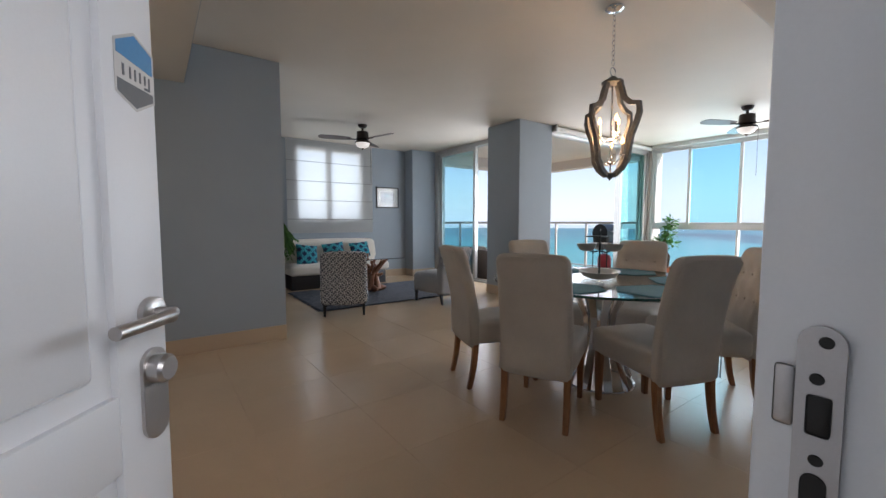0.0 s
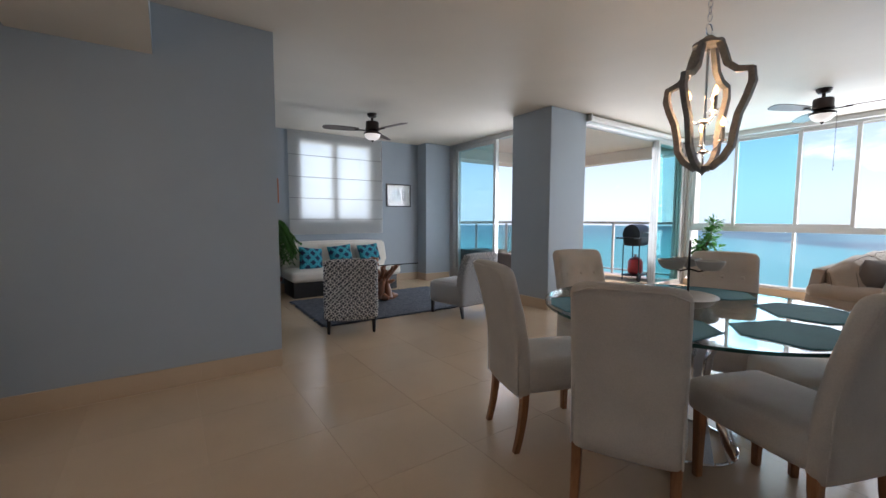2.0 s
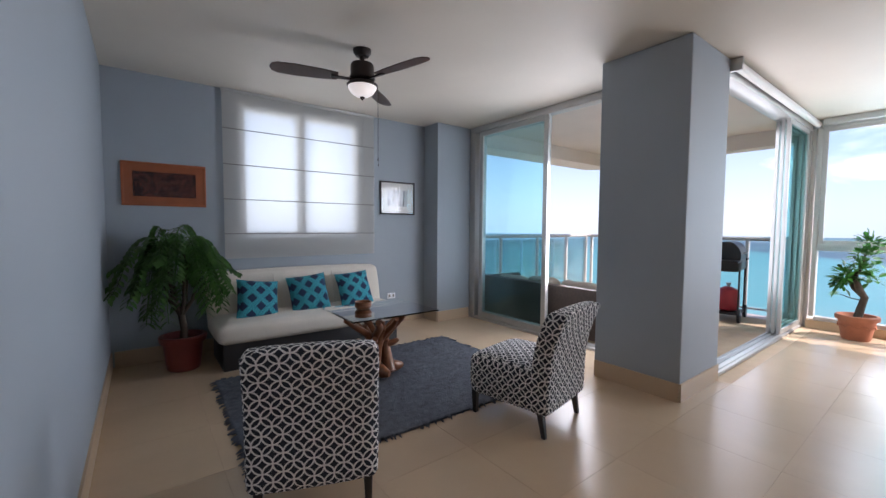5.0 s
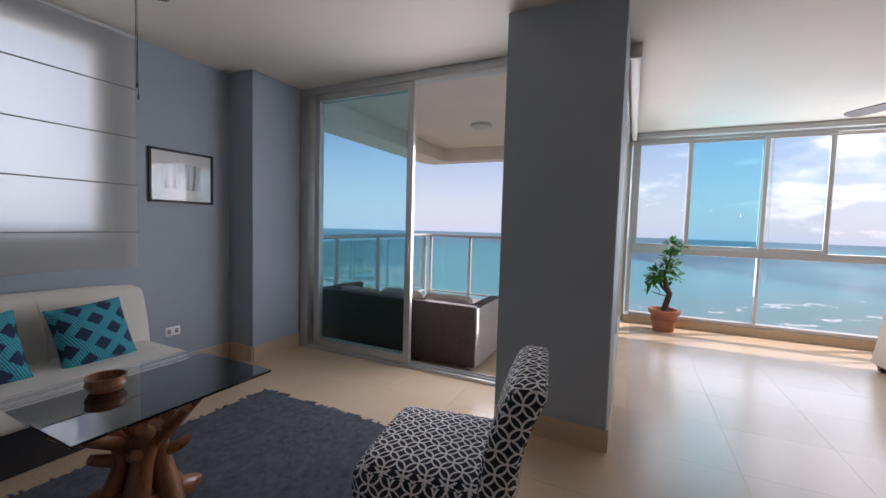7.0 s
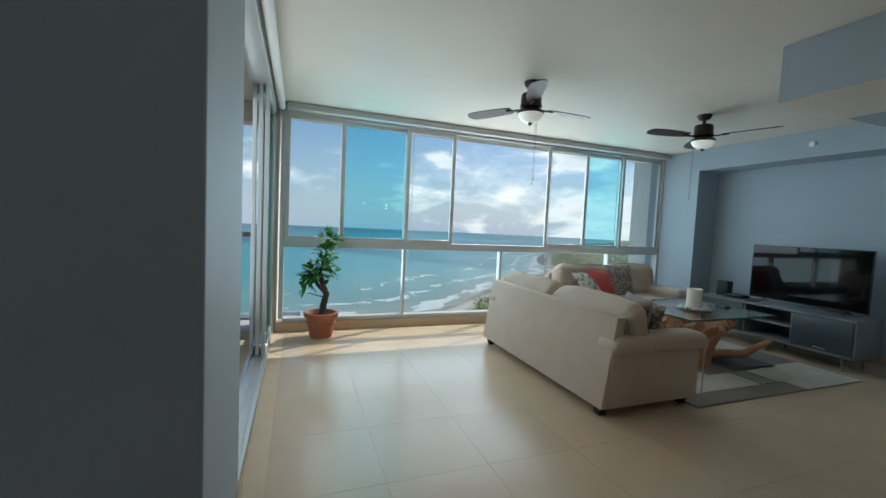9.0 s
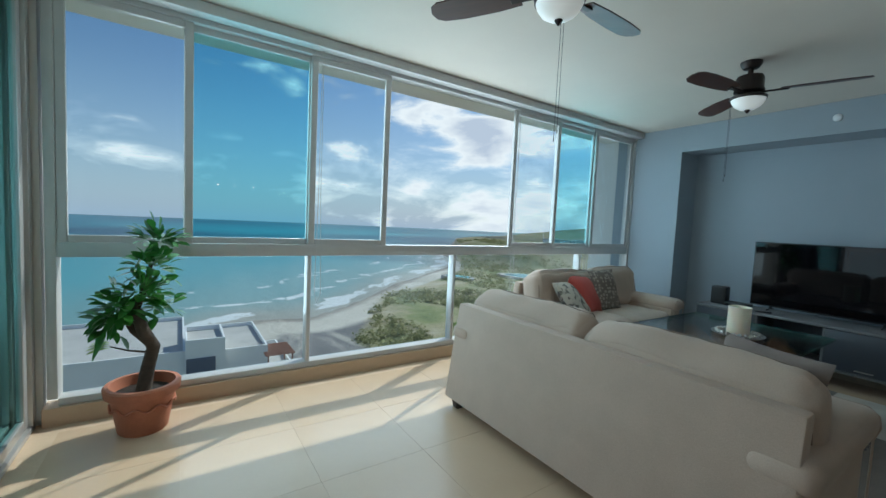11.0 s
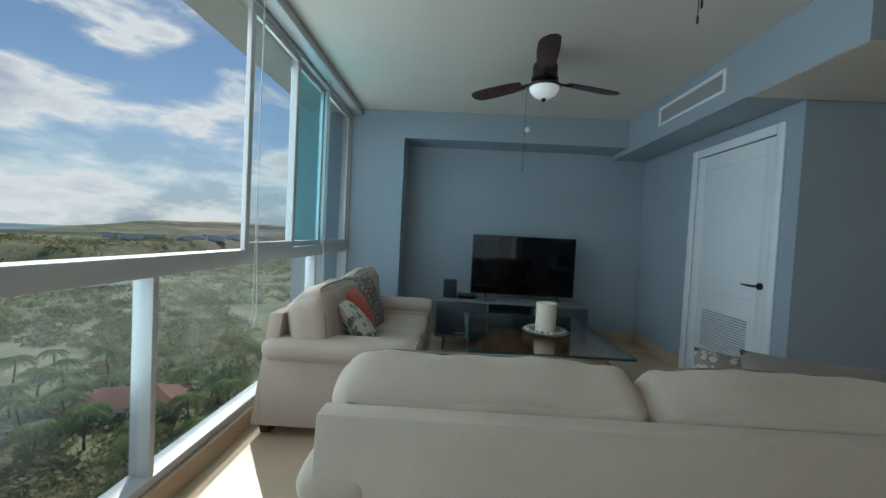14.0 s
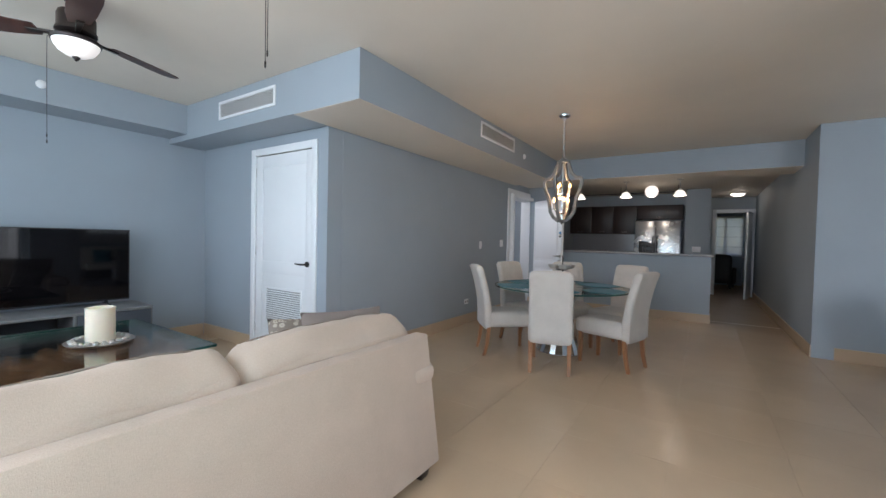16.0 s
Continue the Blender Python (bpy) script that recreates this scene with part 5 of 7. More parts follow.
PICGLASS = glass("picture_glass", (0.97, 0.97, 0.97), 0.5)
picture(4.26, 1.67, 0.53, 0.435, 0.11, FRAMEBLACK, MAT_WHITE, PHOTO, "black-framed grey photograph with a white mount")
picture(1.72, 1.672, 0.66, 0.40, 0.085, COPPER, COPPER, ETCH, "copper-coloured frame with a dark etched relief")


def wall_plate(name, m, w, h, label, holes):
    p = tagged(new(name), label, "socket" if "socket" in label else "switch")
    p.matrix_basis = m
    part("plate", box(-w / 2, w / 2, -0.006, 0, -h / 2, h / 2, 0.002), DOORWHITE, p)
    for x, z in holes:
        part("insert", box(x - 0.014, x + 0.014, -0.009, -0.005, z - 0.018, z + 0.018, 0.002), SEAM if "socket" in label else DOORWHITE, p)


wall_plate("wall_socket", pose(4.168, 7.40, 0.369), 0.12, 0.075, "white double wall socket low on the wall", [(-0.03, 0), (0.03, 0)])
wall_plate("wall_switch", pose(1.785, -0.125, 1.19, 0, 0, 180), 0.08, 0.12, "white wall thermostat beside the entrance", [(0, 0)])
wall_plate("light_switch", pose(0.998, -0.125, 1.22, 0, 0, 180), 0.12, 0.12, "white light switch beside the entrance door", [(-0.025, 0), (0.025, 0)])
wall_plate("wall_socket", pose(2.20, -0.125, 0.33, 0, 0, 180), 0.12, 0.075, "white double wall socket above the skirting", [(-0.03, 0), (0.03, 0)])

# air vents
for m, w in ((pose(5.29, -0.815, 2.505, 0, 0, 90), 0.94), (pose(2.893, 0.68, 2.545, 0, 0, 180), 0.96)):
    v = tagged(new("air_vent"), "white slatted air vent in the soffit", "vent", "air vents")
    v.matrix_basis = m
    bm = box(-w / 2, w / 2, -0.012, 0, 0.065, 0.09, 0.002)
    box(-w / 2, w / 2, -0.012, 0, -0.09, -0.065, 0.002, bm)
    box(-w / 2, -w / 2 + 0.025, -0.012, 0, -0.065, 0.065, 0.002, bm)
    box(w / 2 - 0.025, w / 2, -0.012, 0, -0.065, 0.065, 0.002, bm)
    part("frame", bm, DOORWHITE, v)
    part("backing", box(-w / 2 + 0.02, w / 2 - 0.02, -0.002, -0.001, -0.066, 0.066), SEAM, v, smooth=False)
    for k in range(9):
        part("slat", moved(box(-w / 2 + 0.025, w / 2 - 0.025, -0.006, 0.006, -0.001, 0.001), pose(0, -0.008, -0.056 + 0.014 * k, 38, 0, 0)), DOORWHITE, v, smooth=False)

for x, y, z, turn in ((6.45, -1.965, 2.52, 0), (2.05, 0.68, 2.47, 0)):
    s = thing("smoke_detector", x, y, z, 0, "small round white detector on the soffit", "detector")
    part("body", moved(lathe([(0.035, 0.0), (0.035, 0.012), (0.022, 0.022), (0.0, 0.024)], 18), pose(0, 0, 0, -90, 0, 0)), DOORWHITE, s)

# ---- plants ----
TERRA = plain("terracotta", (0.40, 0.14, 0.075), 0.7, vary=0.2, scale=9, bump=0.3)
REDPOT = plain("red_glazed_pot", (0.17, 0.026, 0.022), 0.35, vary=0.15)
SOIL = plain("potting_soil", (0.03, 0.02, 0.014), 0.95, vary=0.4, bump=1.0, depth=0.01)
BARK = plain("grey_bark", (0.075, 0.055, 0.04), 0.9, vary=0.35, scale=20, bump=0.8, depth=0.006)


def leaf_material(name, dark, light, rough=0.38, spec=0.5):
    n = Nodes(name)
    r = n.t.nodes.new("ShaderNodeNewGeometry").outputs["Random Per Island"]
    c = n.ramp(n.math("ADD", n.math("MULTIPLY", r, 0.7), n.math("MULTIPLY", n.noise(30, 2), 0.3)), [(0.15, dark), (0.85, light)])
    n.set(c, rough, Specular_IOR_Level=spec)
    tr = n.node("ShaderNodeBsdfTranslucent", 0, Color=shade(light, 1.6))
    mixer = n.t.nodes.new("ShaderNodeMixShader")
    mixer.inputs[0].default_value = 0.25
    n.put(n.b.outputs[0], mixer.inputs[1])
    n.put(tr, mixer.inputs[2])
    n.t.links.new(mixer.outputs[0], n.out.inputs[0])
    return n.m


LEAF = leaf_material("glossy_leaf", (0.012, 0.06, 0.012), (0.05, 0.19, 0.03))
LEAF_DARK = leaf_material("dark_leaf", (0.018, 0.06, 0.018), (0.07, 0.18, 0.04))


def leaf(bm, base, way, up, length, wide, fold=0.25, droop=0.2):
    """A pointed leaf folded along its rib."""
    way = way.normalized()
    side = way.cross(up)
    side = side.normalized() if side.length > 1e-4 else Vector((1, 0, 0))
    nrm = side.cross(way)
    prof = [(0.0, 0.04), (0.3, 0.85), (0.6, 1.0), (0.85, 0.55), (1.0, 0.02)]
    rows = []
    for u, w in prof:
        c = base + way * length * u - Vector((0, 0, 1)) * droop * length * u * u
        rows.append([bm.verts.new(c - side * wide * w / 2 + nrm * fold * wide * w / 2), bm.verts.new(c), bm.verts.new(c + side * wide * w / 2 + nrm * fold * wide * w / 2)])
    for a, b in zip(rows, rows[1:]):
        bm.faces.new((a[0], a[1], b[1], b[0]))
        bm.faces.new((a[1], a[2], b[2], b[1]))


def pot(parent, r0, r1, h, material):
    part("pot", lathe([(r0, 0.0), (r0 + 0.01, 0.01), (r1 - 0.012, h - 0.06), (r1 + 0.012, h - 0.055), (r1 + 0.018, h - 0.01), (r1 + 0.010, h), (r1 - 0.012, h), (r1 - 0.022, h - 0.05), (r1 - 0.025, h - 0.06)], 36), material, parent)
    part("soil", lathe([(0.0, h - 0.075), (r1 - 0.028, h - 0.075), (r1 - 0.026, h - 0.06), (0.0, h - 0.05)], 24), SOIL, parent)


rng = random.Random(21)
wp = thing("potted_plant", 8.19, 3.50, 0, 0, "leafy green plant with a thick bent trunk in a terracotta pot", "plant")
pot(wp, 0.115, 0.175, 0.29, TERRA)
part("pot_ornament", tube([(0.158 * math.cos(a), 0.158 * math.sin(a), 0.165 + 0.015 * math.sin(9 * a)) for a in (2 * math.pi * k / 60 for k in range(61))], 0.008, 6), TERRA, wp)
trunk = [(0, 0, 0.23), (0.03, -0.02, 0.36), (0.0, -0.05, 0.50), (-0.05, 0.0, 0.62), (-0.04, 0.03, 0.74)]
part("trunk", tube(trunk, [0.042, 0.038, 0.036, 0.033, 0.028], 12), BARK, wp)
part("branch", tube([(0.0, -0.05, 0.50), (0.03, 0.05, 0.60), (0.0, 0.10, 0.72)], [0.026, 0.020, 0.014], 9), BARK, wp)
part("branch", tube([(-0.04, 0.03, 0.74), (-0.02, -0.02, 0.90), (0.0, -0.05, 1.08)], [0.02, 0.014, 0.008], 9), BARK, wp)
bm = bmesh.new()
for c, r, cnt in ((Vector((-0.03, 0.10, 0.76)), 0.15, 70), (Vector((-0.05, 0.0, 0.84)), 0.14, 60), (Vector((0.0, -0.05, 0.98)), 0.13, 55), (Vector((-0.01, -0.07, 1.14)), 0.12, 55), (Vector((0.02, 0.14, 0.66)), 0.12, 40), (Vector((0.06, -0.1, 0.72)), 0.10, 25)):
    for k in range(cnt):
        d = Vector((rng.gauss(0, 1), rng.gauss(0, 1), rng.gauss(0.25, 0.7))).normalized()
        leaf(bm, c + d * r * rng.uniform(0.15, 0.8), d + Vector((0, 0, 0.2)), Vector((rng.gauss(0, 0.3), rng.gauss(0, 0.3), 1)), rng.uniform(0.08, 0.13), rng.uniform(0.04, 0.06), 0.2, 0.25)
part("foliage", bm, LEAF, wp)
bm = bmesh.new()
for k in range(4):
    leaf(bm, Vector((0.05, 0.16, 0.50 + 0.01 * k)), Vector((0.3 * (k - 1.5), 1, 0.1)), Vector((0, 0, 1)), 0.11, 0.05)
part("young_leaves", bm, leaf_material("yellow_green_leaf", (0.12, 0.25, 0.03), (0.25, 0.42, 0.05)), wp, "fresh yellow-green side leaves")
part("shoot", tube([(0.0, -0.05, 0.46), (0.03, 0.07, 0.48), (0.05, 0.16, 0.51)], [0.008, 0.006, 0.004], 6), BARK, wp)

np_ = thing("potted_plant", 1.80, 7.02, 0, 0, "large drooping green plant in a red pot", "plant")
pot(np_, 0.12, 0.17, 0.31, REDPOT)
part("trunk", tube([(0, 0, 0.24), (0.01, 0, 0.36), (-0.01, 0.0, 0.50)], [0.035, 0.03, 0.028], 10), BARK, np_)
tips = []
for k in range(7):
    a = 2 * math.pi * k / 7 + 0.3
    tip = (0.16 * math.cos(a), 0.14 * math.sin(a) - 0.03, 0.92 + 0.07 * (k % 3))
    tips.append(tip)
    part("branch", tube([(-0.01, 0.0, 0.48), (0.09 * math.cos(a), 0.08 * math.sin(a), 0.62), tip], [0.02, 0.015, 0.010], 8), BARK, np_)
bm = bmesh.new()
for k in range(56):
    tip = Vector(rng.choice(tips))
    a, reach = rng.uniform(0, 2 * math.pi), rng.uniform(0.20, 0.44)
    out = Vector((math.cos(a), math.sin(a) * 0.75 - 0.15, 0))
    if (tip + out * reach).y > 0.30:
        out.y *= -0.6
    rise, fall = rng.uniform(0.05, 0.26), rng.uniform(0.05, 0.48)
    pts = [tip + out * reach * u + Vector((0, 0, rise * math.sin(math.pi * min(1, u * 1.2)) - fall * u**2.2)) for u in (i / 10 for i in range(11))]
    tube(pts, [0.004] * 11, 4, bm)
    for p, q in zip(pts, pts[1:]):
        d = (q - p).normalized()
        side = d.cross(Vector((0, 0, 1)))
        side = side.normalized() if side.length > 0.05 else Vector((1, 0, 0))
        for s in (-1, 1):
            for h in (0.25, 0.75):
                leaf(bm, p + (q - p) * h, side * s + d * 0.5 + Vector((0, 0, 0.1)), Vector((0, 0, 1)), rng.uniform(0.055, 0.09), 0.034, 0.2, 0.45)
part("foliage", bm, LEAF_DARK, np_)

# ---- television corner ----
GREYBOARD = plain("grey_lacquer_board", (0.18, 0.185, 0.19), 0.4, vary=0.06)
NAVYBOARD = plain("dark_slate_front", (0.05, 0.06, 0.075), 0.38, vary=0.08)
st = thing("tv_stand", 6.57, -1.86, 0, 0, "low grey and slate television stand with open middle shelves", "tv stand")
part("top", box(-0.83, 0.83, -0.24, 0.25, 0.535, 0.56, 0.004), GREYBOARD, st)
part("bottom", box(-0.83, 0.83, -0.24, 0.25, 0.15, 0.172, 0.003), GREYBOARD, st)
for x in (-0.83, -0.27, 0.25, 0.81):
    part("divider", box(x, x + 0.02, -0.24, 0.235, 0.172, 0.535, 0.002), GREYBOARD, st)
part("shelf", box(-0.25, 0.25, -0.24, 0.22, 0.345, 0.363, 0.002), GREYBOARD, st)
part("back_panel", box(-0.81, 0.81, -0.245, -0.24, 0.172, 0.535), NAVYBOARD, st, smooth=False)
for x0, x1 in ((-0.812, -0.272), (0.272, 0.812)):
    d = part("door", box(x0, x1, 0.236, 0.254, 0.176, 0.531, 0.003), NAVYBOARD, st, "dark slate cabinet door")
    part("handle", box((x0 + x1) / 2 - 0.06, (x0 + x1) / 2 + 0.06, 0.254, 0.262, 0.20, 0.21, 0.002), NICKEL, d)
for x in (-0.72, 0.0, 0.72):
    for y in (-0.18, 0.19):
        part("leg", tube([(x * 1.02, y, 0), (x, y, 0.15)], [0.012, 0.02], 10), GREYBOARD, st)
SCREEN = plain("black_screen", (0.003, 0.003, 0.004), 0.04, vary=0.05, bump=0.0, Specular_IOR_Level=0.3)
tv = thing("television", 6.41, -1.99, 0.56, 0, "large black flat-screen television on the stand", "television")
part("back_shell", box(-0.56, 0.56, -0.05, 0.0, 0.10, 0.66, 0.02), BLACK, tv)
part("bezel", box(-0.602, 0.602, -0.012, 0.010, 0.035, 0.728, 0.004), BLACK, tv)
part("screen", box(-0.592, 0.592, 0.0095, 0.0115, 0.05, 0.718), SCREEN, tv, "glossy black screen", False)
for x in (-0.42, 0.42):
    part("foot", tube([(x, -0.01, 0.05), (x, 0.02, 0.012), (x, 0.10, 0.006)], [0.008, 0.008, 0.006], 8), BLACK, tv)
    part("foot", tube([(x, -0.01, 0.05), (x, -0.04, 0.012), (x, -0.10, 0.006)], [0.008, 0.008, 0.006], 8), BLACK, tv)
sp = thing("speaker", 7.25, -1.84, 0.56, 0, "small black cube speaker on the television stand", "speaker")
part("cabinet", box(-0.075, 0.075, -0.06, 0.06, 0, 0.20, 0.012), BLACK, sp)
part("grille", box(-0.065, 0.065, 0.06, 0.064, 0.012, 0.188, 0.003), RUBBER, sp)
bx = thing("media_box", 7.06, -1.82, 0.56, 0, "flat black media box on the television stand", "media box")
part("case", box(-0.11, 0.11, -0.08, 0.08, 0.004, 0.045, 0.006), BLACK, bx)
part("front_strip", box(-0.10, 0.10, 0.08, 0.082, 0.01, 0.03), SCREEN, bx, smooth=False)
rc = thing("remote_control", 6.80, -1.70, 0.56, 30, "black remote control lying on the stand", "remote control")
part("case", box(-0.07, 0.07, -0.022, 0.022, 0, 0.016, 0.005), BLACK, rc)
part("keypad", box(-0.055, 0.05, -0.015, 0.015, 0.0155, 0.0175, 0.0008), SEAM, rc)

# big coffee table
ROOT2 = wood("teak_root", (0.26, 0.095, 0.042), (0.58, 0.30, 0.15), 4, 0.3)
ct = thing("coffee_table", 6.62, -0.35, 0.014, 0, "large square glass coffee table on a carved teak root", "coffee table")
g = part("tabletop", box(-0.52, 0.50, -0.62, 0.62, 0.535, 0.549, 0.002), TABLE_GLASS, ct, "square clear glass top", False)
g.visible_shadow = False
bm = box(-0.521, 0.501, 0.6205, 0.6225, 0.534, 0.550)
box(-0.521, 0.501, -0.6225, -0.6205, 0.534, 0.550, bm=bm)
box(0.5005, 0.5025, -0.6205, 0.6205, 0.534, 0.550, bm=bm)
box(-0.5225, -0.5205, -0.6205, 0.6205, 0.534, 0.550, bm=bm)
part("edge", bm, GLASS_EDGE, ct, "green polished glass edge", False)
rng = random.Random(4)
for k in range(13):
    a = 2 * math.pi * k / 13
    r1 = rng.uniform(0.34, 0.50)
    pts = [Vector((-0.10, 0.10, 0)) + Vector(q) for q in [(0.10 * math.cos(a), 0.10 * math.sin(a), 0.0), (0.13 * math.cos(a + 0.2), 0.13 * math.sin(a + 0.2), 0.16), (0.55 * r1 * math.cos(a + 0.35), 0.55 * r1 * math.sin(a + 0.35), 0.36), (r1 * math.cos(a + 0.5), r1 * math.sin(a + 0.5), 0.47)]]
    part("root", tube(pts, [0.13, 0.115, 0.095, rng.uniform(0.045, 0.07)], 9), ROOT2, ct)
part("root", tube([(-0.1, -0.15, 0.05), (-0.35, -0.42, 0.10), (-0.52, -0.60, 0.30)], [0.06, 0.045, 0.02], 9), ROOT2, ct)
WAX = plain("ivory_wax", (0.78, 0.70, 0.56), 0.5, vary=0.05, Subsurface_Weight=0.2)
tray = thing("candle_tray", 6.52, -0.30, 0.564, 0, "silver-grey leaf tray holding a candle", "tray")
part("plate", lathe([(0.10, 0.0), (0.16, 0.006), (0.175, 0.018), (0.165, 0.018), (0.0, 0.010)], 28), NICKEL, tray)
rng = random.Random(9)
for k in range(22):
    a = 2 * math.pi * k / 22
    part("pebble", soft(0.135 * math.cos(a), 0.135 * math.sin(a), 0.024, rng.uniform(0.025, 0.04), rng.uniform(0.02, 0.03), 0.022, 0.011, 0.2, 2), CERAMIC if k % 2 else NICKEL, tray)
cd = thing("pillar_candle", 6.52, -0.30, 0.5755, 0, "thick ivory pillar candle with a slumped rim", "candle")
part("wax", lathe([(0.072, 0.0), (0.075, 0.01), (0.074, 0.195), (0.078, 0.212), (0.070, 0.215), (0.055, 0.195), (0.0, 0.19)], 32), WAX, cd)
part("wick", tube([(0, 0, 0.19), (0.003, 0, 0.205)], 0.0015, 5), BLACK, cd)

# patchwork rug
rug2 = thing("patchwork_rug", 6.40, -0.32, 0, 0, "low-pile rug of grey, slate and cream blocks", "rug")
R_CREAM = plain("cream_pile", (0.48, 0.44, 0.38), 0.97, vary=0.12, fine=400, bump=0.7, depth=0.004)
R_GREY = plain("slate_pile", (0.085, 0.085, 0.09), 0.97, vary=0.2, fine=400, bump=0.7, depth=0.004)
R_TAUPE = plain("taupe_pile", (0.20, 0.17, 0.15), 0.97, vary=0.15, fine=400, bump=0.7, depth=0.004)
X0, X1, Y0r, Y1r = -0.80, 0.95, -1.16, 1.10
part("backing", box(X0, X1, Y0r, Y1r, 0.001, 0.008), R_TAUPE, rug2, smooth=False)
cells = [(X0, -0.60, -0.30, Y1r, R_TAUPE), (-0.60, -0.35, 0.30, Y1r, R_CREAM), (-0.60, -0.30, -0.45, 0.30, R_CREAM), (X0, -0.60, -0.45, -0.30, R_CREAM), (X0, -0.25, Y0r, -0.45, R_CREAM), (-0.35, 0.3, 0.3, Y1r, R_CREAM), (-0.30, 0.10, -0.10, 0.3, R_TAUPE), (-0.30, 0.15, -0.75, -0.10, R_GREY), (-0.25, 0.15, Y0r, -0.75, R_TAUPE), (0.3, X1, 0.45, Y1r, R_GREY), (0.10, 0.6, -0.10, 0.45, R_CREAM), (0.15, 0.6, -0.6, -0.10, R_TAUPE), (0.15, 0.65, Y0r, -0.6, R_CREAM), (0.6, X1, -0.3, 0.45, R_TAUPE), (0.65, X1, Y0r, -0.3, R_GREY)]
for a, b, c, d, m in cells:
    part("patch", box(a + 0.002, b - 0.002, c + 0.002, d - 0.002, 0.008, 0.013, 0.002, seg=1), m, rug2, smooth=False)
for k in range(4):
    part("stripe", box(-0.62, -0.30, -0.02 - 0.065 * k, 0.01 - 0.065 * k, 0.0132, 0.0145), R_GREY, rug2, smooth=False)
    part("stripe", box(0.66 + 0.07 * k, 0.69 + 0.07 * k, -0.2, 0.3, 0.0132, 0.0145), R_GREY, rug2, smooth=False)

# ---- kitchen and hall ----
bm = box(-0.40, -0.28, 0.502, 2.98, 0, 1.075)
structure("kitchen_half_wall", bm, BLUE, "blue-grey half wall under the breakfast counter", False)
GRANITE = plain("grey_granite", (0.30, 0.30, 0.31), 0.18, vary=0.35, scale=60, fine=300, bump=0.03)
structure("breakfast_counter", box(-0.66, -0.15, 0.503, 3.02, 1.078, 1.112, 0.006), GRANITE, "grey granite breakfast counter on the half wall")
structure("wall_kitchen_back", box(-3.85, -3.65, -2.6, 2.52, 0, 2.6), BLUE, "blue-grey kitchen back wall", False)
structure("wall_kitchen_side", box(-3.65, -0.46, -0.32, -0.127, 0, 2.5), BLUE, "blue-grey kitchen side wall", False)
structure("wall_kitchen_hall", box(-5.2, -2.95, 2.52, 2.98, 0, 2.5), BLUE, "blue-grey wall between kitchen and hall", False)
structure("kitchen_floor", box(-8.4, -0.62, -2.6, 4.13, -0.005, -0.001), TILE, "beige tiled kitchen and hall floor", False)
ESPRESSO = wood("espresso_laminate", (0.016, 0.009, 0.008), (0.045, 0.024, 0.02), 5, 0.4, 2)
for y0, y1, z0, z1 in ((-0.12, 0.42, 1.50, 2.20), (0.42, 0.95, 1.50, 2.20), (0.95, 1.48, 1.50, 2.20), (1.48, 2.46, 1.86, 2.20)):
    cab = thing("wall_cabinet", -3.65, (y0 + y1) / 2, z0, 0, "espresso brown kitchen wall cabinet with steel handle", "cabinet", "kitchen wall cabinets")
    w = (y1 - y0) / 2
    part("body", box(0.0, 0.33, -w + 0.001, w - 0.001, 0, z1 - z0), ESPRESSO, cab, smooth=False)
    d = part("door", box(0.33, 0.35, -w + 0.003, w - 0.003, 0.002, z1 - z0 - 0.002, 0.002), ESPRESSO, cab)
    part("handle", tube([(0.35, -0.06, 0.05), (0.375, -0.06, 0.05), (0.375, 0.06, 0.05), (0.35, 0.06, 0.05)], 0.006, 6), CHROME, d)
for y0, y1 in ((-0.12, 0.42), (0.42, 0.95), (0.95, 1.46)):
    cab = thing("base_cabinet", -3.65, (y0 + y1) / 2, 0, 0, "espresso brown kitchen base cabinet under the worktop", "cabinet", "kitchen base cabinets")
    w = (y1 - y0) / 2
    part("body", box(0.0, 0.56, -w + 0.001, w - 0.001, 0.08, 0.87), ESPRESSO, cab, smooth=False)
    part("plinth", box(0.0, 0.52, -w + 0.001, w - 0.001, 0, 0.08), BLACK, cab, smooth=False)
    d = part("door", box(0.56, 0.58, -w + 0.003, w - 0.003, 0.085, 0.865, 0.002), ESPRESSO, cab)
    part("handle", tube([(0.58, -0.06, 0.80), (0.605, -0.06, 0.80), (0.605, 0.06, 0.80), (0.58, 0.06, 0.80)], 0.006, 6), CHROME, d)
structure("worktop", box(-3.65, -3.05, -0.12, 1.47, 0.872, 0.91, 0.004), GRANITE, "grey granite kitchen worktop")
structure("backsplash", box(-3.649, -3.635, -0.12, 1.47, 0.912, 1.498), GRANITE, "grey granite splashback", False)
STEEL = plain("stainless_steel", (0.60, 0.61, 0.62), 0.26, 0.9, vary=0.05, fine=500, bump=0.03)
fr = thing("refrigerator", -3.30, 1.965, 0, 0, "stainless steel side-by-side refrigerator with black water dispenser", "refrigerator")
part("body", box(-0.34, 0.30, -0.47, 0.47, 0.02, 1.80, 0.01), STEEL, fr)
for y0, y1 in ((-0.468, -0.04), (-0.034, 0.468)):
    d = part("door", box(0.302, 0.36, y0, y1, 0.05, 1.80, 0.012), STEEL, fr)
    yh = -0.075 if y0 < -0.1 else 0.0
    part("handle", tube([(0.36, yh, 0.75), (0.40, yh, 0.77), (0.40, yh, 1.43), (0.36, yh, 1.45)], 0.011, 8), BLACK, d)
    if y0 < -0.1:
        part("dispenser", box(0.355, 0.364, -0.37, -0.17, 1.02, 1.33, 0.004), BLACK, d)
cm = thing("coffee_maker", -0.52, 2.05, 1.112, 0, "black coffee maker on the breakfast counter", "coffee maker")
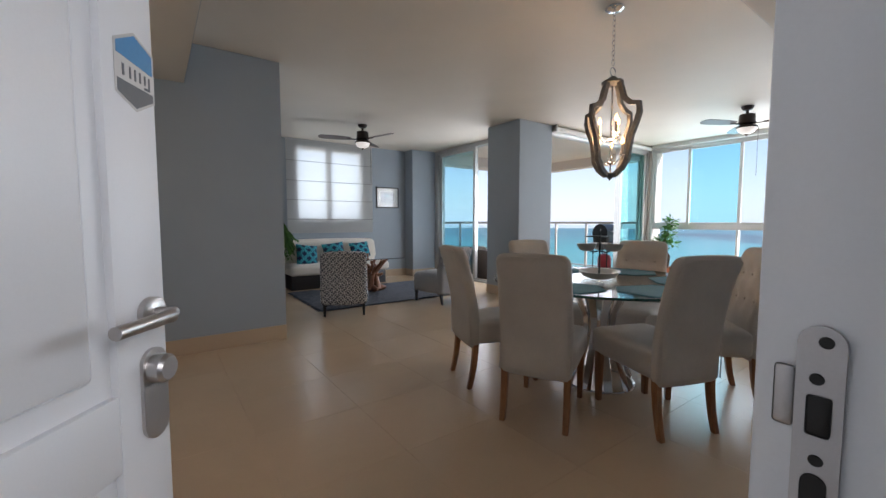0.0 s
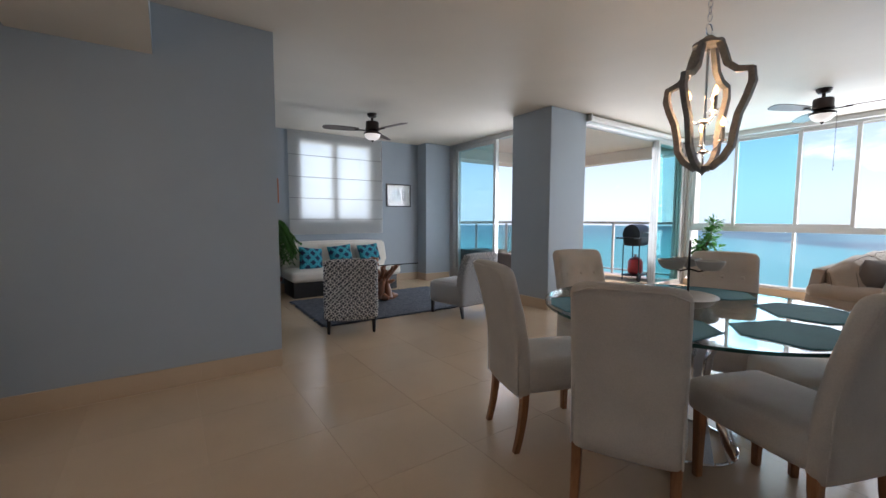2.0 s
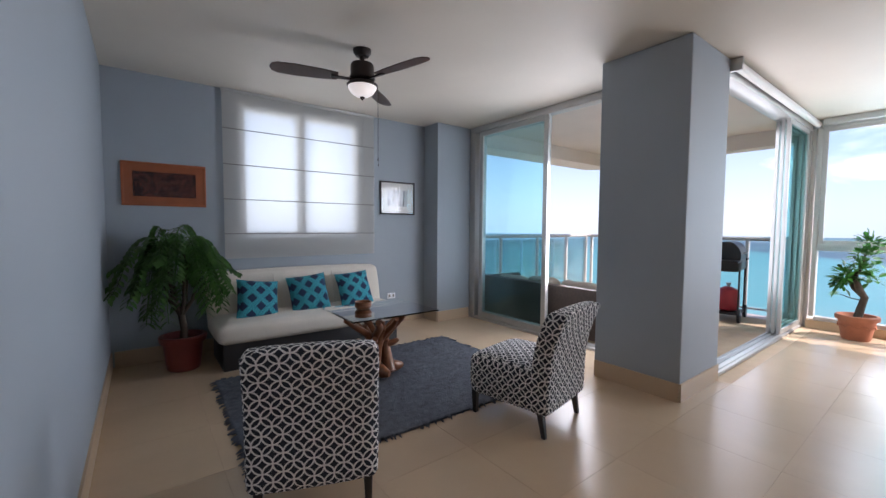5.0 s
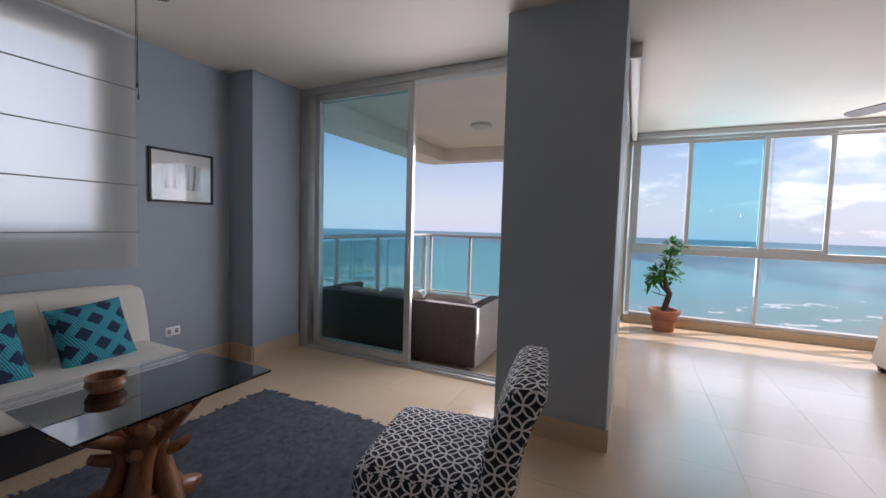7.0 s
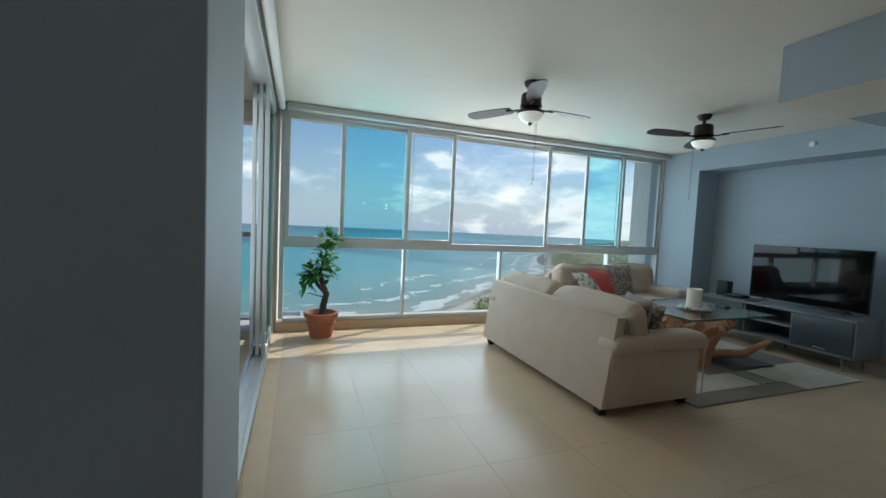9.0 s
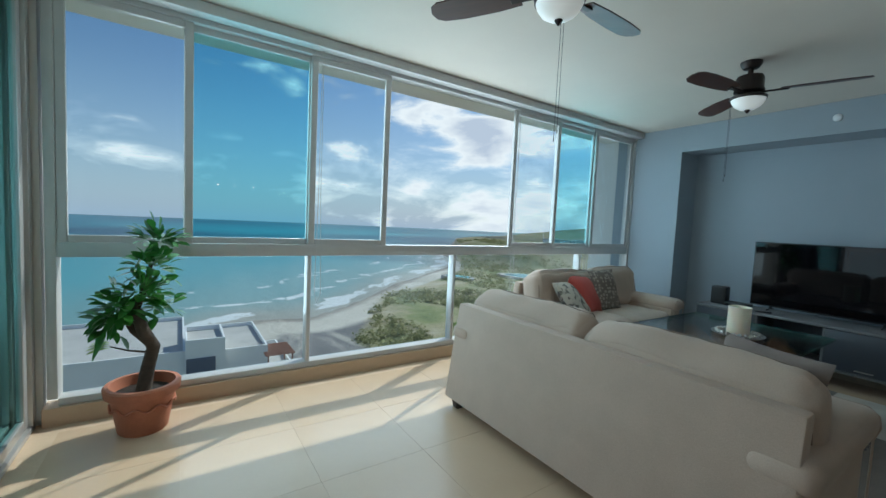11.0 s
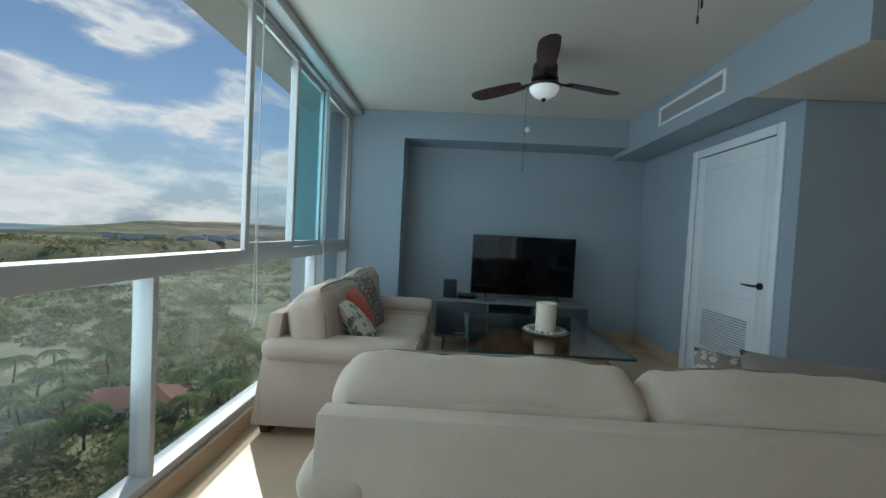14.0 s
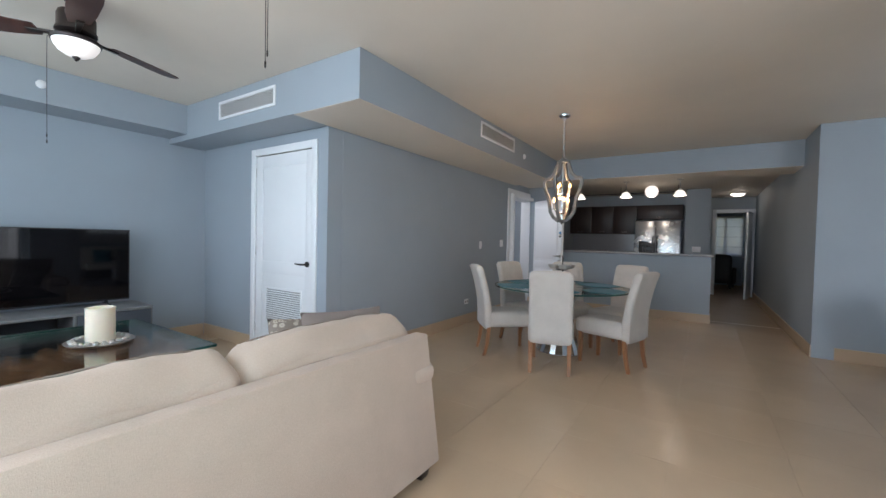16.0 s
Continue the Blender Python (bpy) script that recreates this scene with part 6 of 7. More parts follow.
part("body", box(-0.08, 0.02, -0.10, 0.10, 0, 0.17, 0.01), BLACK, cm)
part("head", box(-0.08, 0.08, -0.10, 0.10, 0.11, 0.175, 0.01), BLACK, cm)
part("drip_tray", box(0.02, 0.08, -0.08, 0.08, 0, 0.02, 0.004), BLACK, cm)
stv = thing("stove", -3.28, 0.10, 0.91, 0, "black glass cooktop with a raised back on the worktop", "stove")
part("plate", box(-0.25, 0.25, -0.20, 0.28, 0, 0.012, 0.003), SCREEN, stv)
part("control_panel", box(-0.33, -0.25, -0.20, 0.28, 0, 0.14, 0.008), BLACK, stv)
jar = thing("canister", -3.35, 0.85, 0.91, 0, "dark canister on the kitchen worktop", "canister")
part("body", lathe([(0.05, 0), (0.055, 0.01), (0.055, 0.13)], 18), BLACKMETAL, jar)
part("lid", lathe([(0.057, 0.13), (0.057, 0.15), (0.012, 0.155), (0.012, 0.17)], 18), NICKEL, jar)
PENDANT = lamp_glow("pendant_glass", (1.0, 0.93, 0.82), 0.75)
for y in (0.945, 1.715, 2.52):
    p = thing("pendant_lamp", -0.06, y, 2.335, 0, "nickel pendant lamp with a white bell-shaped glass shade", "pendant lamp", "pendant lamps over the counter")
    part("canopy", lathe([(0.03, -0.02), (0.05, -0.01), (0.05, 0)], 18), NICKEL, p)
    part("rod", tube([(0, 0, -0.18), (0, 0, -0.01)], 0.007, 8), NICKEL, p)
    part("cup", lathe([(0.012, -0.15), (0.028, -0.165), (0.03, -0.19)], 16), NICKEL, p)
    part("shade", lathe([(0.03, -0.185), (0.055, -0.20), (0.075, -0.235), (0.095, -0.275), (0.09, -0.275), (0.05, -0.215), (0.025, -0.20)], 22), PENDANT, p, "white bell glass shade")
    pl = bpy.data.lights.new("pendant_glow", "POINT")
    pl.energy, pl.color, pl.shadow_soft_size = 2.2, (1.0, 0.85, 0.66), 0.05
    new("pendant_glow", pl).location = (-0.06, y, 2.03)
gl = thing("globe_lamp", -1.9, 1.93, 2.50, 0, "round white globe ceiling lamp in the kitchen", "ceiling lamp")
part("globe", lathe([(0.0, -0.26), (0.06, -0.252), (0.11, -0.21), (0.13, -0.14), (0.11, -0.07), (0.06, -0.028), (0.03, -0.02)], 24), PENDANT, gl)
part("canopy", lathe([(0.05, -0.025), (0.06, -0.01), (0.06, 0)], 18), NICKEL, gl)
tr = thing("track_rail", -2.1, 1.3, 2.50, 0, "thin dark ceiling track rail in the kitchen", "track light")
part("rail", tube([(0, -1.2, -0.14), (0, 1.2, -0.14)], 0.009, 8), BLACKMETAL, tr)
for y in (-1.1, 0, 1.1):
    part("hanger", tube([(0, y, -0.14), (0, y, 0)], 0.005, 6), BLACKMETAL, tr)
wall_plate("wall_switch", pose(-2.95, 2.74, 1.17, 0, 0, 90), 0.16, 0.12, "white switch plate on the kitchen wall", [(-0.04, 0), (0.04, 0)])
# hall end: doorway, room beyond
bm = box(-5.2, -5.0, 2.982, 3.12, 0, 2.5)
box(-5.2, -5.0, 3.12, 3.93, 2.12, 2.5, bm=bm)
structure("wall_hall_end", bm, BLUE, "blue-grey wall over the hallway doorway", False)
hd = tagged(new("door_5"), "white door frame at the end of the hall with open door", kind="structure")
bm = box(-5.0, -4.96, 3.05, 3.14, 0, 2.19, 0.005)
box(-5.0, -4.96, 3.14, 3.93, 2.10, 2.19, 0.005, bm)
box(-5.0, -4.96, 3.84, 3.93, 0, 2.10, 0.005, bm)
part("door_frame", bm, DOORWHITE, hd)
hl = part("leaf", moved(box(0, 0.70, -0.02, 0.02, 0, 2.08, 0.003), pose(-4.95, 3.86, 0.01, 0, 0, -12)), DOORWHITE, hd)
part("knob", moved(lathe([(0.01, 0), (0.01, 0.03), (0.025, 0.04), (0.025, 0.055), (0.0, 0.06)], 14), pose(-4.32, 3.705, 1.0, 90, 0, 0)), NICKEL, hd)
bm = box(-8.5, -8.4, 0.5, 3.0, 0, 2.5)
box(-8.5, -8.4, 3.0, 3.93, 0, 0.95, bm=bm)
box(-8.5, -8.4, 3.0, 3.93, 2.2, 2.5, bm=bm)
box(-8.5, -5.2, 0.4, 0.5, 0, 2.5, bm=bm)
box(-5.2, -5.0, 0.5, 2.52, 0, 2.5, bm=bm)
structure("bedroom_walls", bm, BLUE, "blue-grey walls of the room beyond the hall", False)
win3 = tagged(new("window_3"), "white window in the room beyond the hall", kind="structure")
framed(win3, "sash", "x", -8.45, 3.0, 3.47, 0.95, 2.2, 0.04, 0.05, WHITEMETAL, PANE)
framed(win3, "sash", "x", -8.45, 3.47, 3.93, 0.95, 2.2, 0.04, 0.05, WHITEMETAL, PANE)
b2 = thing("roman_blind", -8.37, 3.47, 0.93, 0, "white linen blind drawn over the far window", "blind")
part("cloth", box(-0.004, 0.004, -0.46, 0.46, 0, 1.3), BLIND, b2, smooth=False)
for z in (0.3, 0.62, 0.95):
    part("fold_rod", tube([(0.008, -0.46, z), (0.008, 0.46, z)], 0.006, 6), SEAM, b2)
ac = thing("armchair", -7.3, 3.25, 0, 80, "black leather armchair in the room beyond the hall", "armchair")
LEATHER = plain("black_leather", (0.012, 0.012, 0.013), 0.45, vary=0.2, bump=0.3)
part("seat", soft(0, 0.05, 0.30, 0.62, 0.66, 0.28, 0.06, 0.06), LEATHER, ac)
part("backrest", soft(0, -0.32, 0.58, 0.80, 0.20, 0.80, 0.07, 0.05), LEATHER, ac)
for x in (-0.37, 0.37):
    part("armrest", soft(x, 0.02, 0.36, 0.15, 0.74, 0.48, 0.05, 0.03), LEATHER, ac)
    for y in (-0.3, 0.3):
        part("foot", box(x - 0.03, x + 0.03, y - 0.03, y + 0.03, 0, 0.13, 0.004), BLACK, ac)
for name, at, watts in (("globe_glow", (-1.9, 1.93, 2.18), 2), ("hall_glow", (-4.0, 3.5, 2.36), 1.0)):
    hg = bpy.data.lights.new(name, "POINT")
    hg.energy, hg.color, hg.shadow_soft_size = watts, (1.0, 0.88, 0.72), 0.1
    new(name, hg).location = at
hlamp = thing("ceiling_light", -4.0, 3.5, 2.50, 0, "round flush ceiling light glowing in the hall", "ceiling light")
part("base", lathe([(0.15, -0.03), (0.16, 0)], 24), NICKEL, hlamp)
part("diffuser", lathe([(0.0, -0.085), (0.08, -0.075), (0.13, -0.045), (0.14, -0.03)], 24), lamp_glow("lit_diffuser", (1.0, 0.95, 0.85), 3.0), hlamp)

# ---- outside ----
SEA = -42.0
SHORE = [(-900, 1500), (-60, 260), (30, 140), (75, 85), (125, 45), (160, 5), (180, -16), (183, -31), (178, -41), (187, -56), (197, -69), (219, -90), (251, -121), (277, -153), (316, -201), (352, -236), (440, -295), (505, -335), (620, -420), (760, -640), (900, -1000), (1500, -2400)]
GREEN_EDGE = [(-900, 1400), (-60, 200), (30, 95), (70, 50), (88, 10), (94, -20), (99, -36), (106, -50), (110, -62), (119, -60), (120, -50), (128, -45), (137, -47), (151, -56), (164, -63), (176, -71), (203, -88), (213, -102), (229, -122), (250, -150), (290, -203), (335, -238), (420, -292), (500, -342), (620, -440), (760, -670), (900, -1020), (1500, -2420)]
SEG = [(Vector(a), Vector(b)) for a, b in zip(SHORE, SHORE[1:])]
GREEN_SEG = [(Vector(a), Vector(b)) for a, b in zip(GREEN_EDGE, GREEN_EDGE[1:])]


def inland(x, y, segments=SEG):
    """Metres from the waterline (or another line along the coast), above nought on the land side."""
    p = Vector((x, y))
    best, sign = 1e9, 1
    for a, b in segments:
        ab = b - a
        t = max(0.0, min(1.0, (p - a).dot(ab) / ab.length_squared))
        d = (p - a - ab * t).length
        if d < best:
            best, sign = d, (1 if ab.x * (p.y - a.y) - ab.y * (p.x - a.x) < 0 else -1)
    return best * sign


def smooth01(v):
    v = max(0.0, min(1.0, v))
    return v * v * (3 - 2 * v)


def ground_height(x, y, d):
    if d < 0:
        return SEA - 1.5 * min(1.0, -d / 20)
    n1 = noise.noise(Vector((x * 0.012, y * 0.012, 3)))
    rise = smooth01(inland(x, y, GREEN_SEG) / 25) if d < 200 else 1.0
    z = SEA + 1.0 * smooth01(d / 40) + rise * (1.4 + 1.4 * n1)
    head = smooth01((x - 300 + 0.15 * (y + 400)) / 40) * smooth01((-y - 285) / 25)
    z += head * (17 + 3 * noise.noise(Vector((x * 0.008, y * 0.008, 9)))) * smooth01(d / 12)
    far = math.hypot(x, y)
    z += (24 + 12 * noise.noise(Vector((x * 0.0016, y * 0.0016, 1)))) * smooth01((far - 850) / 900)
    z += 9 * smooth01((far - 1700) / 700)
    return z


def polar(radii, a0, a1, n):
    return [[(r * math.sin(radians(a)), r * math.cos(radians(a))) for a in (a0 + (a1 - a0) * k / n for k in range(n + 1))] for r in radii]


def sheet(rings, height):
    bm = bmesh.new()
    lay = bm.verts.layers.float.new("shore")
    lay2 = bm.verts.layers.float.new("green")
    rows = []
    for ring in rings:
        row = []
        for x, y in ring:
            d = inland(x, y)
            v = bm.verts.new((x, y, height(x, y, d)))
            v[lay] = d
            v[lay2] = inland(x, y, GREEN_SEG)
            row.append(v)
        rows.append(row)
    for a, b in zip(rows, rows[1:]):
        for k in range(len(a) - 1):
            bm.faces.new((a[k], b[k], b[k + 1], a[k + 1]))
    return bm


def shore_node(n, line="shore"):
    a = n.t.nodes.new("ShaderNodeAttribute")
    a.attribute_name = line
    return a.outputs["Fac"]


n = Nodes("coast_ground")
sd = shore_node(n)
pos = n.coord()
wob = n.math("MULTIPLY", n.math("SUBTRACT", n.noise(0.02, 5, 0.6, pos), 0.5), 16.0)
d = n.math("ADD", sd, wob)
inner = n.math("ADD", shore_node(n, "green"), n.math("MULTIPLY", n.math("SUBTRACT", n.noise(0.05, 5, 0.65, pos), 0.5), 14.0))
wet = n.ramp(n.noise(0.05, 4, 0.6, pos), [(0.35, (0.24, 0.21, 0.18)), (0.65, (0.36, 0.32, 0.27))])
sand = n.ramp(n.noise(0.03, 5, 0.6, pos), [(0.35, (0.48, 0.44, 0.37)), (0.65, (0.66, 0.61, 0.53))])
mud = n.ramp(n.noise(0.028, 6, 0.62, n.scaled(pos, (1.0, 2.2, 1.0)), 0.5), [(0.40, (0.17, 0.165, 0.165)), (0.56, (0.22, 0.21, 0.205)), (0.66, (0.42, 0.39, 0.34))])
# grass tones raised to carry some of the haze over the land
grass = n.ramp(n.noise(0.025, 7, 0.65, pos), [(0.32, (0.12, 0.16, 0.06)), (0.44, (0.25, 0.27, 0.11)), (0.54, (0.37, 0.33, 0.19)), (0.68, (0.50, 0.43, 0.31))])
dry = n.ramp(n.noise(0.012, 7, 0.65, pos), [(0.35, (0.17, 0.16, 0.09)), (0.50, (0.30, 0.26, 0.18)), (0.65, (0.44, 0.38, 0.31))])
grass = n.mix(n.math("MULTIPLY", n.math("SUBTRACT", inner, 120.0), 1 / 220.0, True), grass, dry)
c = n.mix(n.math("MULTIPLY", n.math("SUBTRACT", d, 4.0), 0.2, True), wet, sand)
c = n.mix(n.math("MULTIPLY", n.math("SUBTRACT", d, 24.0), 0.2, True), c, mud)
c = n.mix(n.math("MULTIPLY", inner, 0.2, True), c, grass)
LAND = n.set(c, 0.95, 0.0, n.bump(n.noise(0.3, 5, 0.6, pos), 0.6, 1.0))

n = Nodes("sea_water")
sd = shore_node(n)
pos = n.coord()
wob = n.math("MULTIPLY", n.math("SUBTRACT", n.noise(0.010, 4, 0.6, pos), 0.5), 60.0)
off = n.math("SUBTRACT", wob, sd)
deep = n.ramp(n.math("MULTIPLY", off, 1 / 1500.0), [(0.0, (0.36, 0.34, 0.27)), (0.02, (0.20, 0.33, 0.31)), (0.10, (0.08, 0.33, 0.36)), (0.35, (0.035, 0.29, 0.33)), (0.8, (0.02, 0.16, 0.22))])
foam = None
for at, wide in ((8, 5.0), (34, 2.2), (70, 2.6)):
    jag = n.math("MULTIPLY", n.math("SUBTRACT", n.noise(0.012 + 0.0005 * at, 4, 0.7, pos), 0.5), 46.0)
    band = n.math("LESS_THAN", n.math("ABSOLUTE", n.math("SUBTRACT", n.math("ADD", n.math("MULTIPLY", sd, -1.0), jag), float(at))), wide)
    broken = n.math("GREATER_THAN", n.noise(0.03, 5, 0.7, pos), 0.44 + 0.0012 * at)
    band = n.math("MULTIPLY", band, broken)
    foam = band if foam is None else n.math("MAXIMUM", foam, band)
c = n.mix(n.math("MULTIPLY", foam, 0.85), deep, (0.75, 0.77, 0.77))
waves = n.math("ADD", n.noise(0.09, 5, 0.65, n.scaled(pos, (1.0, 1.8, 1.0))), n.math("MULTIPLY", n.noise(0.9, 3, 0.6, pos), 0.25))
WATER = n.set(c, n.math("ADD", 0.32, n.math("MULTIPLY", foam, 0.4)), 0.0, n.bump(waves, 0.35, 1.2), Specular_IOR_Level=0.22)

radii = [14, 25, 38, 50] + [50 * 1.055**k for k in range(1, 76)]
ground = structure("ground", sheet(polar(radii, 66, 280, 210), ground_height), LAND, "coastal scrubland with sandy beach and dry grass")
radii = [20, 40, 60, 80, 100, 125, 150, 180, 210, 250, 300, 360, 430, 520, 640, 800, 1000, 1300, 1700, 2200, 2800]
water = structure("water", sheet(polar(radii, -70, 160, 150), lambda x, y, d: SEA), WATER, "turquoise sea with lines of breaking surf")

n = Nodes("lagoon_water")
LAGOON = n.set(n.ramp(n.noise(0.06, 4, 0.6), [(0.35, (0.085, 0.095, 0.10)), (0.65, (0.14, 0.145, 0.14))]), 0.22, 0.0, n.bump(n.noise(0.5, 4), 0.2, 0.3), Specular_IOR_Level=0.4)
structure("water_lagoon", slab([(95, -27), (104, -31), (113, -37), (116, -46), (118, -53), (117, -60), (111, -61), (107, -50), (101, -38)], SEA + 0.6, SEA + 1.02), LAGOON, "still grey tidal lagoon behind the beach")

# low scrub, grown thicker inland
# leaf tones lightened, with the haze put into their colour
SCRUB = leaf_material("hazed_scrub_leaf", (0.10, 0.125, 0.05), (0.36, 0.35, 0.18), 0.9, 0.05)
rng = random.Random(33)
bm = bmesh.new()
verts, faces = [], []
count = 0
while count < 6600:
    a, r = radians(rng.uniform(86, 180)), 22 + 600 * rng.random() ** 1.6
    x, y = r * math.sin(a), r * math.cos(a)
    d = inland(x, y)
    v = inland(x, y, GREEN_SEG)
    if v < 3 + 12 * noise.noise(Vector((x * 0.03, y * 0.03, 0))) or noise.noise(Vector((x * 0.018, y * 0.018, 4))) < (-0.24 if v > 60 else -0.08):
        continue
    count += 1
    z = ground_height(x, y, d)
    size = rng.uniform(0.7, 2.4) * (1 + r / 500)
    for k in range(34 if r < 250 else 20):
        u = Vector((rng.gauss(0, 0.5), rng.gauss(0, 0.5), abs(rng.gauss(0.25, 0.28))))
        p = Vector((x, y, z)) + u * size
        s = size * rng.uniform(0.16, 0.30)
        q1 = Vector((rng.gauss(0, 1), rng.gauss(0, 1), rng.gauss(0, 0.6))).normalized() * s
        q2 = Vector((rng.gauss(0, 1), rng.gauss(0, 1), rng.gauss(0, 0.6))).normalized() * s
        i = len(verts)
        verts += [p - q1, p - q2 * 0.6, p + q1, p + q2 * 0.8]
        faces.append((i, i + 1, i + 2, i + 3))
bm.free()
me = bpy.data.meshes.new("scrub")
me.from_pydata(verts, [], faces)
me.materials.append(SCRUB)
tagged(new("scrub", me), "dense low green and brown coastal scrub", "scrub", kind="stuff")

# palms
PALMLEAF = leaf_material("palm_leaf", (0.07, 0.14, 0.03), (0.28, 0.36, 0.10), 0.7, 0.15)


def palm():
    p = thing("palm_tree", 0, 0, 0, 0, "slender coconut palm with a ragged green crown", "palm tree", "palms below the building")
    part("trunk", tube([(0, 0, -0.5), (0.15, 0.05, 2.0), (0.4, 0.1, 4.2), (0.5, 0.15, 6.4)], [0.24, 0.17, 0.14, 0.11], 8), BARK, p)
    bm = bmesh.new()
    g = random.Random(2)
    for k in range(24):
        a, lift = 2 * math.pi * k / 24 + g.uniform(-0.2, 0.2), g.uniform(-0.3, 1.1)
        out = Vector((math.cos(a), math.sin(a), 0))
        L = g.uniform(2.5, 3.5)
        pts = [Vector((0.5, 0.15, 6.4)) + out * L * u + Vector((0, 0, lift * u * 1.3 - 1.7 * u * u)) for u in (i / 7 for i in range(8))]
        for p0, p1 in zip(pts, pts[1:]):
            dd = (p1 - p0).normalized()
            side = dd.cross(Vector((0, 0, 1))).normalized()
            for s in (-1, 1):
                for h in (0.2, 0.7):
                    leaf(bm, p0 + (p1 - p0) * h, side * s + dd * 0.6, Vector((0, 0, 1)), g.uniform(0.6, 0.95), 0.17, 0.1, 0.5)
    part("crown", bm, PALMLEAF, p)
    return p


pm = palm()
rng = random.Random(8)
spots = [(93, -28), (92, -66), (95, -74), (88, -70), (97, -81), (90, -80), (84, -76), (103, -72), (82, -84), (79, -70), (99, -90), (86, -62), (108, -86), (69, -90), (93, -95), (60, -64), (64, -70), (56, -58), (70, -64), (62, -88), (58, -74), (75, -60), (50, -66), (54, -80), (110, -98), (116, -78), (122, -92)]
for k, (x, y) in enumerate(spots):
    m = pose(x, y, ground_height(x, y, inland(x, y)) - 0.2, rng.uniform(-5, 5), rng.uniform(-5, 5), rng.uniform(0, 360)) @ Matrix.Diagonal((*[rng.uniform(0.85, 1.15)] * 3, 1))
    if k == 0:
        pm.matrix_basis = m
    else:
        c = copy_thing(pm, m)

# broad tree close below
bt = thing("broad_tree", 58, -84, ground_height(58, -84, inland(58, -84)) - 0.3, 0, "broad dark green tree beside the building", "tree")
part("trunk", tube([(0, 0, 0), (0.2, 0.1, 2.5), (0.1, 0.3, 5)], [0.45, 0.35, 0.25], 9), BARK, bt)
for k in range(6):
    a = k * 1.05
    part("limb", tube([(0.15, 0.2, 3.5), (1.6 * math.cos(a), 1.6 * math.sin(a), 5.5), (3 * math.cos(a), 3 * math.sin(a), 7.2)], [0.2, 0.13, 0.05], 7), BARK, bt)
verts, faces = [], []
g = random.Random(17)
for k in range(60):
    c = Vector((g.gauss(0, 2.0), g.gauss(0, 2.0), 6.6 + g.gauss(0, 1.5)))
    for j in range(60):
        p = c + Vector((g.gauss(0, 0.55), g.gauss(0, 0.55), g.gauss(0, 0.45)))
        q1 = Vector((g.gauss(0, 1), g.gauss(0, 1), g.gauss(0, 0.6))).normalized() * 0.22
        q2 = Vector((g.gauss(0, 1), g.gauss(0, 1), g.gauss(0, 0.6))).normalized() * 0.13
        i = len(verts)
        verts += [p - q1, p - q2, p + q1, p + q2]
        faces.append((i, i + 1, i + 2, i + 3))
me = bpy.data.meshes.new("crown")
me.from_pydata(verts, [], faces)
me.materials.append(LEAF_DARK)
cr = new("crown", me)
cr.parent = bt

# neighbouring apartment building
RENDERW = plain("white_render", (0.80, 0.80, 0.79), 0.85, vary=0.08, scale=0.6, fine=12, bump=0.1)
RENDERG = plain("slate_blue_render", (0.10, 0.12, 0.17), 0.8, vary=0.1, scale=0.6, fine=12)
ROOFC = plain("pale_roof_screed", (0.50, 0.48, 0.45), 0.9, vary=0.15, scale=0.4, fine=8)
DARKGLASS = plain("dark_window_glass", (0.04, 0.055, 0.065), 0.12, vary=0.2)
PERGOLA = wood("red_brown_timber", (0.22, 0.09, 0.055), (0.42, 0.22, 0.15), 2, 0.7, 1)
ROOFTILE = plain("clay_roof", (0.40, 0.17, 0.12), 0.85, vary=0.2, scale=1.5, fine=10)
apt = thing("apartment_building", 70, -3, SEA - 3.5, 0, "white terraced apartment building with flat roofs and timber pergolas", "apartment building")
z0 = -1.0
blocks = [("wall", 0.0, 22, 5.6, 36, 26.6, RENDERW), ("wall", -1.4, 6.5, 0.8, 5.6, 28.4, RENDERW), ("wall", 0.4, 16, -5.2, 0.8, 26.0, RENDERW), ("wall", -1.8, 14, -9.0, -5.2, 22.6, RENDERW), ("wall", -3.2, 12, -7.5, 0.8, 19.4, RENDERW)]
for name, x0, x1, y0, y1, top, m in blocks:
    w = part("wall", box(x0, x1, y0, y1, z0, top), m, apt, smooth=False)
    r = part("roof", box(x0 + 0.25, x1 - 0.25, y0 + 0.25, y1 - 0.25, top, top + 0.04), ROOFC, apt, "pale flat roof", False)
    bm = box(x0, x1, y0, y0 + 0.25, top, top + 0.7)
    box(x0, x1, y1 - 0.25, y1, top, top + 0.7, bm=bm)
    box(x0, x0 + 0.25, y0 + 0.25, y1 - 0.25, top, top + 0.7, bm=bm)
    box(x1 - 0.25, x1, y0 + 0.25, y1 - 0.25, top, top + 0.7, bm=bm)
    part("parapet", bm, m, apt, smooth=False)
part("slate_panel", box(-1.55, -1.41, 2.0, 5.5, 18.0, 26.5), RENDERG, apt, "slate-blue wall panel", False)
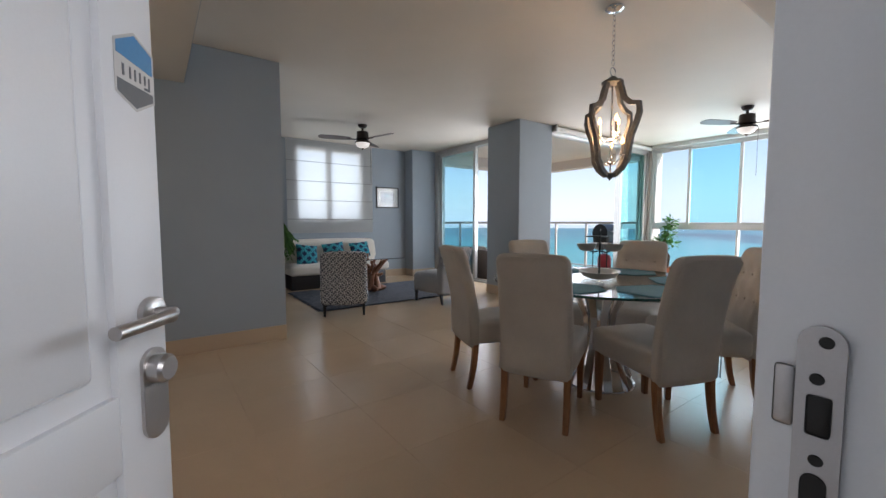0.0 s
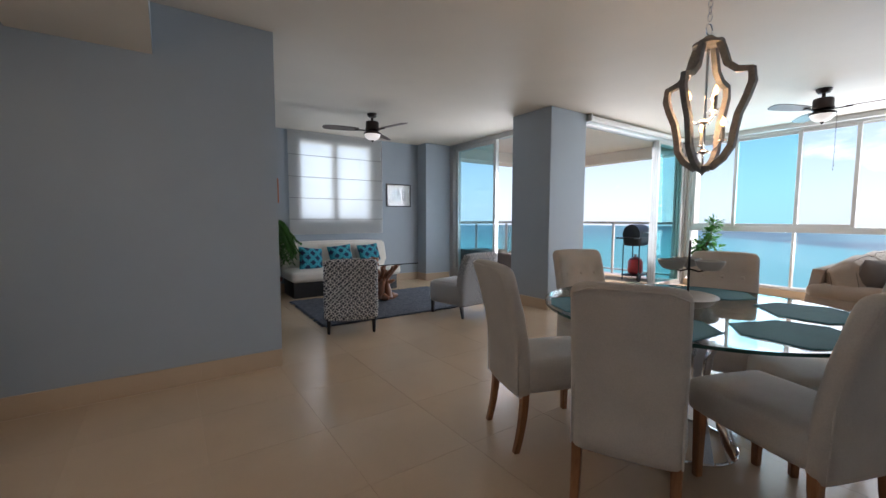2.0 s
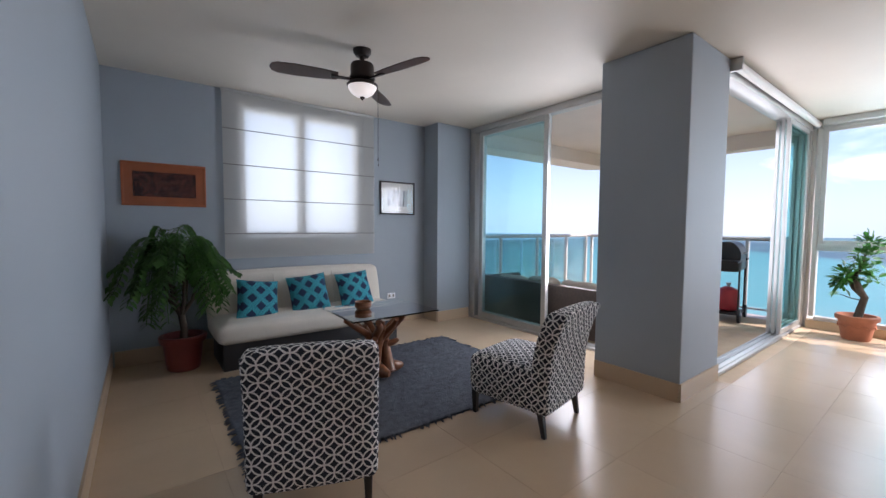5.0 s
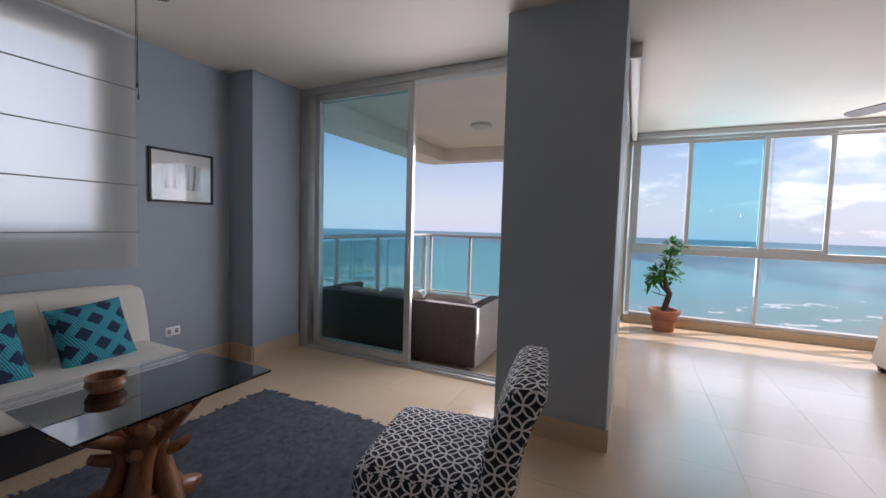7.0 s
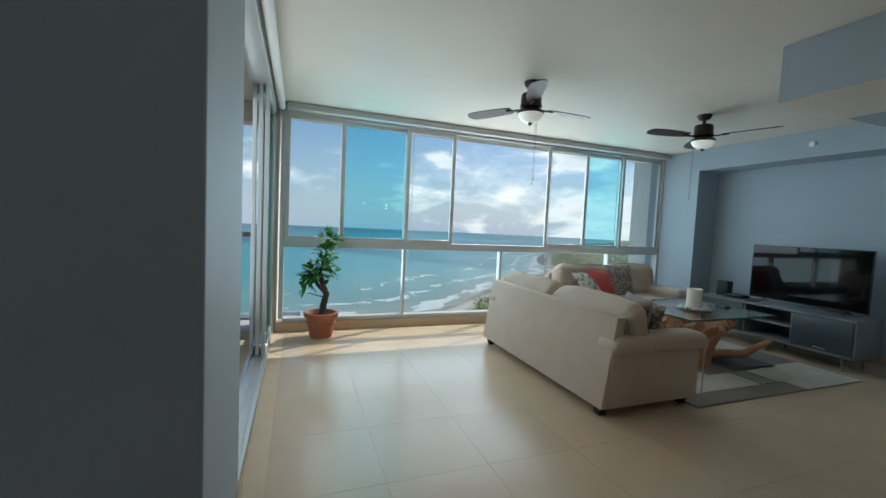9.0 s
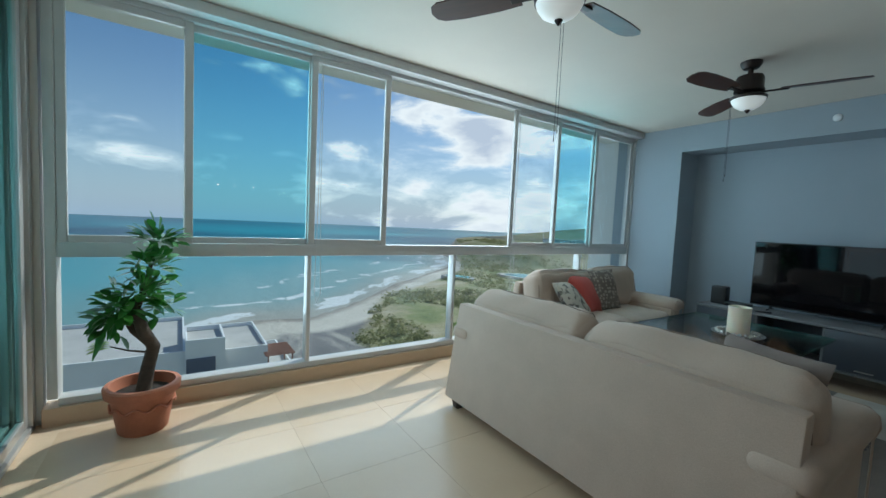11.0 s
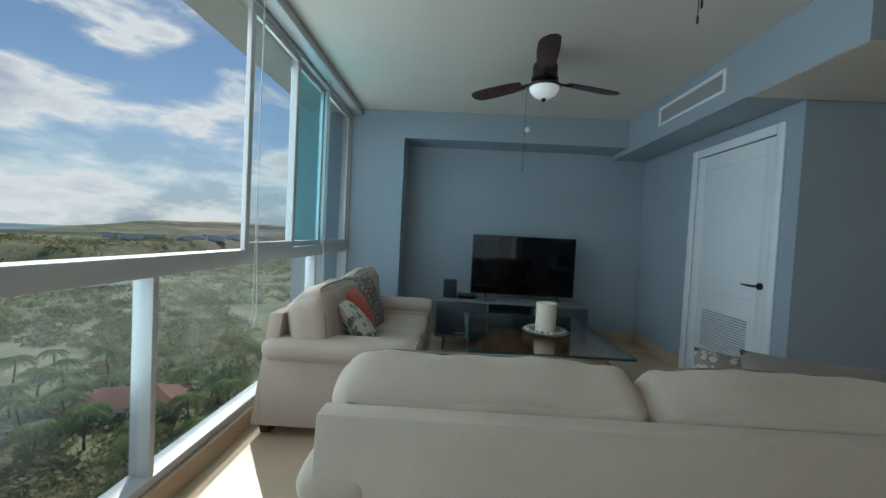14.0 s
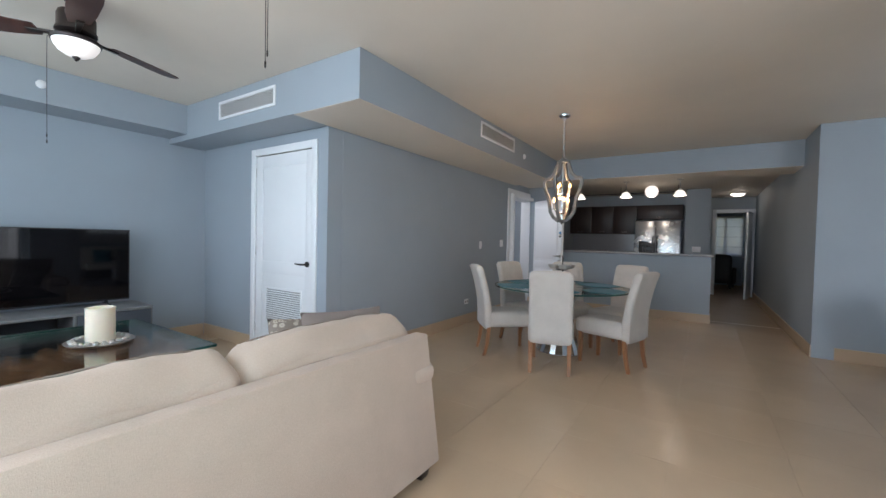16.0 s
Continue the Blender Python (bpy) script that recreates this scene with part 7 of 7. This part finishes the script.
for s in range(7):
    zz = 2.2 + 3.1 * s
    for y in (8.0, 11.5, 15.0, 18.5, 22.0, 25.5, 29.0, 32.5):
        wd = part("window", box(-0.06, 0.04, y - 0.8, y + 0.8, zz, zz + 1.5), WHITEMETAL, apt, smooth=False)
        part("pane", box(-0.09, -0.06, y - 0.72, y + 0.72, zz + 0.08, zz + 1.42), DARKGLASS, wd, smooth=False)
    if zz + 1.5 < 19:
        for x, y in ((-3.2, -6.3), (-3.2, -4.3), (-3.2, -2.3), (-3.2, -0.4), (-1.8, -8.25)):
            wd = part("window", box(x - 0.06, x + 0.04, y - 0.62, y + 0.62, zz, zz + 1.5), WHITEMETAL, apt, smooth=False)
            part("pane", box(x - 0.09, x - 0.06, y - 0.54, y + 0.54, zz + 0.08, zz + 1.42), DARKGLASS, wd, smooth=False)
    if zz + 1.5 < 22:
        for x in (0.0, 3.5, 7.0, 10.5):
            wd = part("window", box(x - 0.7, x + 0.7, -9.06, -8.96, zz, zz + 1.7), WHITEMETAL, apt, smooth=False)
            part("pane", box(x - 0.62, x + 0.62, -9.09, -9.06, zz + 0.08, zz + 1.62), DARKGLASS, wd, smooth=False)
            part("balcony", box(x - 1.1, x + 1.1, -10.0, -9.1, zz - 0.5, zz - 0.3), RENDERW, apt, smooth=False)
for x0, x1, y0, y1, zt in ((-1.6, 4.5, -8.6, -4.9, 25.2), (-3.0, 1.5, -6.8, -2.2, 21.9)):
    pg = part("pergola_beam", box(x0, x1, y0, y0 + 0.18, zt, zt + 0.2), PERGOLA, apt, smooth=False)
    part("pergola_beam", box(x0, x1, y1 - 0.18, y1, zt, zt + 0.2), PERGOLA, apt, smooth=False)
    for k in range(14):
        x = x0 + 0.1 + (x1 - x0 - 0.3) * k / 13
        part("pergola_slat", box(x, x + 0.14, y0 - 0.3, y1 + 0.3, zt + 0.2, zt + 0.34), PERGOLA, apt, smooth=False)
    for x in (x0 + 0.1, x1 - 0.3):
        for y in (y0, y1 - 0.18):
            part("pergola_post", box(x, x + 0.2, y, y + 0.18, zt - 2.7, zt), PERGOLA, apt, smooth=False)
# red-roofed house among the palms
hs = thing("house", 74, -79, ground_height(74, -79, inland(74, -79)) - 0.5, 21, "low house with a clay-coloured hipped roof among palms", "house")
part("wall", box(-9, 9, -5, 5, 0, 3.4), RENDERW, hs, smooth=False)
bm = bmesh.new()
vs = [bm.verts.new(v) for v in ((-10, -6, 3.4), (10, -6, 3.4), (10, 6, 3.4), (-10, 6, 3.4), (-4.5, 0, 6.0), (4.5, 0, 6.0))]
for f in ((0, 1, 5, 4), (1, 2, 5), (2, 3, 4, 5), (3, 0, 4), (3, 2, 1, 0)):
    bm.faces.new([vs[i] for i in f])
part("roof", bm, ROOFTILE, hs, smooth=False)
for x in (-4.5, 0, 4.5):
    wd = part("window", box(x - 0.8, x + 0.8, 4.96, 5.06, 1.0, 2.4), DARKGLASS, hs, smooth=False)
# far white buildings and pools
rng = random.Random(14)
for k in range(16):
    a, r = radians(rng.uniform(138, 152)), rng.uniform(520, 780)
    x, y = r * math.sin(a), r * math.cos(a)
    fb = thing("far_building", x, y, ground_height(x, y, inland(x, y)) - 1, rng.uniform(0, 90), "small white building far along the coast", "building", "far white buildings")
    w, l, h = rng.uniform(6, 14), rng.uniform(10, 26), rng.uniform(5, 9)
    part("wall", box(-w, w, -l / 2, l / 2, 0, h), RENDERW, fb, smooth=False)
    part("roof", box(-w - 0.4, w + 0.4, -l / 2 - 0.4, l / 2 + 0.4, h, h + 0.6), ROOFC, fb, smooth=False)
POOL = plain("pool_water", (0.05, 0.42, 0.48), 0.12, vary=0.1, scale=0.2)
for x, y, rx, ry in ((228, -228, 17, 11), (247, -174, 10, 6)):
    out = [(rx * (1 + 0.18 * math.sin(3 * t)) * math.cos(t), ry * (1 + 0.15 * math.cos(2 * t)) * math.sin(t)) for t in (2 * math.pi * k / 40 for k in range(40))]
    pool = thing("pool", x, y, ground_height(x, y, inland(x, y)) + 1.6, 20, "turquoise free-form swimming pool on pale paving", "pool")
    part("water", slab(out, 0.0, 0.25), POOL, pool)
    part("paving", slab([(1.35 * p, 1.4 * q) for p, q in out], -3.0, 0.0), ROOFC, pool)

# cloud backdrop beyond the coast
n = Nodes("cloud_backdrop")
v = n.scaled(n.coord(), (1 / 900.0, 1 / 900.0, 1 / 330.0))
puff = n.noise(1.0, 9, 0.55, v, 0.25)
broad = n.noise(0.45, 3, 0.5, v)
sepz = n.t.nodes.new("ShaderNodeSeparateXYZ")
n.put(n.coord(), sepz.inputs[0])
south = n.math("MULTIPLY", n.math("ADD", n.math("MULTIPLY", sepz.outputs[1], -1.0), 600.0), 1 / 3000.0, True)
cover = n.math("ADD", n.math("ADD", n.math("MULTIPLY", puff, 0.7), n.math("MULTIPLY", broad, 0.45)), n.math("MULTIPLY", south, 0.16))
dens = n.math("MULTIPLY", n.math("SUBTRACT", cover, 0.695), 9.0, True)
core = n.math("MULTIPLY", n.math("SUBTRACT", cover, 0.755), 6.0, True)
glow = n.node("ShaderNodeEmission", 0, Color=n.mix(dens, (0.62, 0.74, 0.92), n.mix(core, (1.0, 0.98, 0.96), (0.50, 0.54, 0.64))), Strength=n.math("ADD", 0.95, n.math("MULTIPLY", dens, 0.65)))
haze = n.math("SUBTRACT", 0.95, n.math("MULTIPLY", sepz.outputs[2], 1 / 1500.0), True)
dens = n.math("MAXIMUM", dens, n.math("POWER", haze, 1.5))
void = n.node("ShaderNodeBsdfTransparent", 0)
mixer = n.t.nodes.new("ShaderNodeMixShader")
n.put(dens, mixer.inputs[0])
n.put(void, mixer.inputs[1])
n.put(glow, mixer.inputs[2])
n.t.links.new(mixer.outputs[0], n.out.inputs[0])
bm = bmesh.new()
rows = []
for e in range(13):
    el = radians(-3.0 + 39.0 * e / 12)
    rows.append([bm.verts.new((4200 * math.cos(el) * math.sin(radians(a)), 4200 * math.cos(el) * math.cos(radians(a)), 4200 * math.sin(el))) for a in range(-85, 226, 5)])
for a, b in zip(rows, rows[1:]):
    for k in range(len(a) - 1):
        bm.faces.new((a[k], a[k + 1], b[k + 1], b[k]))
clouds = structure("backdrop", bm, n.m, "hazy horizon sky with distant white cumulus clouds")

# ---- floor tiles ----
T = 0.5925
tile_mesh = mesh_of(box(-T / 2 + 0.0007, T / 2 - 0.0007, -T / 2 + 0.0007, T / 2 - 0.0007, -0.002, 0.0), "floor_tile", TILE, False)
for i in range(-9, 7):
    for j in range(-9, 8):
        x, y = 4.80 + T / 2 + T * i, 3.315 + T / 2 + T * j
        if x > 8.6 or y > 7.6 or y < -2.6 or (x > 5.5 and y > 4.2) or (x < 1.0 and y > 4.2) or (x < 4.5 and y < -0.5) or x < -0.6:
            continue
        tl = new("floor_tile", tile_mesh)
        tl.parent = floor
        tl.location = (x, y, 0)
